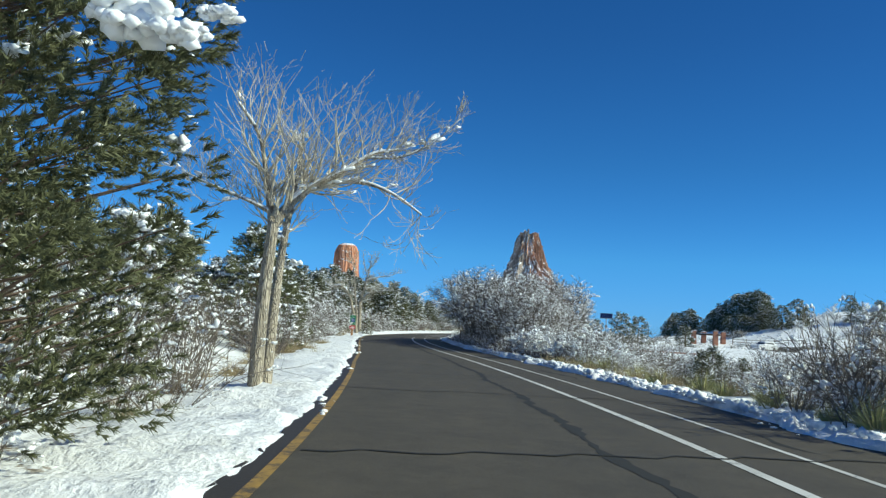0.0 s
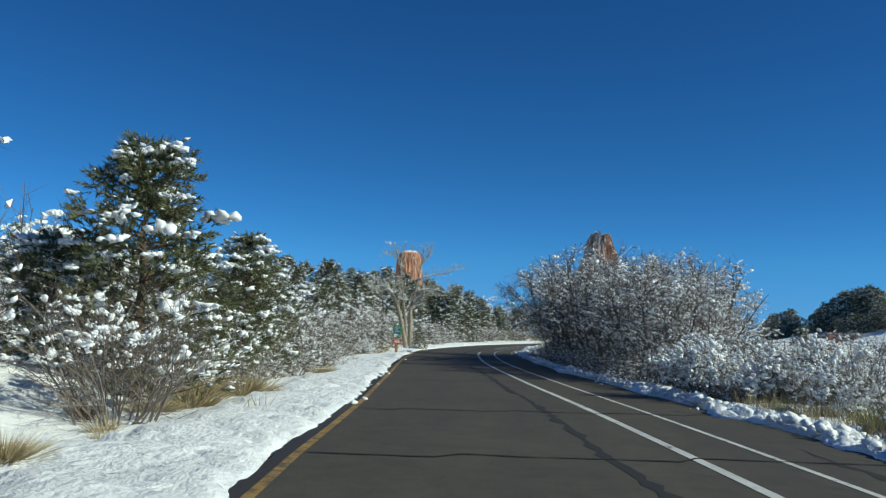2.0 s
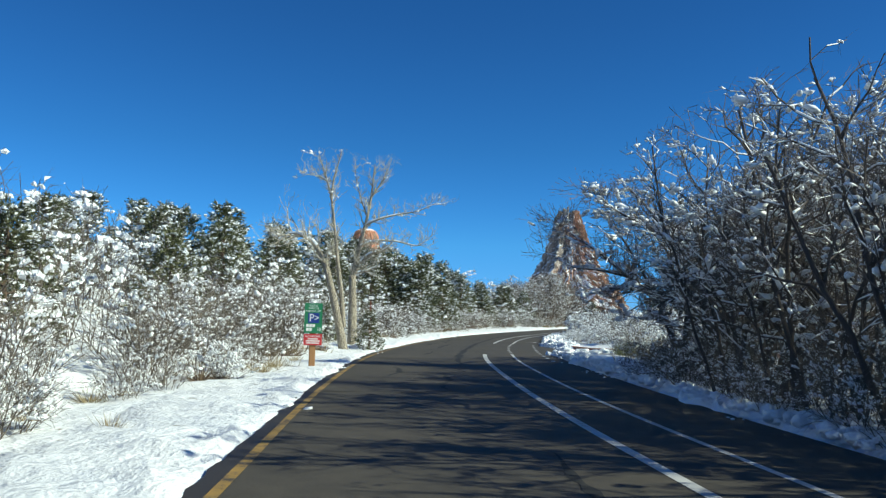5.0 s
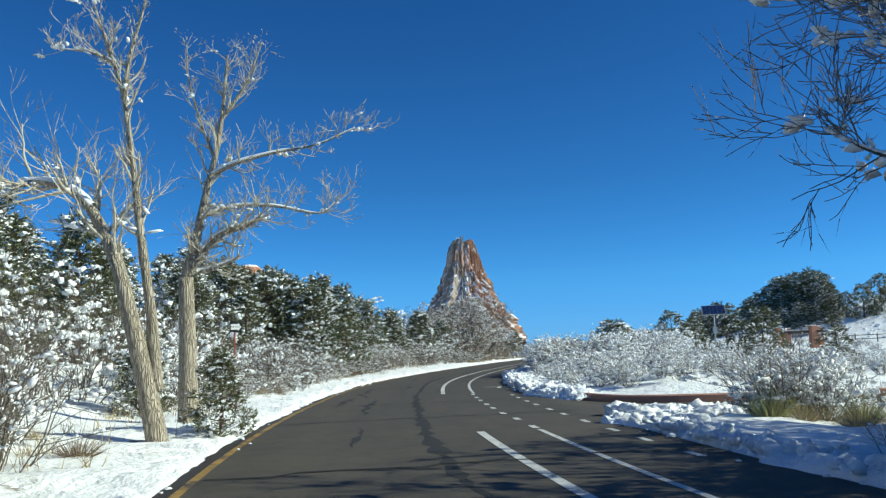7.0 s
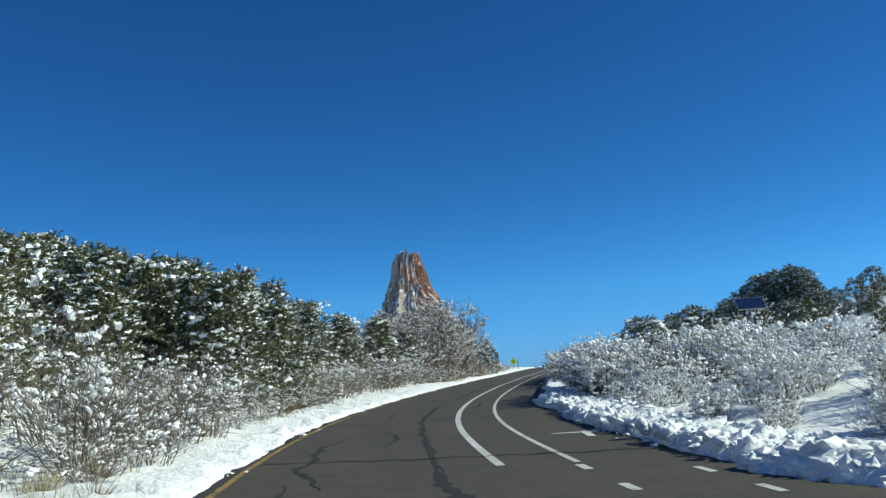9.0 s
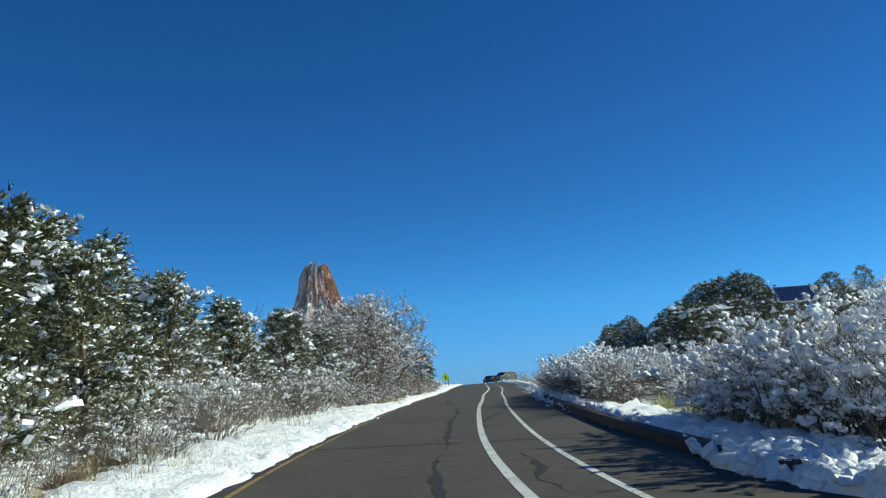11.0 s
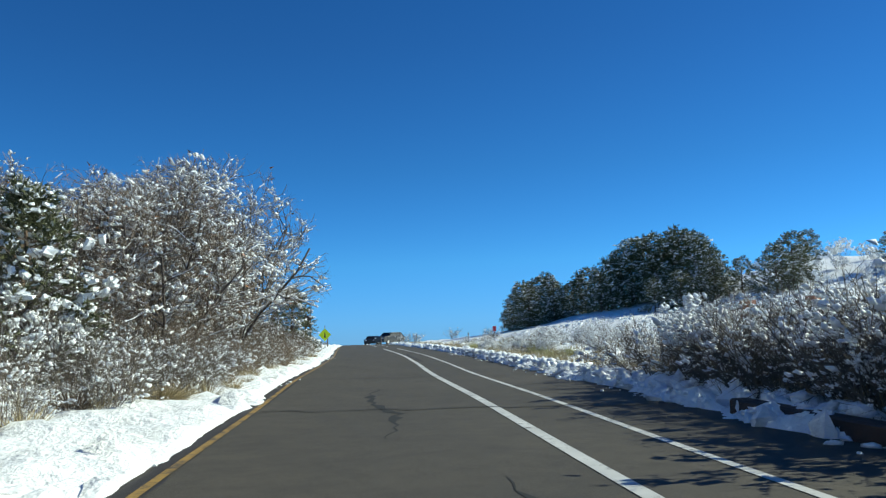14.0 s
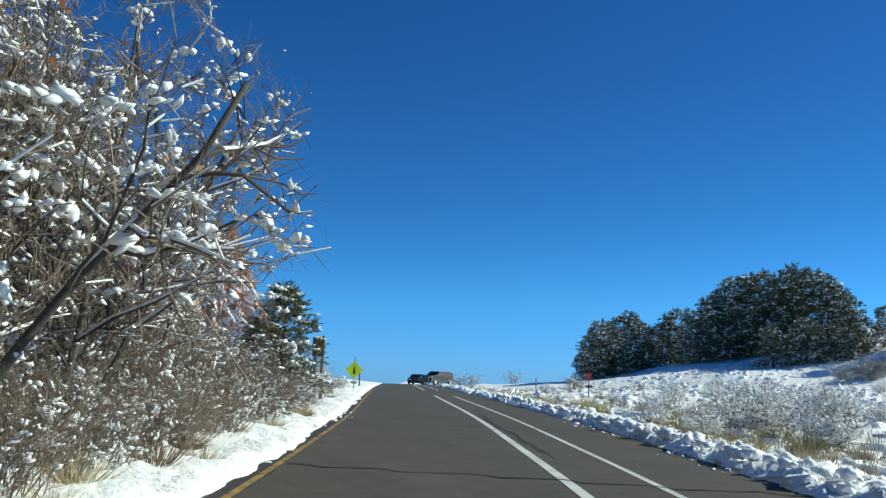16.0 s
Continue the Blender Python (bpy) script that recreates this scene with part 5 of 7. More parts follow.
# oaks: the thicket on the right, and the one on the left at the end
OAKS = [make_oak(200 + i, 5.0, "bare grey scrub oak with snow clumps along twigs", 9, 360, 0.037) for i in range(3)]
NEAR_OAKS = [make_oak(210 + i, 5.0, "bare brown scrub oak with snow and a few orange leaves", 10, 700, 0.034, 60, True, (0.05, 0.36), 0.60, 0.042, (12, 10, 10)) for i in range(3)]
LEANING = make_limbed_tree(216, [(0.11, 0.075, 0.5, [(0.1, 0.0, -0.2), (0.02, 0.0, 0.5), (-0.2, 0.05, 1.1), (-0.40, 0.1, 1.75)]),
                                (0.07, 0.008, 0.95, [(-0.40, 0.1, 1.72), (-0.93, 0.1, 2.06), (-1.42, 0.15, 2.50), (-1.88, 0.2, 2.88), (-2.40, 0.3, 3.24), (-2.66, 0.3, 3.46)]),
                                (0.055, 0.008, 0.9, [(0.20, 0.1, 2.9), (-0.30, 0.0, 3.36), (-0.85, 0.0, 3.58), (-1.42, -0.1, 3.84), (-1.76, -0.1, 4.10), (-1.92, -0.1, 4.30)]),
                                (0.045, 0.007, 0.75, [(-0.80, 0.1, 1.98), (-1.42, -0.2, 1.98), (-1.90, -0.3, 1.94), (-2.28, -0.4, 1.80)]),
                                (0.045, 0.007, 0.8, [(-1.20, 0.13, 2.30), (-1.85, 0.5, 2.46), (-2.40, 0.7, 2.52), (-2.76, 0.8, 2.72)]),
                                (0.05, 0.008, 0.9, [(-0.45, 0.1, 1.85), (-0.62, 0.4, 2.2), (-0.95, 0.6, 2.85), (-1.26, 0.7, 3.38), (-1.45, 0.7, 3.75)]),
                                (0.035, 0.007, 0.7, [(-0.15, 0.05, 1.05), (-0.55, -0.4, 1.25), (-1.05, -0.5, 1.26), (-1.60, -0.6, 1.42)]),
                                (0.05, 0.008, 0.9, [(-0.20, 0.0, 3.30), (-0.60, 0.3, 3.95), (-0.95, 0.3, 4.35), (-1.20, 0.3, 4.45)]),
                                (0.10, 0.05, 0.8, [(0.15, 0.1, -0.2), (0.25, 0.1, 0.9), (0.28, 0.1, 2.0), (0.20, 0.1, 2.95)]),
                                (0.05, 0.008, 0.9, [(0.20, 0.1, 2.85), (0.30, 0.2, 3.6), (0.10, 0.2, 4.3), (0.15, 0.2, 4.75)]),
                                (0.06, 0.008, 1.0, [(0.28, 0.1, 1.9), (0.75, 0.3, 2.7), (1.25, 0.5, 3.4), (1.5, 0.6, 4.2)]),
                                (0.05, 0.008, 1.0, [(0.10, 0.0, 1.4), (-0.10, 0.9, 2.2), (-0.15, 1.6, 3.0), (-0.3, 2.1, 3.8)])], "dark bare scrub oak leaning over the road, snow in its forks", 640, 0.05, 4.95, 1.0, "oak", BARK_OAK, TWIG_OAK, 1.35, 0.048)
LEANING.matrix_basis = pose(2.15, 62.3, land_at(2.15, 62.3))
tagged(LEANING, group="scrub oaks by the road")
oak_spots, near_spots = [[], [], []], [[], [], []]
# oaks past y = 58: extras, mostly unseen, added to shadow the road
for i, (x, y, size) in enumerate([(4.4, 41.4, 0.74), (3.9, 43.6, 0.88), (6.2, 45.6, 0.90), (3.4, 46.0, 0.95), (6.0, 48.3, 1.0), (3.0, 48.8, 0.98), (5.6, 51.8, 1.02), (2.7, 51.6, 1.0),
                                  (2.4, 54.4, 1.02), (4.8, 55.0, 1.0), (2.0, 56.6, 1.02), (5.0, 49.6, 0.95), (8.0, 53, 0.9), (4.4, 58.4, 1.0), (2.9, 58.6, 0.9), (7.2, 59.0, 0.9), (5.4, 61.2, 1.0), (5.8, 64.0, 0.9), (3.9, 63.4, 0.92), (5.3, 66.4, 0.95), (6.9, 65.4, 0.95), (4.7, 62.3, 1.08), (4.5, 65.0, 1.04), (3.7, 60.3, 1.0), (6.3, 62.6, 1.1), (5.6, 67.4, 0.9)]):
    oak_spots[i % 3].append((x, y, size * (0.95 if y < 47 else 1.05), rng.uniform(0, 6.28), 0.05))
for i, (x, y, size) in enumerate([(2.6, 130.2, 0.86), (4.6, 131.6, 0.98), (2.8, 133.6, 1.0), (5.2, 133.6, 1.12), (6.3, 136.2, 1.14), (4.6, 136.2, 1.05), (7.2, 139.0, 1.26), (5.4, 139.2, 1.02), (7.9, 141.8, 1.12), (6.2, 142.8, 0.95), (1.0, 132.0, 0.9),
                                  (3.0, 138.5, 1.0), (8.4, 144.4, 0.60)]):
    near_spots[i % 3].append((x + 0.15, y, size * (0.95 if y < 135 else 1.1), rng.uniform(0, 6.28), 0.05))
for p, s in zip(OAKS, oak_spots):
    thing_copies(p, s, "scrub oaks by the road")
for p, s in zip(NEAR_OAKS, near_spots):
    thing_copies(p, s, "scrub oaks at the rise")
remove(OAKS + NEAR_OAKS)

# shrubs
SHRUBS = [make_shrub(300 + i, 1.7, 0.8, 17, 105, 0.029, "leafless brown bush dusted with snow", "shrub", (6, 6), 1.0) for i in range(5)]
LADEN = [make_shrub(320 + i, 1.7, 0.95, 18, 260, 0.047, "low bush loaded with heavy snow", "snowy_shrub", (6, 5), 0.6, 0.14) for i in range(4)]
BACK = [make_shrub(340 + i, 1.7, 0.95, 12, 34, 0.052, "leafless bush on the slope dusted with snow", "shrub", (4, 4), 0.5, fine=False) for i in range(4)]
TALL = [make_shrub(330 + i, 1.7, 0.75, 24, 330, 0.042, "tall dense bush, dark below and heaped with snow on top", "snowy_shrub", (8, 6), 0.6, 0.46) for i in range(2)]
BRIAR = [make_shrub(365 + i, 1.7, 0.8, 20, 24, 0.026, "dense rusty-brown brush under the oaks", "brown_bush", (7, 6), 1.0, mat=TWIG_RUST) for i in range(2)]
FAN = make_shrub(371, 2.1, 1.15, 30, 170, 0.033, "large grey bush, fanned bare stems with snow on their ends", "grey_bush", (7, 6), 1.3, 0.36, mat=TWIG_OAK)
BARE = [make_shrub(360 + i, 1.7, 0.95, 16, 80, 0.024, "bare grey-brown bush with arching stems", "bare_bush", (5, 5), 1.2) for i in range(2)]
shrub_spots, laden_spots, back_spots = [[] for _ in SHRUBS], [[] for _ in LADEN], [[] for _ in BACK]


def shrub(x, y, size, laden=False, back=False):
    s = laden_spots if laden else back_spots if back else shrub_spots
    s[rng.integers(len(s))].append((x, y, size, rng.uniform(0, 6.28), 0.05))


def verge(y):
    """Width of the open snow between the asphalt and the thicket."""
    return float(np.interp(y, [0, 12, 22, 30, 37, 46, 66, 75, 85, 92, 105, 111, 118, 122, 125, 131, 150], [2.0, 1.2, 2.0, 2.6, 1.5, 1.6, 1.5, 1.5, 0.9, 1.4, 2.6, 3.5, 2.8, 1.3, 0.9, 0.9, 0.7]))


y = 6.0
while y < 172:                                   # thicket on the left, five ranks
    ranks = ((1.7, 0.55), (2.7, 0.9), (4.1, 1.2), (6.6, 1.75)) + (((10.5, 1.9),) if y > 66 else ()) if int(y / 2) % 2 else ((1.7, 0.55), (2.7, 0.9), (4.1, 1.2), (8.4, 1.8))
    for d, size in ranks:
        x, yy = at_road(y + rng.uniform(-0.8, 0.8), -(d + verge(y) - 1.2 + rng.uniform(-0.3, 0.8)))
        if rng.uniform() < (0.7 if d < 2 else 0.95) and not (d < 3 and (10 < y < 29 or 60 < y < 66 or 68 < y < 75 or 103 < y < 121)) and not (28 < y < 31 and d < 5):
            shrub(x, yy, size * rng.uniform(0.8, 1.2) * (0.75 if y > 146 else 1.0), d < 3 and rng.uniform() < 0.15, d > 3.5)
    y += 2.0
y = 8.0
while y < 37:                                    # low bushes on the right before the oaks
    for d, size in ((1.3, 0.40), (2.4, 0.46), (3.8, 0.44), (5.6, 0.40)) if y < 27 else ((1.3, 0.52), (2.3, 0.75), (3.6, 0.85), (5.6, 0.55), (8.0, 0.45)):
        x, yy = at_road(y + rng.uniform(-0.6, 0.6), d + rng.uniform(-0.4, 0.6))
        if rng.uniform() < 0.9:
            shrub(x, yy, size * rng.uniform(0.7, 1.2), laden=rng.uniform() < 0.25)
    y += 1.7
y = 37.0
while y < 60:                                    # undergrowth among the oaks
    x, yy = at_road(y, 1.6 + rng.uniform(-0.3, 0.8))
    shrub(x, yy, rng.uniform(0.5, 0.8))
    y += 1.7
for x, y, q in ((6.2, 12.3, 1.05), (7.1, 13.6, 1.2), (8.1, 12.4, 1.3), (7.5, 15.4, 1.1), (9.2, 15.4, 1.3), (9.4, 18.4, 1.1), (6.0, 14.4, 0.7), (10.6, 17.0, 1.3), (6.9, 11.0, 1.2), (9.4, 21.4, 0.62), (10.6, 22.6, 0.7), (11.8, 24.2, 0.5), (9.8, 24.8, 0.66), (12.6, 26.4, 0.5), (11.0, 27.0, 0.55), (13.8, 25.0, 0.5), (8.8, 19.2, 0.6), (10.2, 19.6, 0.7), (14.6, 28.0, 0.52), (12.8, 29.4, 0.5)):
    shrub(x, y, q, laden=q > 1.22)               # big bushes by the road at the start
for x, y, q in ((-3.9, 102.2, 0.6), (-4.6, 104.9, 0.7), (-1.6, 115.4, 0.9), (-0.9, 118.4, 1.1), (-6.9, 87.6, 1.0), (-7.2, 85.4, 1.1), (-6.5, 89.6, 0.95)):
    shrub(x, y, q)                               # larger bushes standing out of the thicket
thicket = []
y = 39.0
while y < 60:                                    # dense brush at the foot of the oaks
    for d in (0.55, 1.3):
        x, yy = at_road(y + rng.uniform(-0.3, 0.3), d + rng.uniform(-0.15, 0.35))
        thicket.append((x, yy, rng.uniform(0.42, 0.6) + 0.25 * (d > 1), rng.uniform(0, 6.28), 0.05))
    y += 0.95
for x, y, s in [(2.9, 71.0, 0.92), (4.6, 71.0, 0.35), (6.4, 71.5, 0.4), (7.8, 69.5, 0.5), (10.5, 68, 0.6)]:
    shrub(x, y, s)
for x, y, q in ((2.6, 71.3, 0.6), (3.4, 70.6, 0.75)):
    shrub(x, y, q, True)                         # loaded bushes on the entrance corner
for i in range(22):                              # loaded bushes before the oaks
    shrub(rng.uniform(3.6, 6.4), rng.uniform(33.5, 41.5), rng.uniform(0.55, 0.95), laden=i % 4 > 0)
y = 82.5
while y < 110.5:                                 # snow-laden hedge after the entrance
    tall = 0.68 if y < 93 else 1.0 if y < 103 else 0.78
    for d, size in ((1.75, 0.6), (2.9, 0.85), (4.4, 1.0), (6.6, 1.05)):
        if y > 119 and d > 5:
            continue
        d, size = (d + 1.0 if y > 102.5 else d), size * tall * (0.8 if y < 93 and d > 4 else 1.0)
        x, yy = at_road(y + rng.uniform(-0.5, 0.5), d + rng.uniform(-0.3, 0.5))
        shrub(x, yy, size * rng.uniform(0.85, 1.15), laden=rng.uniform() < (0.85 if y < 121 else 0.4))
    y += 1.7
for x, y, q in ((0.8, 126.2, 1.0), (2.2, 127.6, 1.05), (1.2, 128.8, 1.0)):
    shrub(x, y, q, True)
y = 119.0
while y < 148:                                   # low brush and straw along the oaks
    x, yy = at_road(y + rng.uniform(-0.3, 0.3), -(verge(y) + rng.uniform(0.1, 0.7)))
    shrub(x, yy, rng.uniform(0.32, 0.6))
    y += 1.0
for y, d, q in ((96.0, 1.5, 0.85), (96.9, 1.9, 1.0), (97.7, 1.4, 0.92), (98.4, 2.0, 1.08), (99.1, 1.4, 0.95), (99.8, 2.1, 1.1), (100.4, 1.5, 0.95), (101.2, 2.3, 1.05), (101.0, 1.3, 0.7)):
    x, yy = at_road(y, d + rng.uniform(-0.1, 0.2))
    shrub(x, yy, q, True)
tall_spots = [[], []]
y = 110.4
while y < 124.5:                                 # tall hedge behind the kerb
    for j, d in enumerate((1.2, 2.4, 3.9, 6.0)):
        if (j == 3 and y > 119) or (j == 0 and y < 111.0):
            continue
        x, yy = at_road(y + rng.uniform(-0.3, 0.3), d + rng.uniform(-0.2, 0.3))
        q = float(np.interp(y, [109, 112, 114, 119, 124], [0.60, 0.84, 0.90, 0.90, 0.66])) * (1.0, 1.0, 0.92, 0.85)[j]
        tall_spots[rng.integers(2)].append((x, yy, q * rng.uniform(0.82, 1.16), rng.uniform(0, 6.28), 0.05))
    y += 1.15
for x, y, q in ((-8.2, 63.4, 1.05), (-8.9, 65.2, 1.25), (-9.4, 62.0, 1.3), (-8.5, 66.8, 1.05), (-9.7, 67.4, 1.35), (-8.0, 61.2, 0.8), (-8.6, 59.6, 1.0), (-9.2, 69.2, 1.2)):
    shrub(x, y, q)
kerb_bush, far_spots = [], []
for x, y, q in ((-2.9, 112.0, 0.8), (-4.6, 109.9, 0.9), (-4.9, 107.2, 0.9)):
    shrub(x, y, q, True)
y = 117.5
while y < 127.4:                                 # dense dark bush close to the kerb
    for d in (1.0, 1.9):
        x, yy = at_road(y + rng.uniform(-0.3, 0.3), d + rng.uniform(-0.2, 0.3))
        kerb_bush.append((x, yy, rng.uniform(0.85, 1.1) * float(np.interp(y, [111, 113, 121, 127], [0.6, 1.0, 0.9, 0.6])), rng.uniform(0, 6.28), 0.05))
    y += 0.85 if y > 116 else 1.6
y = 107.5
while y < 124:                                   # dark tangled foot of the hedge
    x, yy = at_road(y + rng.uniform(-0.2, 0.2), 1.0 + rng.uniform(-0.15, 0.5))
    kerb_bush.append((x, yy, rng.uniform(0.5, 0.8), rng.uniform(0, 6.28), 0.05))
    y += 0.45
for i in range(16):                              # low snowy bushes on the open slope
    shrub(rng.uniform(18.4, 26), rng.uniform(138, 144), rng.uniform(0.32, 0.5), laden=i % 3 > 0)
for x, y, q in ((20.4, 141.4, 0.42), (21.6, 142.6, 0.55), (22.8, 144.0, 0.6), (24.0, 143.2, 0.6), (25.4, 145.6, 0.65), (23.2, 146.0, 0.5), (26.8, 147.6, 0.7), (28.4, 147.4, 0.65), (21.0, 145.2, 0.4)):
    shrub(x, y, q, laden=q > 0.5)                # snowy sage by the ridge
for i in range(10):                              # round dark bushes higher up
    shrub(59.6 + rng.uniform(-2.2, 2.2), 175.2 + rng.uniform(-1.0, 1.0), rng.uniform(0.7, 1.0))
for i in range(14):                              # hedge behind the red kerb
    for d in (1.6, 3.2):
        shrub(3.2 + 1.5 * i, 78.6 + d + rng.uniform(-0.3, 0.3), rng.uniform(0.42, 0.56), True)
for x, y in ((11.2, 149.2), (12.6, 153.4), (13.8, 157.0), (36.5, 196), (39.5, 200), (50.5, 214)):
    shrub(x, y, rng.uniform(0.7, 1.0), laden=y < 150.5)
for i in range(110):                             # scrub on the far hill
    far_spots.append((rng.uniform(72, 118), rng.uniform(158, 206), rng.uniform(0.7, 1.5), rng.uniform(0, 6.28), 0.05))
for i in range(46):                              # scattered over the open snow on the right
    yy = rng.uniform(120, 185)
    x, yy = at_road(yy, rng.uniform(2.0, 34.0))
    shrub(x, yy, rng.uniform(0.3, 0.7), laden=rng.uniform() < 0.4)
for p, s in zip(SHRUBS, shrub_spots):
    thing_copies(p, s, "roadside bushes")
brush_parts, snow_parts = [], []
FAR = make_shrub(349, 1.7, 0.95, 9, 26, 0.075, "leafless bush on the far hill", "shrub", (3, 3), 0.5, fine=False)
for p, spots in zip(BACK + [FAR], back_spots + [far_spots]):
    z = land(np.array([q[0] for q in spots]), np.array([q[1] for q in spots]))
    for child, store in zip(p.children, (brush_parts, snow_parts)):
        co = np.empty(len(child.data.vertices) * 3)
        child.data.vertices.foreach_get("co", co)
        co, faces = co.reshape(-1, 3), [tuple(f.vertices) for f in child.data.polygons]
        for (x, y, size, turn, sink), h in zip(spots, z):
            rot = np.array([[math.cos(turn), math.sin(turn), 0], [-math.sin(turn), math.cos(turn), 0], [0, 0, 1]]) * size
            store.append((co @ rot + np.array([x, y, h - sink]), faces))
for name, store, mat, label in (("slope_scrub", brush_parts, TWIG_SHRUB, "leafless scrub covering the slope"), ("scrub_snow", snow_parts, SNOW_LOAD, "fresh snow lying in the scrub")):
    v, f = merged(*store)
    tagged(piece(name, v, f, mat), label, "shrub" if mat is TWIG_SHRUB else "snow", kind="stuff")
thing_copies(BARE[0], kerb_bush[::2] + thicket[::2] + [(-3.35, 10.2, 0.62, 0.5, 0.05), (-4.6, 12.4, 1.25, 2.0, 0.05), (-5.6, 14.6, 1.35, 4.0, 0.05), (-5.8, 31.6, 0.45, 1.0, 0.05), (-3.6, 104.4, 0.45, 0.7, 0.05), (-3.3, 110.9, 0.85, 0.4, 0.05), (2.1, 127.0, 1.0, 0.3, 0.05), (3.3, 130.6, 0.8, 3.3, 0.05), (0.75, 117.5, 0.5, 0.3, 0.05), (0.9, 119.3, 0.62, 2.3, 0.05), (0.6, 121.2, 0.7, 4.3, 0.05), (0.1, 118.4, 0.75, 5.0, 0.05)], "roadside bushes")
thing_copies(BARE[1], kerb_bush[1::2] + thicket[1::2] + [(-4.0, 13.2, 1.05, 0.9, 0.05), (-5.2, 17.0, 1.2, 3.0, 0.05), (-5.6, 33.4, 0.5, 5.0, 0.05), (-8.3, 67.2, 0.95, 0.2, 0.05), (-0.2, 116.6, 0.8, 2.2, 0.05), (1.0, 122.6, 0.9, 4.4, 0.05), (-7.2, 25.4, 1.1, 2.6, 0.05), (-3.4, 103.0, 0.5, 3.6, 0.05), (-0.9, 114.9, 0.8, 0.6, 0.05), (-1.7, 113.4, 0.7, 2.1, 0.05), (2.4, 64.6, 0.5, 1.0, 0.05), (1.5, 65.8, 0.4, 2.0, 0.05), (3.4, 66.4, 0.6, 3.0, 0.05), (4.6, 64.6, 0.7, 3.0, 0.05), (2.3, 63.4, 0.55, 0.4, 0.05), (3.1, 65.3, 0.7, 1.7, 0.05), (2.7, 66.9, 0.55, 2.9, 0.05), (1.9, 64.9, 0.42, 5.1, 0.05), (4.0, 67.2, 0.6, 4.1, 0.05), (3.6, 124.3, 0.62, 1.0, 0.05), (4.5, 125.8, 0.6, 1.5, 0.05), (5.6, 128.4, 0.55, 2.5, 0.05)], "roadside bushes")
thing_copies(FAN, [(-5.75, 27.5, 0.98, 1.7, 0.05), (-2.75, 107.7, 0.98, 0.6, 0.05), (0.25, 117.4, 0.86, 3.1, 0.05), (0.9, 121.6, 0.62, 4.6, 0.05)], "large grey bushes by the verge")
remove(BARE + [FAN])
briar_spots = [[], []]
y = 127.0
while y < 148.5:                                 # rusty brush at the foot of the oaks
    for d in (0.35, 1.2, 2.3):
        x, yy = at_road(y + rng.uniform(-0.4, 0.4), -(verge(y) + d + rng.uniform(-0.2, 0.4)))
        briar_spots[rng.integers(2)].append((x, yy, (0.45 + 0.24 * d) * rng.uniform(0.8, 1.15), rng.uniform(0, 6.28), 0.05))
    y += 0.95
for p, s in zip(BRIAR, briar_spots):
    thing_copies(p, s, "brown brush under the oaks")
remove(BRIAR)
for p, s in zip(TALL, tall_spots):
    thing_copies(p, s, "snow-laden bushes")
for p, s in zip(LADEN, laden_spots):
    thing_copies(p, s, "snow-laden bushes")
remove(SHRUBS + LADEN + TALL + BACK + [FAR])

# dry grass
TUFTS = [make_grass(400 + i, 170, 0.33, 0.26, "tuft of dry straw-coloured grass in snow", width=0.0055) for i in range(3)]
tuft_spots = [[], [], []]
for i in range(90):
    yy = rng.uniform(8, 170)
    x, yy = at_road(yy, -(verge(yy) + rng.uniform(-0.2, 1.5)))
    tuft_spots[i % 3].append((x, yy, rng.uniform(0.5, 1.15), rng.uniform(0, 6.28), 0.02))
for i in range(60):
    x, yy = at_road(rng.uniform(9, 36), rng.uniform(0.9, 2.6))
    tuft_spots[i % 3].append((x, yy, rng.uniform(0.5, 1.0), rng.uniform(0, 6.28), 0.02))
for i in range(110):
    x, yy = at_road(rng.uniform(114, 175), 0.9 + 6 * rng.uniform() ** 1.5)
    tuft_spots[i % 3].append((x, yy, rng.uniform(0.5, 1.1), rng.uniform(0, 6.28), 0.02))
for i in range(16):
    tuft_spots[i % 3].append((rng.uniform(2.6, 5.5), rng.uniform(68.5, 72), rng.uniform(0.7, 1.3), rng.uniform(0, 6.28), 0.02))
for i in range(24):
    yy = rng.uniform(119, 146)
    x, yy = at_road(yy, -(verge(yy) + rng.uniform(-0.35, 0.5)))
    tuft_spots[i % 3].append((x, yy, rng.uniform(0.6, 1.2), rng.uniform(0, 6.28), 0.02))
for i in range(24):
    tuft_spots[i % 3].append((rng.uniform(16.6, 19.5), rng.uniform(136, 142), rng.uniform(0.7, 1.3), rng.uniform(0, 6.28), 0.02))
for p, s in zip(TUFTS, tuft_spots):
    thing_copies(p, s, "dry grass tufts")
remove(TUFTS)
YUCCA = make_grass(420, 260, 0.62, 0.42, "pale yellow-green clump of narrow blades in snow", "yucca", GRASS_YUCCA, 0.010)
BUNCH = make_grass(421, 900, 0.36, 0.50, "golden bunch grass mound at the thicket's foot", "bunch_grass", GRASS_DRY, 0.007)
yucca_spots, bunch_spots = [], []
for y, d in ((11.5, 0.9), (13.2, 1.2), (14.8, 0.9), (16.0, 1.5), (17.4, 1.1), (19.2, 1.4), (21.0, 1.0), (23.4, 1.3), (26.0, 1.2), (29.0, 1.4), (31.6, 1.1), (100.6, 1.2), (102.0, 1.0), (103.1, 1.5), (104.6, 1.2), (106.0, 1.6),
             (133.0, 1.2), (136.2, 1.6), (137.4, 2.6), (139.6, 1.9), (141.8, 2.4), (144.0, 1.4), (147.0, 2.2), (151.0, 1.4), (155.0, 2.0)):
    yucca_spots.append((*at_road(y, d), rng.uniform(0.6, 1.0), rng.uniform(0, 6.28), 0.02))
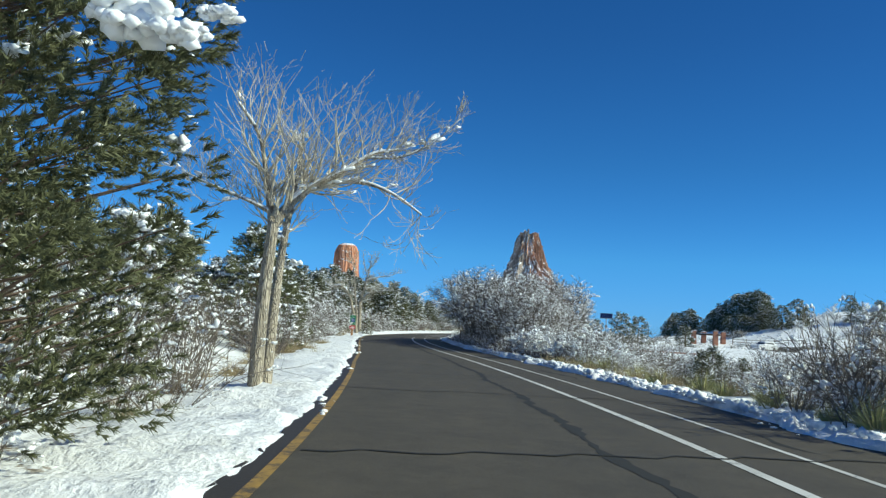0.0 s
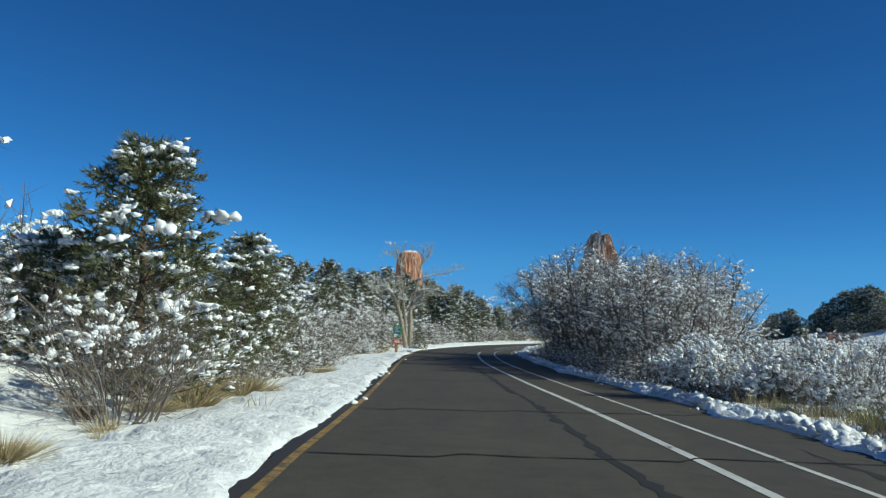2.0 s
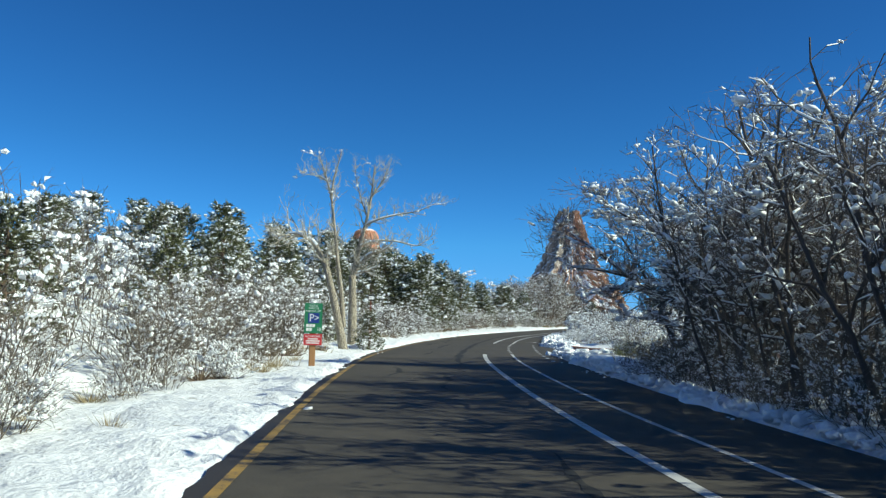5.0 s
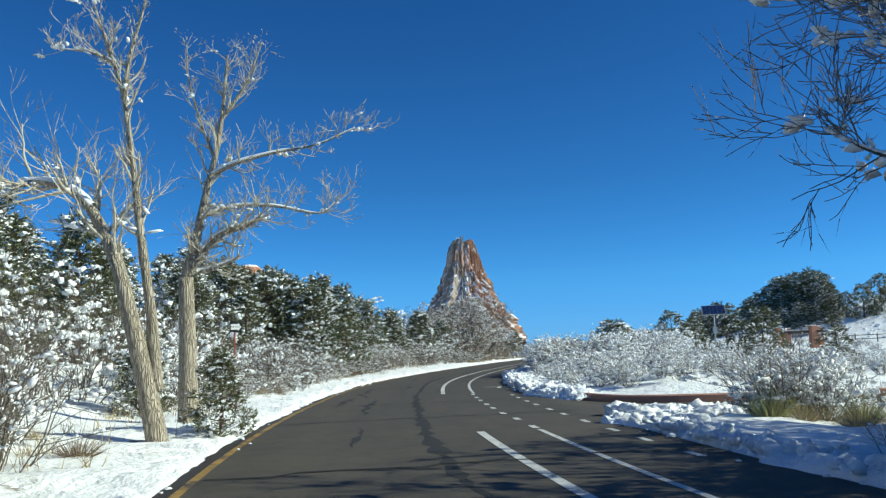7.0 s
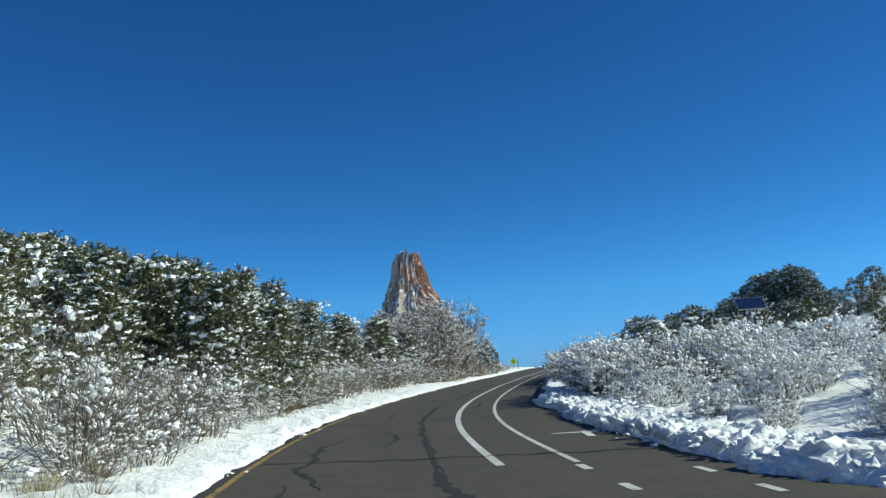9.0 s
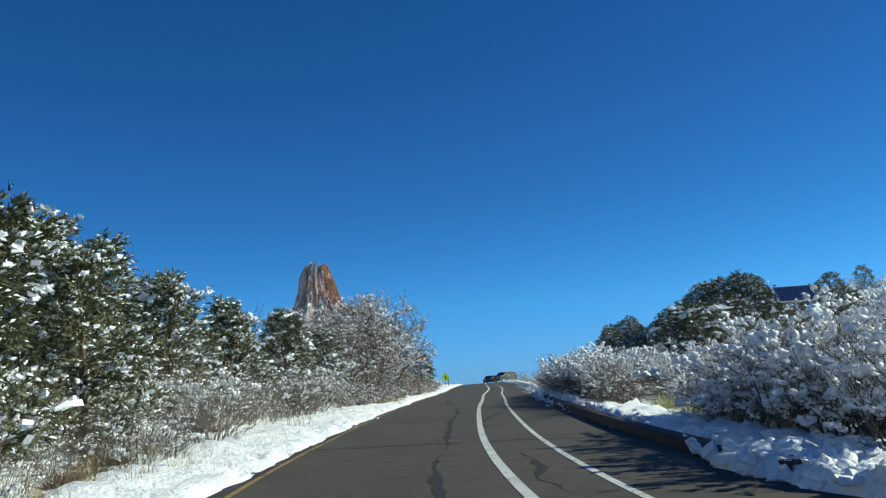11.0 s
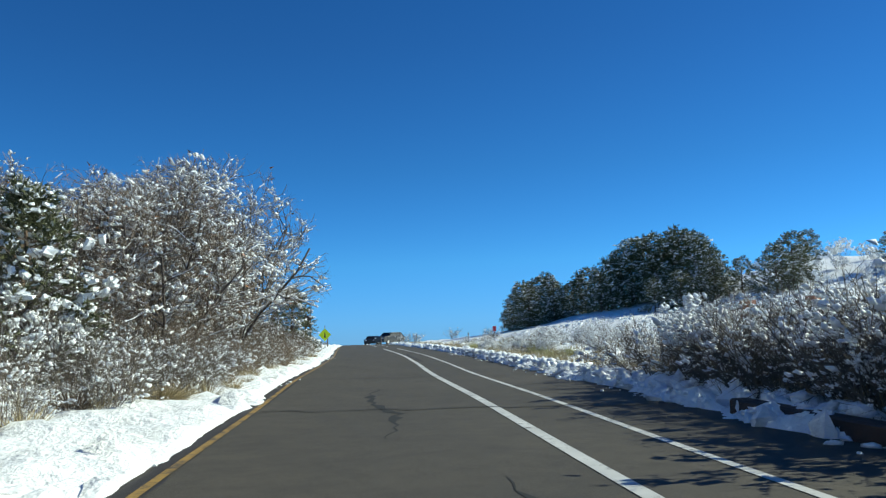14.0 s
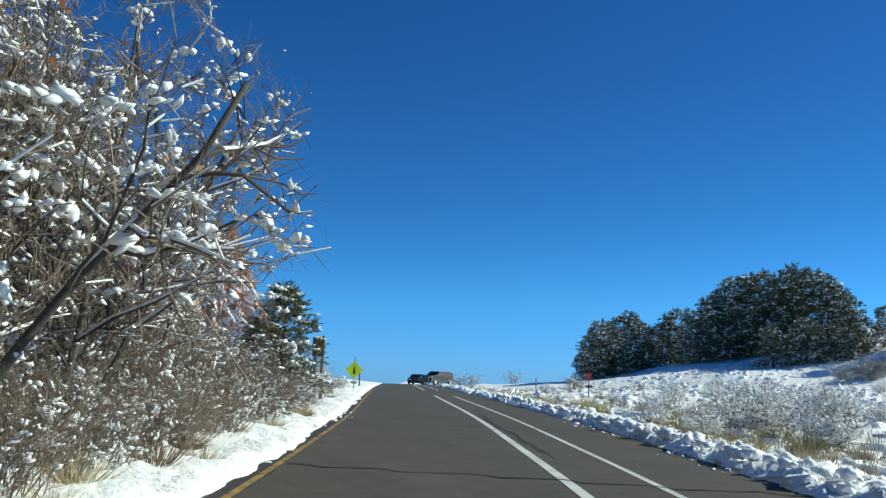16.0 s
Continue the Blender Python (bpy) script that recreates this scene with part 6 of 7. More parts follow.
for x, y, q in ((2.4, 70.6, 1.0), (3.2, 71.4, 1.2), (3.7, 70.2, 0.9)):
    yucca_spots.append((x, y, q, rng.uniform(0, 6.28), 0.02))
for y, d, q in ((29.6, 0.2, 0.9), (31.0, 0.1, 1.2), (32.0, 0.5, 1.1), (33.2, 0.1, 1.3), (34.0, 0.6, 1.0), (24.4, 0.2, 0.8), (41.0, 0.1, 0.8), (123.5, 0.2, 0.9)):
    bunch_spots.append((*at_road(y, -(verge(y) + d)), q, rng.uniform(0, 6.28), 0.02))
thing_copies(YUCCA, yucca_spots, "yucca clumps")
thing_copies(BUNCH, bunch_spots, "bunch grass mounds")
remove([YUCCA, BUNCH])
DEAD = [make_grass(410 + i, 300, 0.42, 0.34, "low dead brown bush at the foot of the thicket", "dead_bush", DEAD_BROWN, 0.006) for i in range(2)]
dead_spots = [[], []]
for i in range(46):
    yy = rng.uniform(9, 148)
    x, yy = at_road(yy, -(verge(yy) + rng.uniform(0.0, 0.9)))
    dead_spots[i % 2].append((x, yy, rng.uniform(0.5, 1.2), rng.uniform(0, 6.28), 0.03))
for p, s in zip(DEAD, dead_spots):
    thing_copies(p, s, "dead bushes on the verge")
remove(DEAD)


def weeds(count, seed):
    """Thin dry stalks standing out of the snow in loose drifts."""
    r = np.random.default_rng(seed)
    k = np.array([station(y) for y in r.uniform(8, 200, count * 4)])
    side = r.uniform(0, 1, len(k)) < np.where(STATION_Y[k] > 112, 0.985, np.where(STATION_Y[k] < 60, 0.99, 0.88))
    off = np.where(side, RIGHT_EDGE + 0.8 + 24 * r.uniform(0, 1, len(k)) ** 2.0, left_edge(STATION_Y[k]) - 1.1 - 2.2 * r.uniform(0, 1, len(k)))
    xy = PATH_LINE[k] + NORMAL[k] * off[:, None]
    keep = (wave(xy[:, 0], xy[:, 1], 0.7, 31) > -0.25) & ~(side & (STATION_Y[k] > 36) & (STATION_Y[k] < 112))
    xy = xy[keep][:count]
    z = land(xy[:, 0], xy[:, 1])
    j = np.repeat(np.arange(len(xy)), 14)
    n = len(j)
    base = np.stack([xy[j, 0] + r.normal(0, 0.10, n), xy[j, 1] + r.normal(0, 0.10, n), z[j] - 0.03], 1)
    tip = base + np.stack([r.normal(0, 0.09, n), r.normal(0, 0.09, n), r.uniform(0.12, 0.42, n)], 1)
    v, f = blades(base, tip, np.full(n, 0.007), r)
    tagged(piece("dry_weeds", v, f, GRASS_DRY), "thin dry weeds standing out of the snow", "grass", kind="stuff")


weeds(2300, 51)


def snow_block(x, y, size, seed):
    """A thrown-up block of ploughed snow."""
    r = np.random.default_rng(seed)
    bm = bmesh.new()
    bmesh.ops.create_icosphere(bm, subdivisions=3, radius=0.72)
    for vert in bm.verts:
        n = vert.co.normalized()
        k = 0.72 * (1 + 0.45 * noise.noise(n * 1.8 + Vector((seed * 1.7, 0, 0))) + 0.32 * noise.noise(n * 4.5 + Vector((0, seed * 1.3, 0))) + 0.18 * noise.noise(n * 9.0 + Vector((0, 0, seed * 0.9))))
        vert.co = Vector((n.x * k * size * 1.3, n.y * k * size, n.z * k * size * 0.62))
    ob = part("snow_block", bm, SNOW_BANK, None, smooth=True)
    tagged(ob, "lump of ploughed snow at the road edge", "snow", "ploughed snow lumps")
    ob.matrix_basis = pose(x, y, land_at(x, y) + 0.12 * size, 0, 0, float(r.uniform(0, 360)))


for i, (x, y, size) in enumerate([(0.95, 70.0, 0.34), (0.7, 68.6, 0.28), (1.5, 70.9, 0.42), (0.55, 71.4, 0.36), (1.2, 72.2, 0.40), (2.1, 72.7, 0.38), (3.0, 72.9, 0.36), (0.9, 66.2, 0.26), (4.0, 73.0, 0.34), (1.0, 64.4, 0.25),
                                  (5.1, 73.0, 0.36), (1.9, 71.9, 0.30), (6.3, 73.0, 0.34), (0.4, 72.6, 0.28)]):
    snow_block(x, y, size * 0.66, 500 + i)
for i in range(26):
    x, yy = at_road(rng.uniform(10, 58), 0.35 + 0.3 * rng.uniform())
    snow_block(x, yy, rng.uniform(0.10, 0.22), 530 + i)
for i in range(16):
    x, yy = at_road(rng.uniform(82, 97), 0.4 + 1.2 * rng.uniform())
    snow_block(x, yy, rng.uniform(0.14, 0.28), 570 + i)


def crumbs(seed):
    """Bits of snow thrown on to the margins of the asphalt."""
    r = np.random.default_rng(seed)
    n = 900
    k = np.array([station(y) for y in r.uniform(2, 150, n)])
    left = r.uniform(0, 1, n) < 0.35
    off = np.where(left, left_edge(STATION_Y[k]) + 0.02 + 0.35 * r.uniform(0, 1, n) ** 3, RIGHT_EDGE - np.where(STATION_Y[k] > 98, 0.14, 0.02) - 0.35 * r.uniform(0, 1, n) ** 3)
    keep = (wave(PATH_LINE[k][:, 0], STATION_Y[k], 1.3, 61) > 0.15) & ~(~left & (STATION_Y[k] > 72) & (STATION_Y[k] < 83))
    k, off = k[keep], off[keep]
    xy = PATH_LINE[k] + NORMAL[k] * off[:, None]
    s = 0.022 * np.exp(np.clip(r.normal(0, 0.6, len(k)), -1, 1.0))
    v, f = blobs(np.column_stack([xy, ROAD_Z[k] + 0.2 * s]), np.column_stack([r.normal(0, 1, (len(k), 2)), 0 * s]), np.stack([s * 1.6, s, s * 0.6], 1), r, 0.3, True)
    tagged(piece("snow_crumbs", v, f, SNOW_BANK, smooth=True), "small bits of snow on the asphalt margin", "snow", kind="stuff")


crumbs(71)


def chunks(seed):
    """Broken lumps on the ploughed ridge along the right-hand edge."""
    r = np.random.default_rng(seed)
    n = 3600
    yy = r.uniform(2, 165, n)
    yy = yy[(yy < 72) | (yy > 82)]
    k = np.array([station(y) for y in yy])
    off = np.where(yy > 98, 0.16, 0.04) + 0.75 * r.uniform(0, 1, len(k)) ** 1.4
    xy = PATH_LINE[k] + NORMAL[k] * (RIGHT_EDGE + off)[:, None]
    s = 0.05 * np.exp(np.clip(r.normal(0, 0.5, len(k)), -0.9, 0.75))
    z = ROAD_Z[k] + np.where(yy < 73, 0.11, 0.18) + 0.02 * r.normal(0, 1, len(k)) - 0.05 * (off > 0.5)
    nose = np.column_stack([r.uniform(0.4, 5.0, 420), np.zeros(420)])
    nose[:, 1] = 73.1 - 0.9 * r.uniform(0, 1, 420) ** 1.5 - 1.6 * (nose[:, 0] < 1.2) * r.uniform(0, 1, 420)
    xy, k = np.vstack([xy, nose]), np.append(k, np.zeros(420, int))
    z = np.append(z, land(nose[:, 0], nose[:, 1]) + 0.03)
    s = np.append(s, 0.06 * np.exp(np.clip(r.normal(0, 0.5, 420), -0.9, 0.75)))
    v, f = blobs(np.column_stack([xy, z]), np.column_stack([r.normal(0, 1, (len(k), 2)), 0 * s]), np.stack([s * 1.3, s, s * 0.8], 1), r, 0.35, True)
    tagged(piece("snow_chunks", v, f, SNOW_BANK, smooth=True), "broken chunks of ploughed snow along the ridge", "snow", kind="stuff")


chunks(72)


def rubble(seed, count):
    """Broken slabs of ploughed snow lying on the banks and the kerb's nose."""
    r = np.random.default_rng(seed)
    for ob, share, size in ((BROAD, 0.45, 0.042), (NOSE, 0.18, 0.045), (RIDGE_A, 0.36, 0.045), (RIDGE_B, 0.9, 0.05)):
        co = np.empty(len(ob.data.vertices) * 3)
        ob.data.vertices.foreach_get("co", co)
        co = co.reshape(-1, 3)
        faces = np.array([tuple(f.vertices) for f in ob.data.polygons])
        pick = faces[r.integers(0, len(faces), int(count * share))]
        w = r.dirichlet((1, 1, 1, 1), len(pick))
        c = (co[pick] * w[..., None]).sum(axis=1)
        s = size * np.exp(np.clip(r.normal(0, 0.5, len(c)), -0.8, 0.9))
        v, f = blobs(c, r.normal(0, 1, (len(c), 3)) * np.array([1, 1, 0.5]), np.stack([s * 1.5, s * 1.1, s * 0.7], 1), r, 0.4, True)
        tagged(piece("snow_rubble", v, f, SNOW_BANK), "broken slabs of snow on the ploughed bank", "snow", kind="stuff")


rubble(74, 2600)


def tussocks(seed):
    """Snow-covered tufts that make the open slope rough."""
    r = np.random.default_rng(seed)
    n = 5200
    k = np.array([station(y) for y in r.uniform(112, 200, n)])
    xy = PATH_LINE[k] + NORMAL[k] * (RIGHT_EDGE + 1.6 + 46 * r.uniform(0, 1, n) ** 1.3)[:, None]
    s = 0.12 * np.exp(np.clip(r.normal(0, 0.5, n), -0.9, 0.8))
    z = land(xy[:, 0], xy[:, 1])
    v, f = blobs(np.column_stack([xy, z - 0.1 * s]), np.column_stack([r.normal(0, 1, (n, 2)), 0 * s]), np.stack([s * 1.5, s * 1.1, s * 0.65], 1), r, 0.3)
    tagged(piece("snow_tussocks", v, f, SNOW_BANK, smooth=True), "snow-covered tufts on the open slope", "snow", kind="stuff")


tussocks(73)


# ---- rocks ----
def rock(name, x, y, base, top, profile, squash, seed, mat, label, fins=0.16, lean=0.0, crown=0.05, ledge=0.55):
    """A sandstone tower. profile: (share of height, half width)."""
    nt_, nh = 260, 110
    q = np.random.default_rng(seed)
    th = np.linspace(0, 2 * np.pi, nt_, endpoint=False)
    hs = np.linspace(0, 1, nh) ** 0.9
    T, Hh = np.meshgrid(th, hs)
    w = np.interp(Hh, [p[0] for p in profile], [p[1] for p in profile])
    rel = np.zeros_like(T)
    for n, amp in ((5, 0.4), (9, 0.6), (15, 0.65), (24, 0.55), (37, 0.45), (58, 0.3)):
        ph, dr = q.uniform(0, 6.28), q.uniform(-1.2, 1.2)
        rel += amp * (1 - 2 * np.abs(np.sin(n * T / 2 + ph + dr * Hh + 0.5 * np.sin(7 * Hh + ph) + 0.35 * np.sin(23 * Hh + 2 * ph))) ** 0.7)
    for n, m, amp in ((8, 23, 0.2), (21, 41, 0.2), (13, 67, 0.18), (34, 90, 0.15)):
        rel += amp * np.sin(n * T + q.uniform(0, 6.28)) * np.sin(m * Hh + q.uniform(0, 6.28))
    for n, step in ((3, 9.0), (7, 17.0)):            # ledges
        g = Hh * step + 0.8 * np.sin(n * T + q.uniform(0, 6.28)) + 0.4 * np.sin(2.7 * n * T)
        rel += ledge * (1 - (g - np.floor(g)))
    rr = w * (1 + fins * rel)
    H2 = base + (top - base) * Hh
    cap = smooth01(Hh, 0.86, 1.0)
    teeth = np.sign(np.sin(5 * T + seed)) * 0.5 + np.sign(np.sin(11 * T + 2.0)) * 0.35 + 0.4 * np.sin(2 * T + seed)
    H2 = H2 + cap * (top - base) * crown * (teeth - 0.6)
    X = x + rr * np.cos(T) + lean * (Hh - 0.3) * (top - base)
    Y = y + rr * np.sin(T) * squash
    v = np.stack([X, Y, H2], -1).reshape(-1, 3)
    v = np.vstack([v, [(x + lean * 0.7 * (top - base), y, top * 0.985)]])
    i = np.arange(nt_ * nh).reshape(nh, nt_)
    a, b = i, np.roll(i, -1, axis=1)
    f = np.stack([a[:-1], b[:-1], b[1:], a[1:]], -1).reshape(-1, 4).tolist()
    f += [(int(a[-1, j]), int(b[-1, j]), nt_ * nh) for j in range(nt_)]
    return tagged(new(name, mesh_of(name, v, f, mat)), label, "rock")


rock("rock_spire", 40.5, 416, -14, 52.0, [(0, 30), (0.30, 25), (0.45, 20), (0.62, 13.2), (0.78, 8.6), (0.93, 6.0), (1.0, 4.6)], 0.7, 5, ROCK, "tall pale and orange sandstone spire streaked with snow", 0.13, -0.015, 0.035)
rock("rock_fin", -37.8, 316, -10, 31.5, [(0, 9), (0.5, 6.0), (0.8, 4.8), (0.93, 4.4), (0.98, 3.4), (1.0, 2.0)], 0.8, 9, ROCK_RED, "blunt orange sandstone fin above the trees", 0.03, 0.0, 0.0)


# ---- signs, posts, gate ----
def text_on(body, size, at, mat, parent, name="lettering"):
    cu = bpy.data.curves.new(name, "FONT")
    cu.body, cu.size, cu.align_x, cu.align_y, cu.extrude = body, size, "CENTER", "CENTER", 0.001
    tmp = bpy.data.objects.new(name, cu)
    scene.collection.objects.link(tmp)
    me = bpy.data.meshes.new_from_object(tmp.evaluated_get(bpy.context.evaluated_depsgraph_get()))
    bpy.data.objects.remove(tmp)
    me.materials.clear()
    me.materials.append(mat)
    me.transform(Matrix.Translation(at) @ pose(0, 0, 0, 90, 0, 0))
    ob = new(name, me)
    ob.parent = parent
    return ob


def parking_sign():
    ob = empty("parking_sign", "green parking lot sign above a red one on a wooden post", "sign")
    part("post", box(0.17, 0.12, 1.98, (0.0, 0.08, -0.50), 0.025), POST_WOOD, ob)
    g = part("green_panel", box(0.49, 0.014, 0.74, (0, 0, 0.98), 0.004), SIGN_GREEN, ob, "green panel with white and blue print")
    for s, z, size in (("SOUTH", 1.655, 0.068), ("GARDEN", 1.588, 0.068), ("PARKING LOT", 1.522, 0.066)):
        text_on(s, size, (0, -0.009, z), SIGN_WHITE, g)
    b = part("blue_panel", box(0.31, 0.006, 0.25, (0.01, -0.010, 1.225), 0.002), SIGN_BLUE, g)
    text_on("P", 0.27, (-0.05, -0.015, 1.345), SIGN_WHITE, b)
    text_on(">", 0.23, (0.09, -0.015, 1.345), SIGN_WHITE, b)
    text_on("10", 0.12, (0.16, -0.009, 1.07), SIGN_WHITE, g)
    for i in range(5):
        part("pictogram", box(0.075, 0.004, 0.075, (-0.155 + 0.085 * (i % 3), -0.009, 1.125 - 0.095 * (i // 3)), 0.002), SIGN_WHITE, g)
    rd = part("red_panel", box(0.50, 0.014, 0.27, (0, 0, 0.68), 0.004), SIGN_RED, ob, "red panel with white print")
    text_on("NO PARKING", 0.068, (0, -0.009, 0.895), SIGN_WHITE, rd)
    for i, w in enumerate((0.28, 0.38, 0.36)):
        part("print_bar", box(w, 0.003, 0.026, (0, -0.009, 0.82 - 0.05 * i)), SIGN_WHITE, rd)
    v, f = blobs([(0, 0.04, 1.74)], [(1, 0, 0)], [(0.10, 0.07, 0.05)], np.random.default_rng(1))
    piece("snow_cap", v, f, SNOW_LOAD, ob, "small cap of snow", smooth=True)
    ob.matrix_basis = pose(-6.60, 61.7, land_at(-6.6, 61.7) - 0.14, 0, 0, 14) @ Matrix.Diagonal((0.86, 1.0, 0.96, 1.0))


parking_sign()


def arrow_sign():
    ob = empty("one_way_sign", "white arrow plate on a slim red-brown post", "sign")
    part("post", box(0.05, 0.05, 2.35, (0, 0.03, -0.1), 0.004), POLE_RED, ob)
    p = part("plate", box(0.34, 0.008, 0.28, (0.03, 0, 2.01), 0.003), SIGN_BLACK, ob, "black plate")
    bm = bmesh.new()
    pts = [(-0.12, 2.08), (0.09, 2.08), (0.09, 2.04), (0.185, 2.15), (0.09, 2.26), (0.09, 2.22), (-0.12, 2.22)]
    a, b = [bm.verts.new((x, -0.007, z)) for x, z in pts], [bm.verts.new((x, -0.004, z)) for x, z in pts]
    bm.faces.new(a)
    bm.faces.new(b[::-1])
    for i in range(7):
        bm.faces.new((a[i], b[i], b[(i + 1) % 7], a[(i + 1) % 7]))
    part("arrow", bm, SIGN_WHITE, p, "white arrow")
    text_on("ONE WAY", 0.062, (0.0, -0.009, 2.15), SIGN_BLACK, p)
    ob.matrix_basis = pose(-7.15, 77.8, land_at(-7.15, 77.8) - 0.05, 0, 0, 20) @ Matrix.Diagonal((0.82, 1.0, 0.92, 1.0))


arrow_sign()


def crossing_sign():
    ob = empty("crossing_sign", "fluorescent yellow-green diamond crossing sign on steel post", "sign")
    part("post", box(0.05, 0.04, 1.92, (0, 0.03, -0.2), 0.004), STEEL, ob)
    bm = box(0.64, 0.008, 0.64, (0, 0, -0.32), 0.003)
    bm.transform(Matrix.Translation((0, 0, 1.06)) @ pose(0, 0, 0, 0, 45, 0))
    p = part("plate", bm, SIGN_LIME, ob, "fluorescent yellow-green face")
    part("symbol", box(0.12, 0.004, 0.36, (0.0, -0.008, 0.86), 0.0, 0.5), SIGN_BLACK, p, "plain black symbol")
    bm = box(0.30, 0.006, 0.14, (0, 0, 0.36), 0.003)
    part("lower_plate", bm, STEEL, ob, "grey plate seen edge-on")
    ob.matrix_basis = pose(20.2, 170.6, 1.58, 0, 0, -18)


crossing_sign()


def gateway():
    ob = empty("gateway", "red stucco trailhead gateway with a dark beam", "gateway")
    for i, (x, y, h) in enumerate([(0, 0, 3.45), (2.8, 3.15, 3.4), (3.1, -2.75, 3.55), (5.55, 0.4, 3.5)]):
        p = part("pillar", box(0.86, 0.86, h, (x, y, -0.4), 0.05, 0.86), ADOBE, ob)
        part("cap", box(0.80, 0.80, 0.07, (x, y, h - 0.4), 0.03), SNOW_LOAD, p, "thin cap of snow")
        if i == 0:
            part("plaque", box(0.45, 0.02, 0.28, (x, y - 0.41, 1.35)), SIGN_WHITE, p, "pale plaque")
    for x, y in ((1.55, -1.375), (4.18, 1.78)):
        bm = box(6.0, 0.24, 0.26, (0, 0, 0), 0.02)
        bm.transform(Matrix.Translation((x, y, 2.38)) @ pose(0, 0, 0, 0, 0, -41.6))
        beam = part("beam", bm, BEAM_WOOD, ob, "dark timber beam")
        bm = box(5.9, 0.22, 0.06, (0, 0, 0), 0.02)
        bm.transform(Matrix.Translation((x, y, 2.645)) @ pose(0, 0, 0, 0, 0, -41.6))
        part("snow", bm, SNOW_LOAD, beam, "strip of snow")
    ob.matrix_basis = pose(46.2, 156.35, 1.0)


gateway()


def rail_fence(x0, y0, x1, y1, spans, label):
    ob = empty("rail_fence", label, "fence")
    last = None
    for i in range(spans + 1):
        t = i / spans
        x, y = x0 + (x1 - x0) * t, y0 + (y1 - y0) * t
        z = land_at(x, y)
        part("post", rod(0.07, 1.25, (x, y, z - 0.15), 8, 0.9), FENCE_WOOD, ob)
        if last:
            segs = [(*last[:2], last[2] + h, x, y, z + h, 0.05, 0.045) for h in (0.45, 0.90)]
            for s in segs:
                v, f = tubes([s], 6)
                piece("rail", v, f, FENCE_WOOD, ob)
        last = (x, y, z)


rail_fence(38.6, 154.4, 45.0, 156.0, 3, "weathered two-rail timber fence beside the gateway")
rail_fence(53.4, 156.4, 68.0, 148.0, 7, "weathered two-rail timber fence beside the gateway")


def solar_mast():
    ob = empty("solar_panel", "blue solar panel on a grey steel mast", "solar panel")
    part("mast", rod(0.06, 3.9, (0, 0, -0.2), 10), STEEL, ob)
    bm = box(1.75, 0.05, 1.0, (0, 0, -0.5), 0.006)
    bm.transform(Matrix.Translation((0, -0.05, 4.0)) @ pose(0, 0, 0, -42, 0, 0))
    p = part("frame", bm, STEEL, ob, "aluminium panel frame")
    for i in range(6):
        for j in range(4):
            bm = box(0.27, 0.012, 0.22, (-0.70 + 0.28 * i, -0.03, -0.46 + 0.235 * j))
            bm.transform(Matrix.Translation((0, -0.05, 4.0)) @ pose(0, 0, 0, -42, 0, 0))
            part("cell", bm, SOLAR, p)
    part("control_box", box(0.35, 0.22, 0.5, (0, -0.16, 2.2), 0.01), STEEL, ob, "grey control box")
    ob.matrix_basis = pose(23.2, 121.0, 0.75, 0, 0, -14)


solar_mast()

tagged(part("notice_board", box(0.40, 0.06, 0.60, (0, 0, 0), 0.01), SIGN_BROWN, None), "dark brown board seen from behind, on posts", "sign")
board = bpy.data.objects["notice_board"]
board.matrix_basis = pose(14.58, 154.6, 2.88, 0, 0, -38)
for dx in (-0.12, 0.12):
    part("post", box(0.08, 0.08, 2.35, (dx, 0.07, -1.7), 0.006), FENCE_WOOD, board)


def small_post(x, y, h, label="short weathered wooden post"):
    ob = part("marker_post", rod(0.055, h + 0.1, (0, 0, -0.1), 8, 0.92), FENCE_WOOD, None)
    tagged(ob, label, "post", "roadside posts")
    ob.matrix_basis = pose(x, y, land_at(x, y))


for x, y in ((22.6, 178), (39.5, 200), (44, 196), (36, 202)):
    small_post(x, y, 1.1)


def trail_marker():
    ob = empty("trail_marker", "small red and white marker sign on a thin post", "sign")
    part("post", box(0.05, 0.05, 1.0, (0, 0.03, -0.1), 0.003), FENCE_WOOD, ob)
    part("plate", box(0.26, 0.012, 0.36, (0, 0, 0.95), 0.003), SIGN_RED, ob, "red plate")
    part("lower_plate", box(0.34, 0.012, 0.12, (0, 0, 0.55), 0.003), SIGN_BLACK, ob, "dark lower plate")
    x, y = 32.4, 167.8
    ob.matrix_basis = pose(x, y, land_at(x, y), 0, 0, -20)


trail_marker()


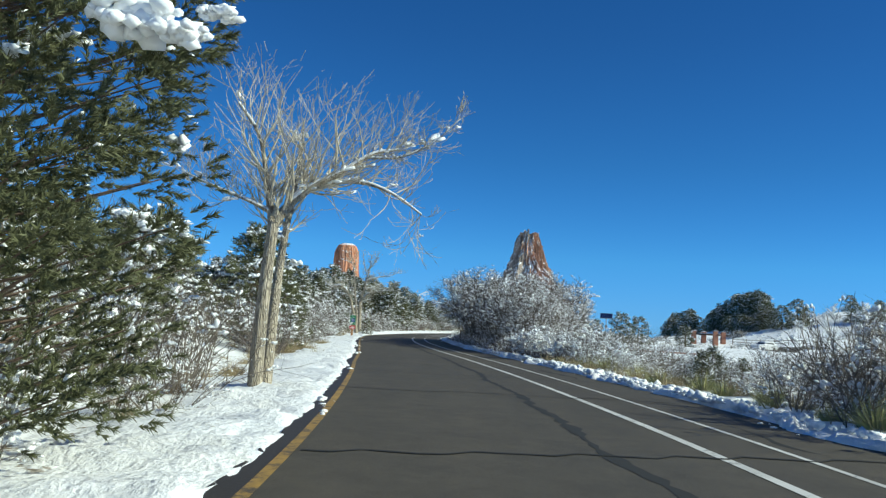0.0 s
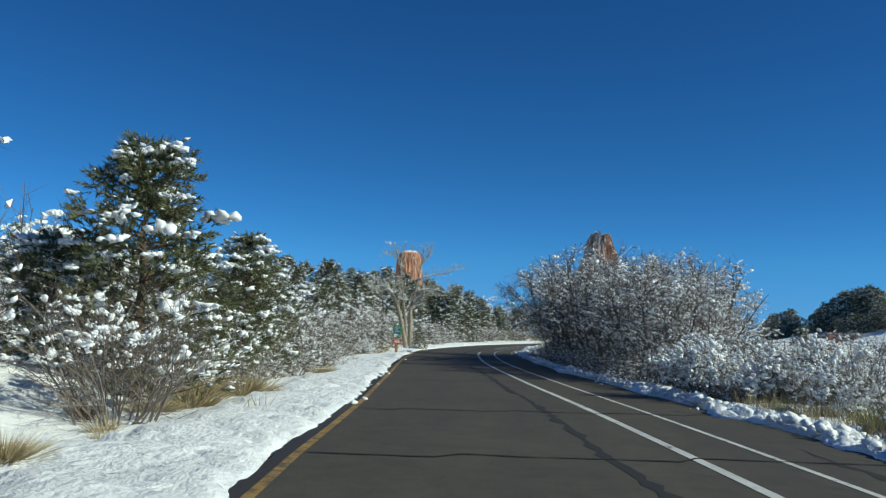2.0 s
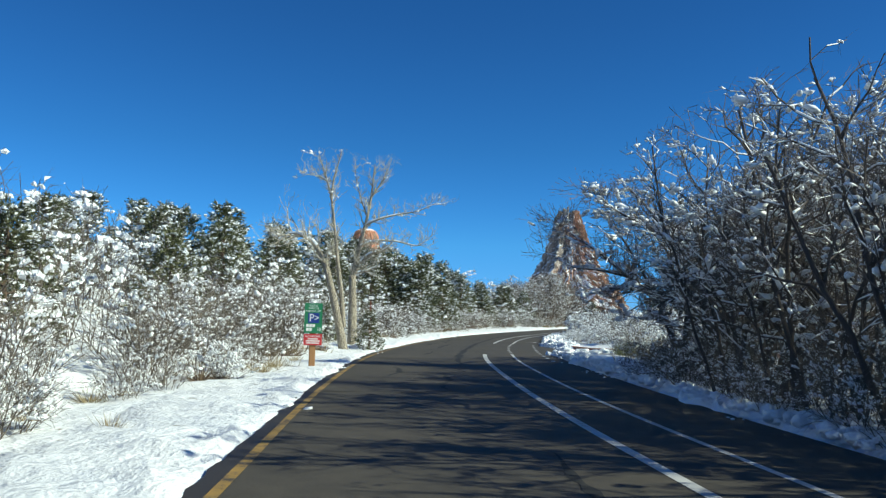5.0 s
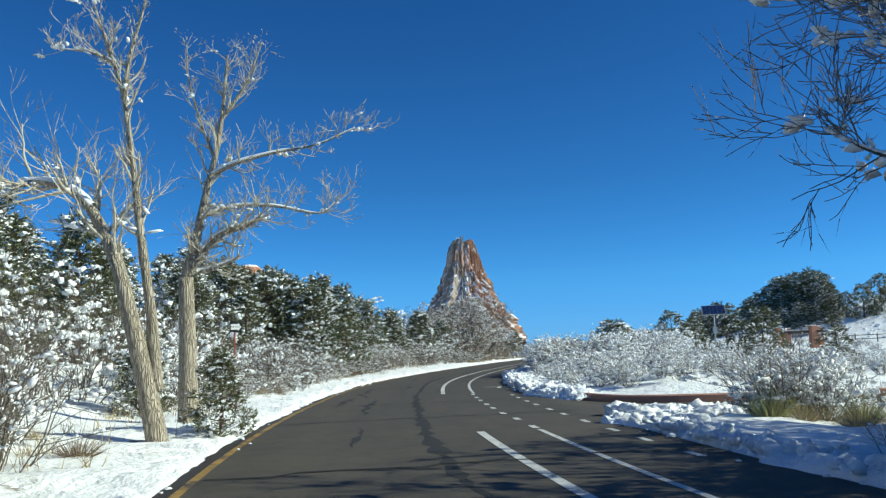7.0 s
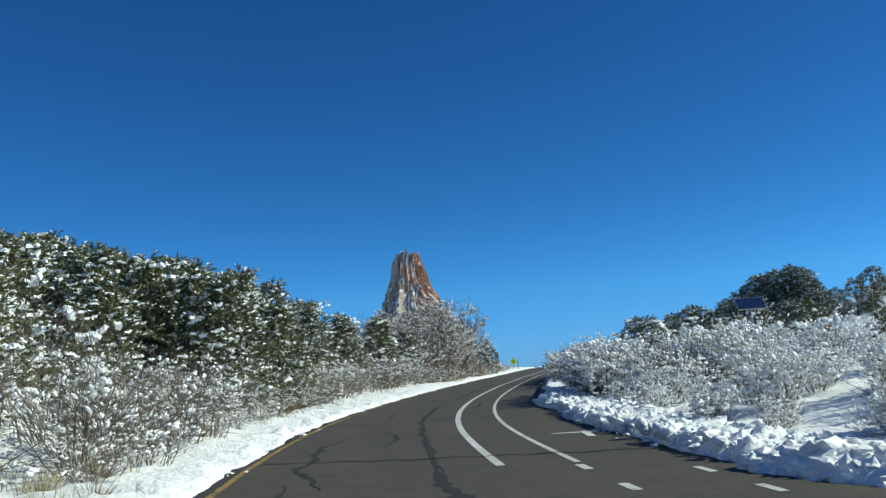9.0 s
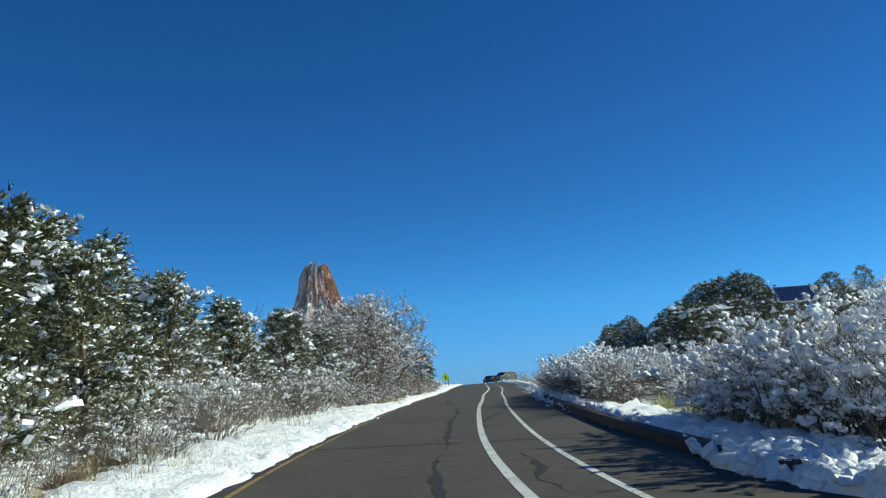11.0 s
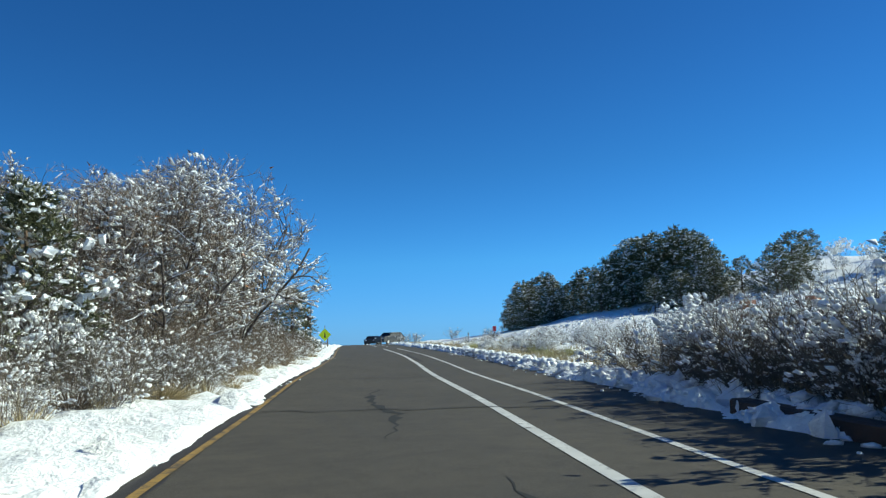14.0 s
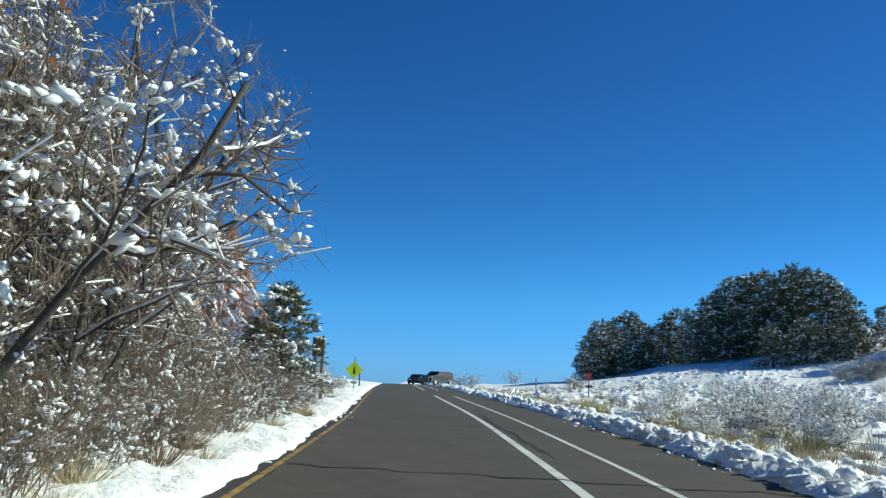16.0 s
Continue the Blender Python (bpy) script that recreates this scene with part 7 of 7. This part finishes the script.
# ---- cars ----
def car(paint, length, width, height, label, tall=True):
    ob = empty("car", label, "car")
    prof = [(-0.5, 0.30), (-0.5, 0.62), (-0.46, 0.66), (-0.22, 0.70), (-0.10, 0.98), (0.34, 1.0), (0.46, 0.70 if not tall else 0.74), (0.5, 0.62), (0.5, 0.30)]
    bm = bmesh.new()
    loops = []
    for side in (-1, 1):
        loop = []
        for px, pz in prof:
            w = width / 2 * (0.84 if pz > 0.9 else 1.0)
            loop.append(bm.verts.new((px * length, side * w, (pz * height - 0.05) if pz > 0.35 else 0.28)))
        loops.append(loop)
    n = len(prof)
    bm.faces.new(loops[0])
    bm.faces.new(loops[1][::-1])
    for i in range(n):
        bm.faces.new((loops[0][i], loops[1][i], loops[1][(i + 1) % n], loops[0][(i + 1) % n]))
    bmesh.ops.recalc_face_normals(bm, faces=bm.faces[:])
    bmesh.ops.bevel(bm, geom=bm.edges[:], offset=0.06, segments=2, affect="EDGES")
    body = part("body", bm, paint, ob)
    for side in (-1, 1):
        bm = box(length * 0.42, 0.02, height * 0.20, (length * 0.10, side * width * 0.462, height * 0.70), 0.004, 0.88)
        part("side_window", bm, CAR_GLASS, body)
        for wx in (-0.31, 0.31):
            bm = rod(0.34, 0.22, (0, 0, -0.11), 20)
            bm.transform(Matrix.Translation((wx * length, side * (width / 2 - 0.08), 0.34)) @ pose(0, 0, 0, 90, 0, 0))
            wh = part("wheel", bm, RUBBER, ob)
            bm = rod(0.21, 0.24, (0, 0, -0.12), 14)
            bm.transform(Matrix.Translation((wx * length, side * (width / 2 - 0.075), 0.34)) @ pose(0, 0, 0, 90, 0, 0))
            part("rim", bm, RIM, wh)
        part("headlight", box(0.06, 0.32, 0.14, (-0.495 * length, side * width * 0.34, height * 0.47), 0.01), LAMP_CLEAR, body)
        part("tail_light", box(0.05, 0.22, 0.24, (0.495 * length, side * width * 0.38, height * 0.46), 0.01), LAMP_RED, body)
    bm = box(0.03, width * 0.72, height * 0.22, (0, 0, -height * 0.11))
    bm.transform(Matrix.Translation((-0.162 * length, 0, height * 0.815)) @ pose(0, 0, 0, 0, 46, 0))
    part("windscreen", bm, CAR_GLASS, body)
    bm = box(0.03, width * 0.70, height * 0.18, (0, 0, -height * 0.09))
    bm.transform(Matrix.Translation((0.412 * length, 0, height * 0.845)) @ pose(0, 0, 0, 0, -38, 0))
    part("rear_window", bm, CAR_GLASS, body)
    return ob


c = car(CAR_DARK, 4.7, 1.9, 1.75, "dark parked sport utility car at the roadside")
k = station(226)
c.matrix_basis = pose(46.3, 226.6, float(ROAD_Z[k]) + 0.02, 0, 0, 30)
c = car(CAR_DARK, 4.5, 1.8, 1.45, "dark parked saloon car at the roadside", False)
c.matrix_basis = pose(44.8, 229.5, float(ROAD_Z[station(232)]) + 0.02, 0, 0, 60)
c = car(CAR_WHITE, 4.7, 1.9, 1.65, "white parked car in the snowy lot by the fence")
c.matrix_basis = pose(54.4, 143.8, land_at(54.4, 143.8), 0, 0, 30)
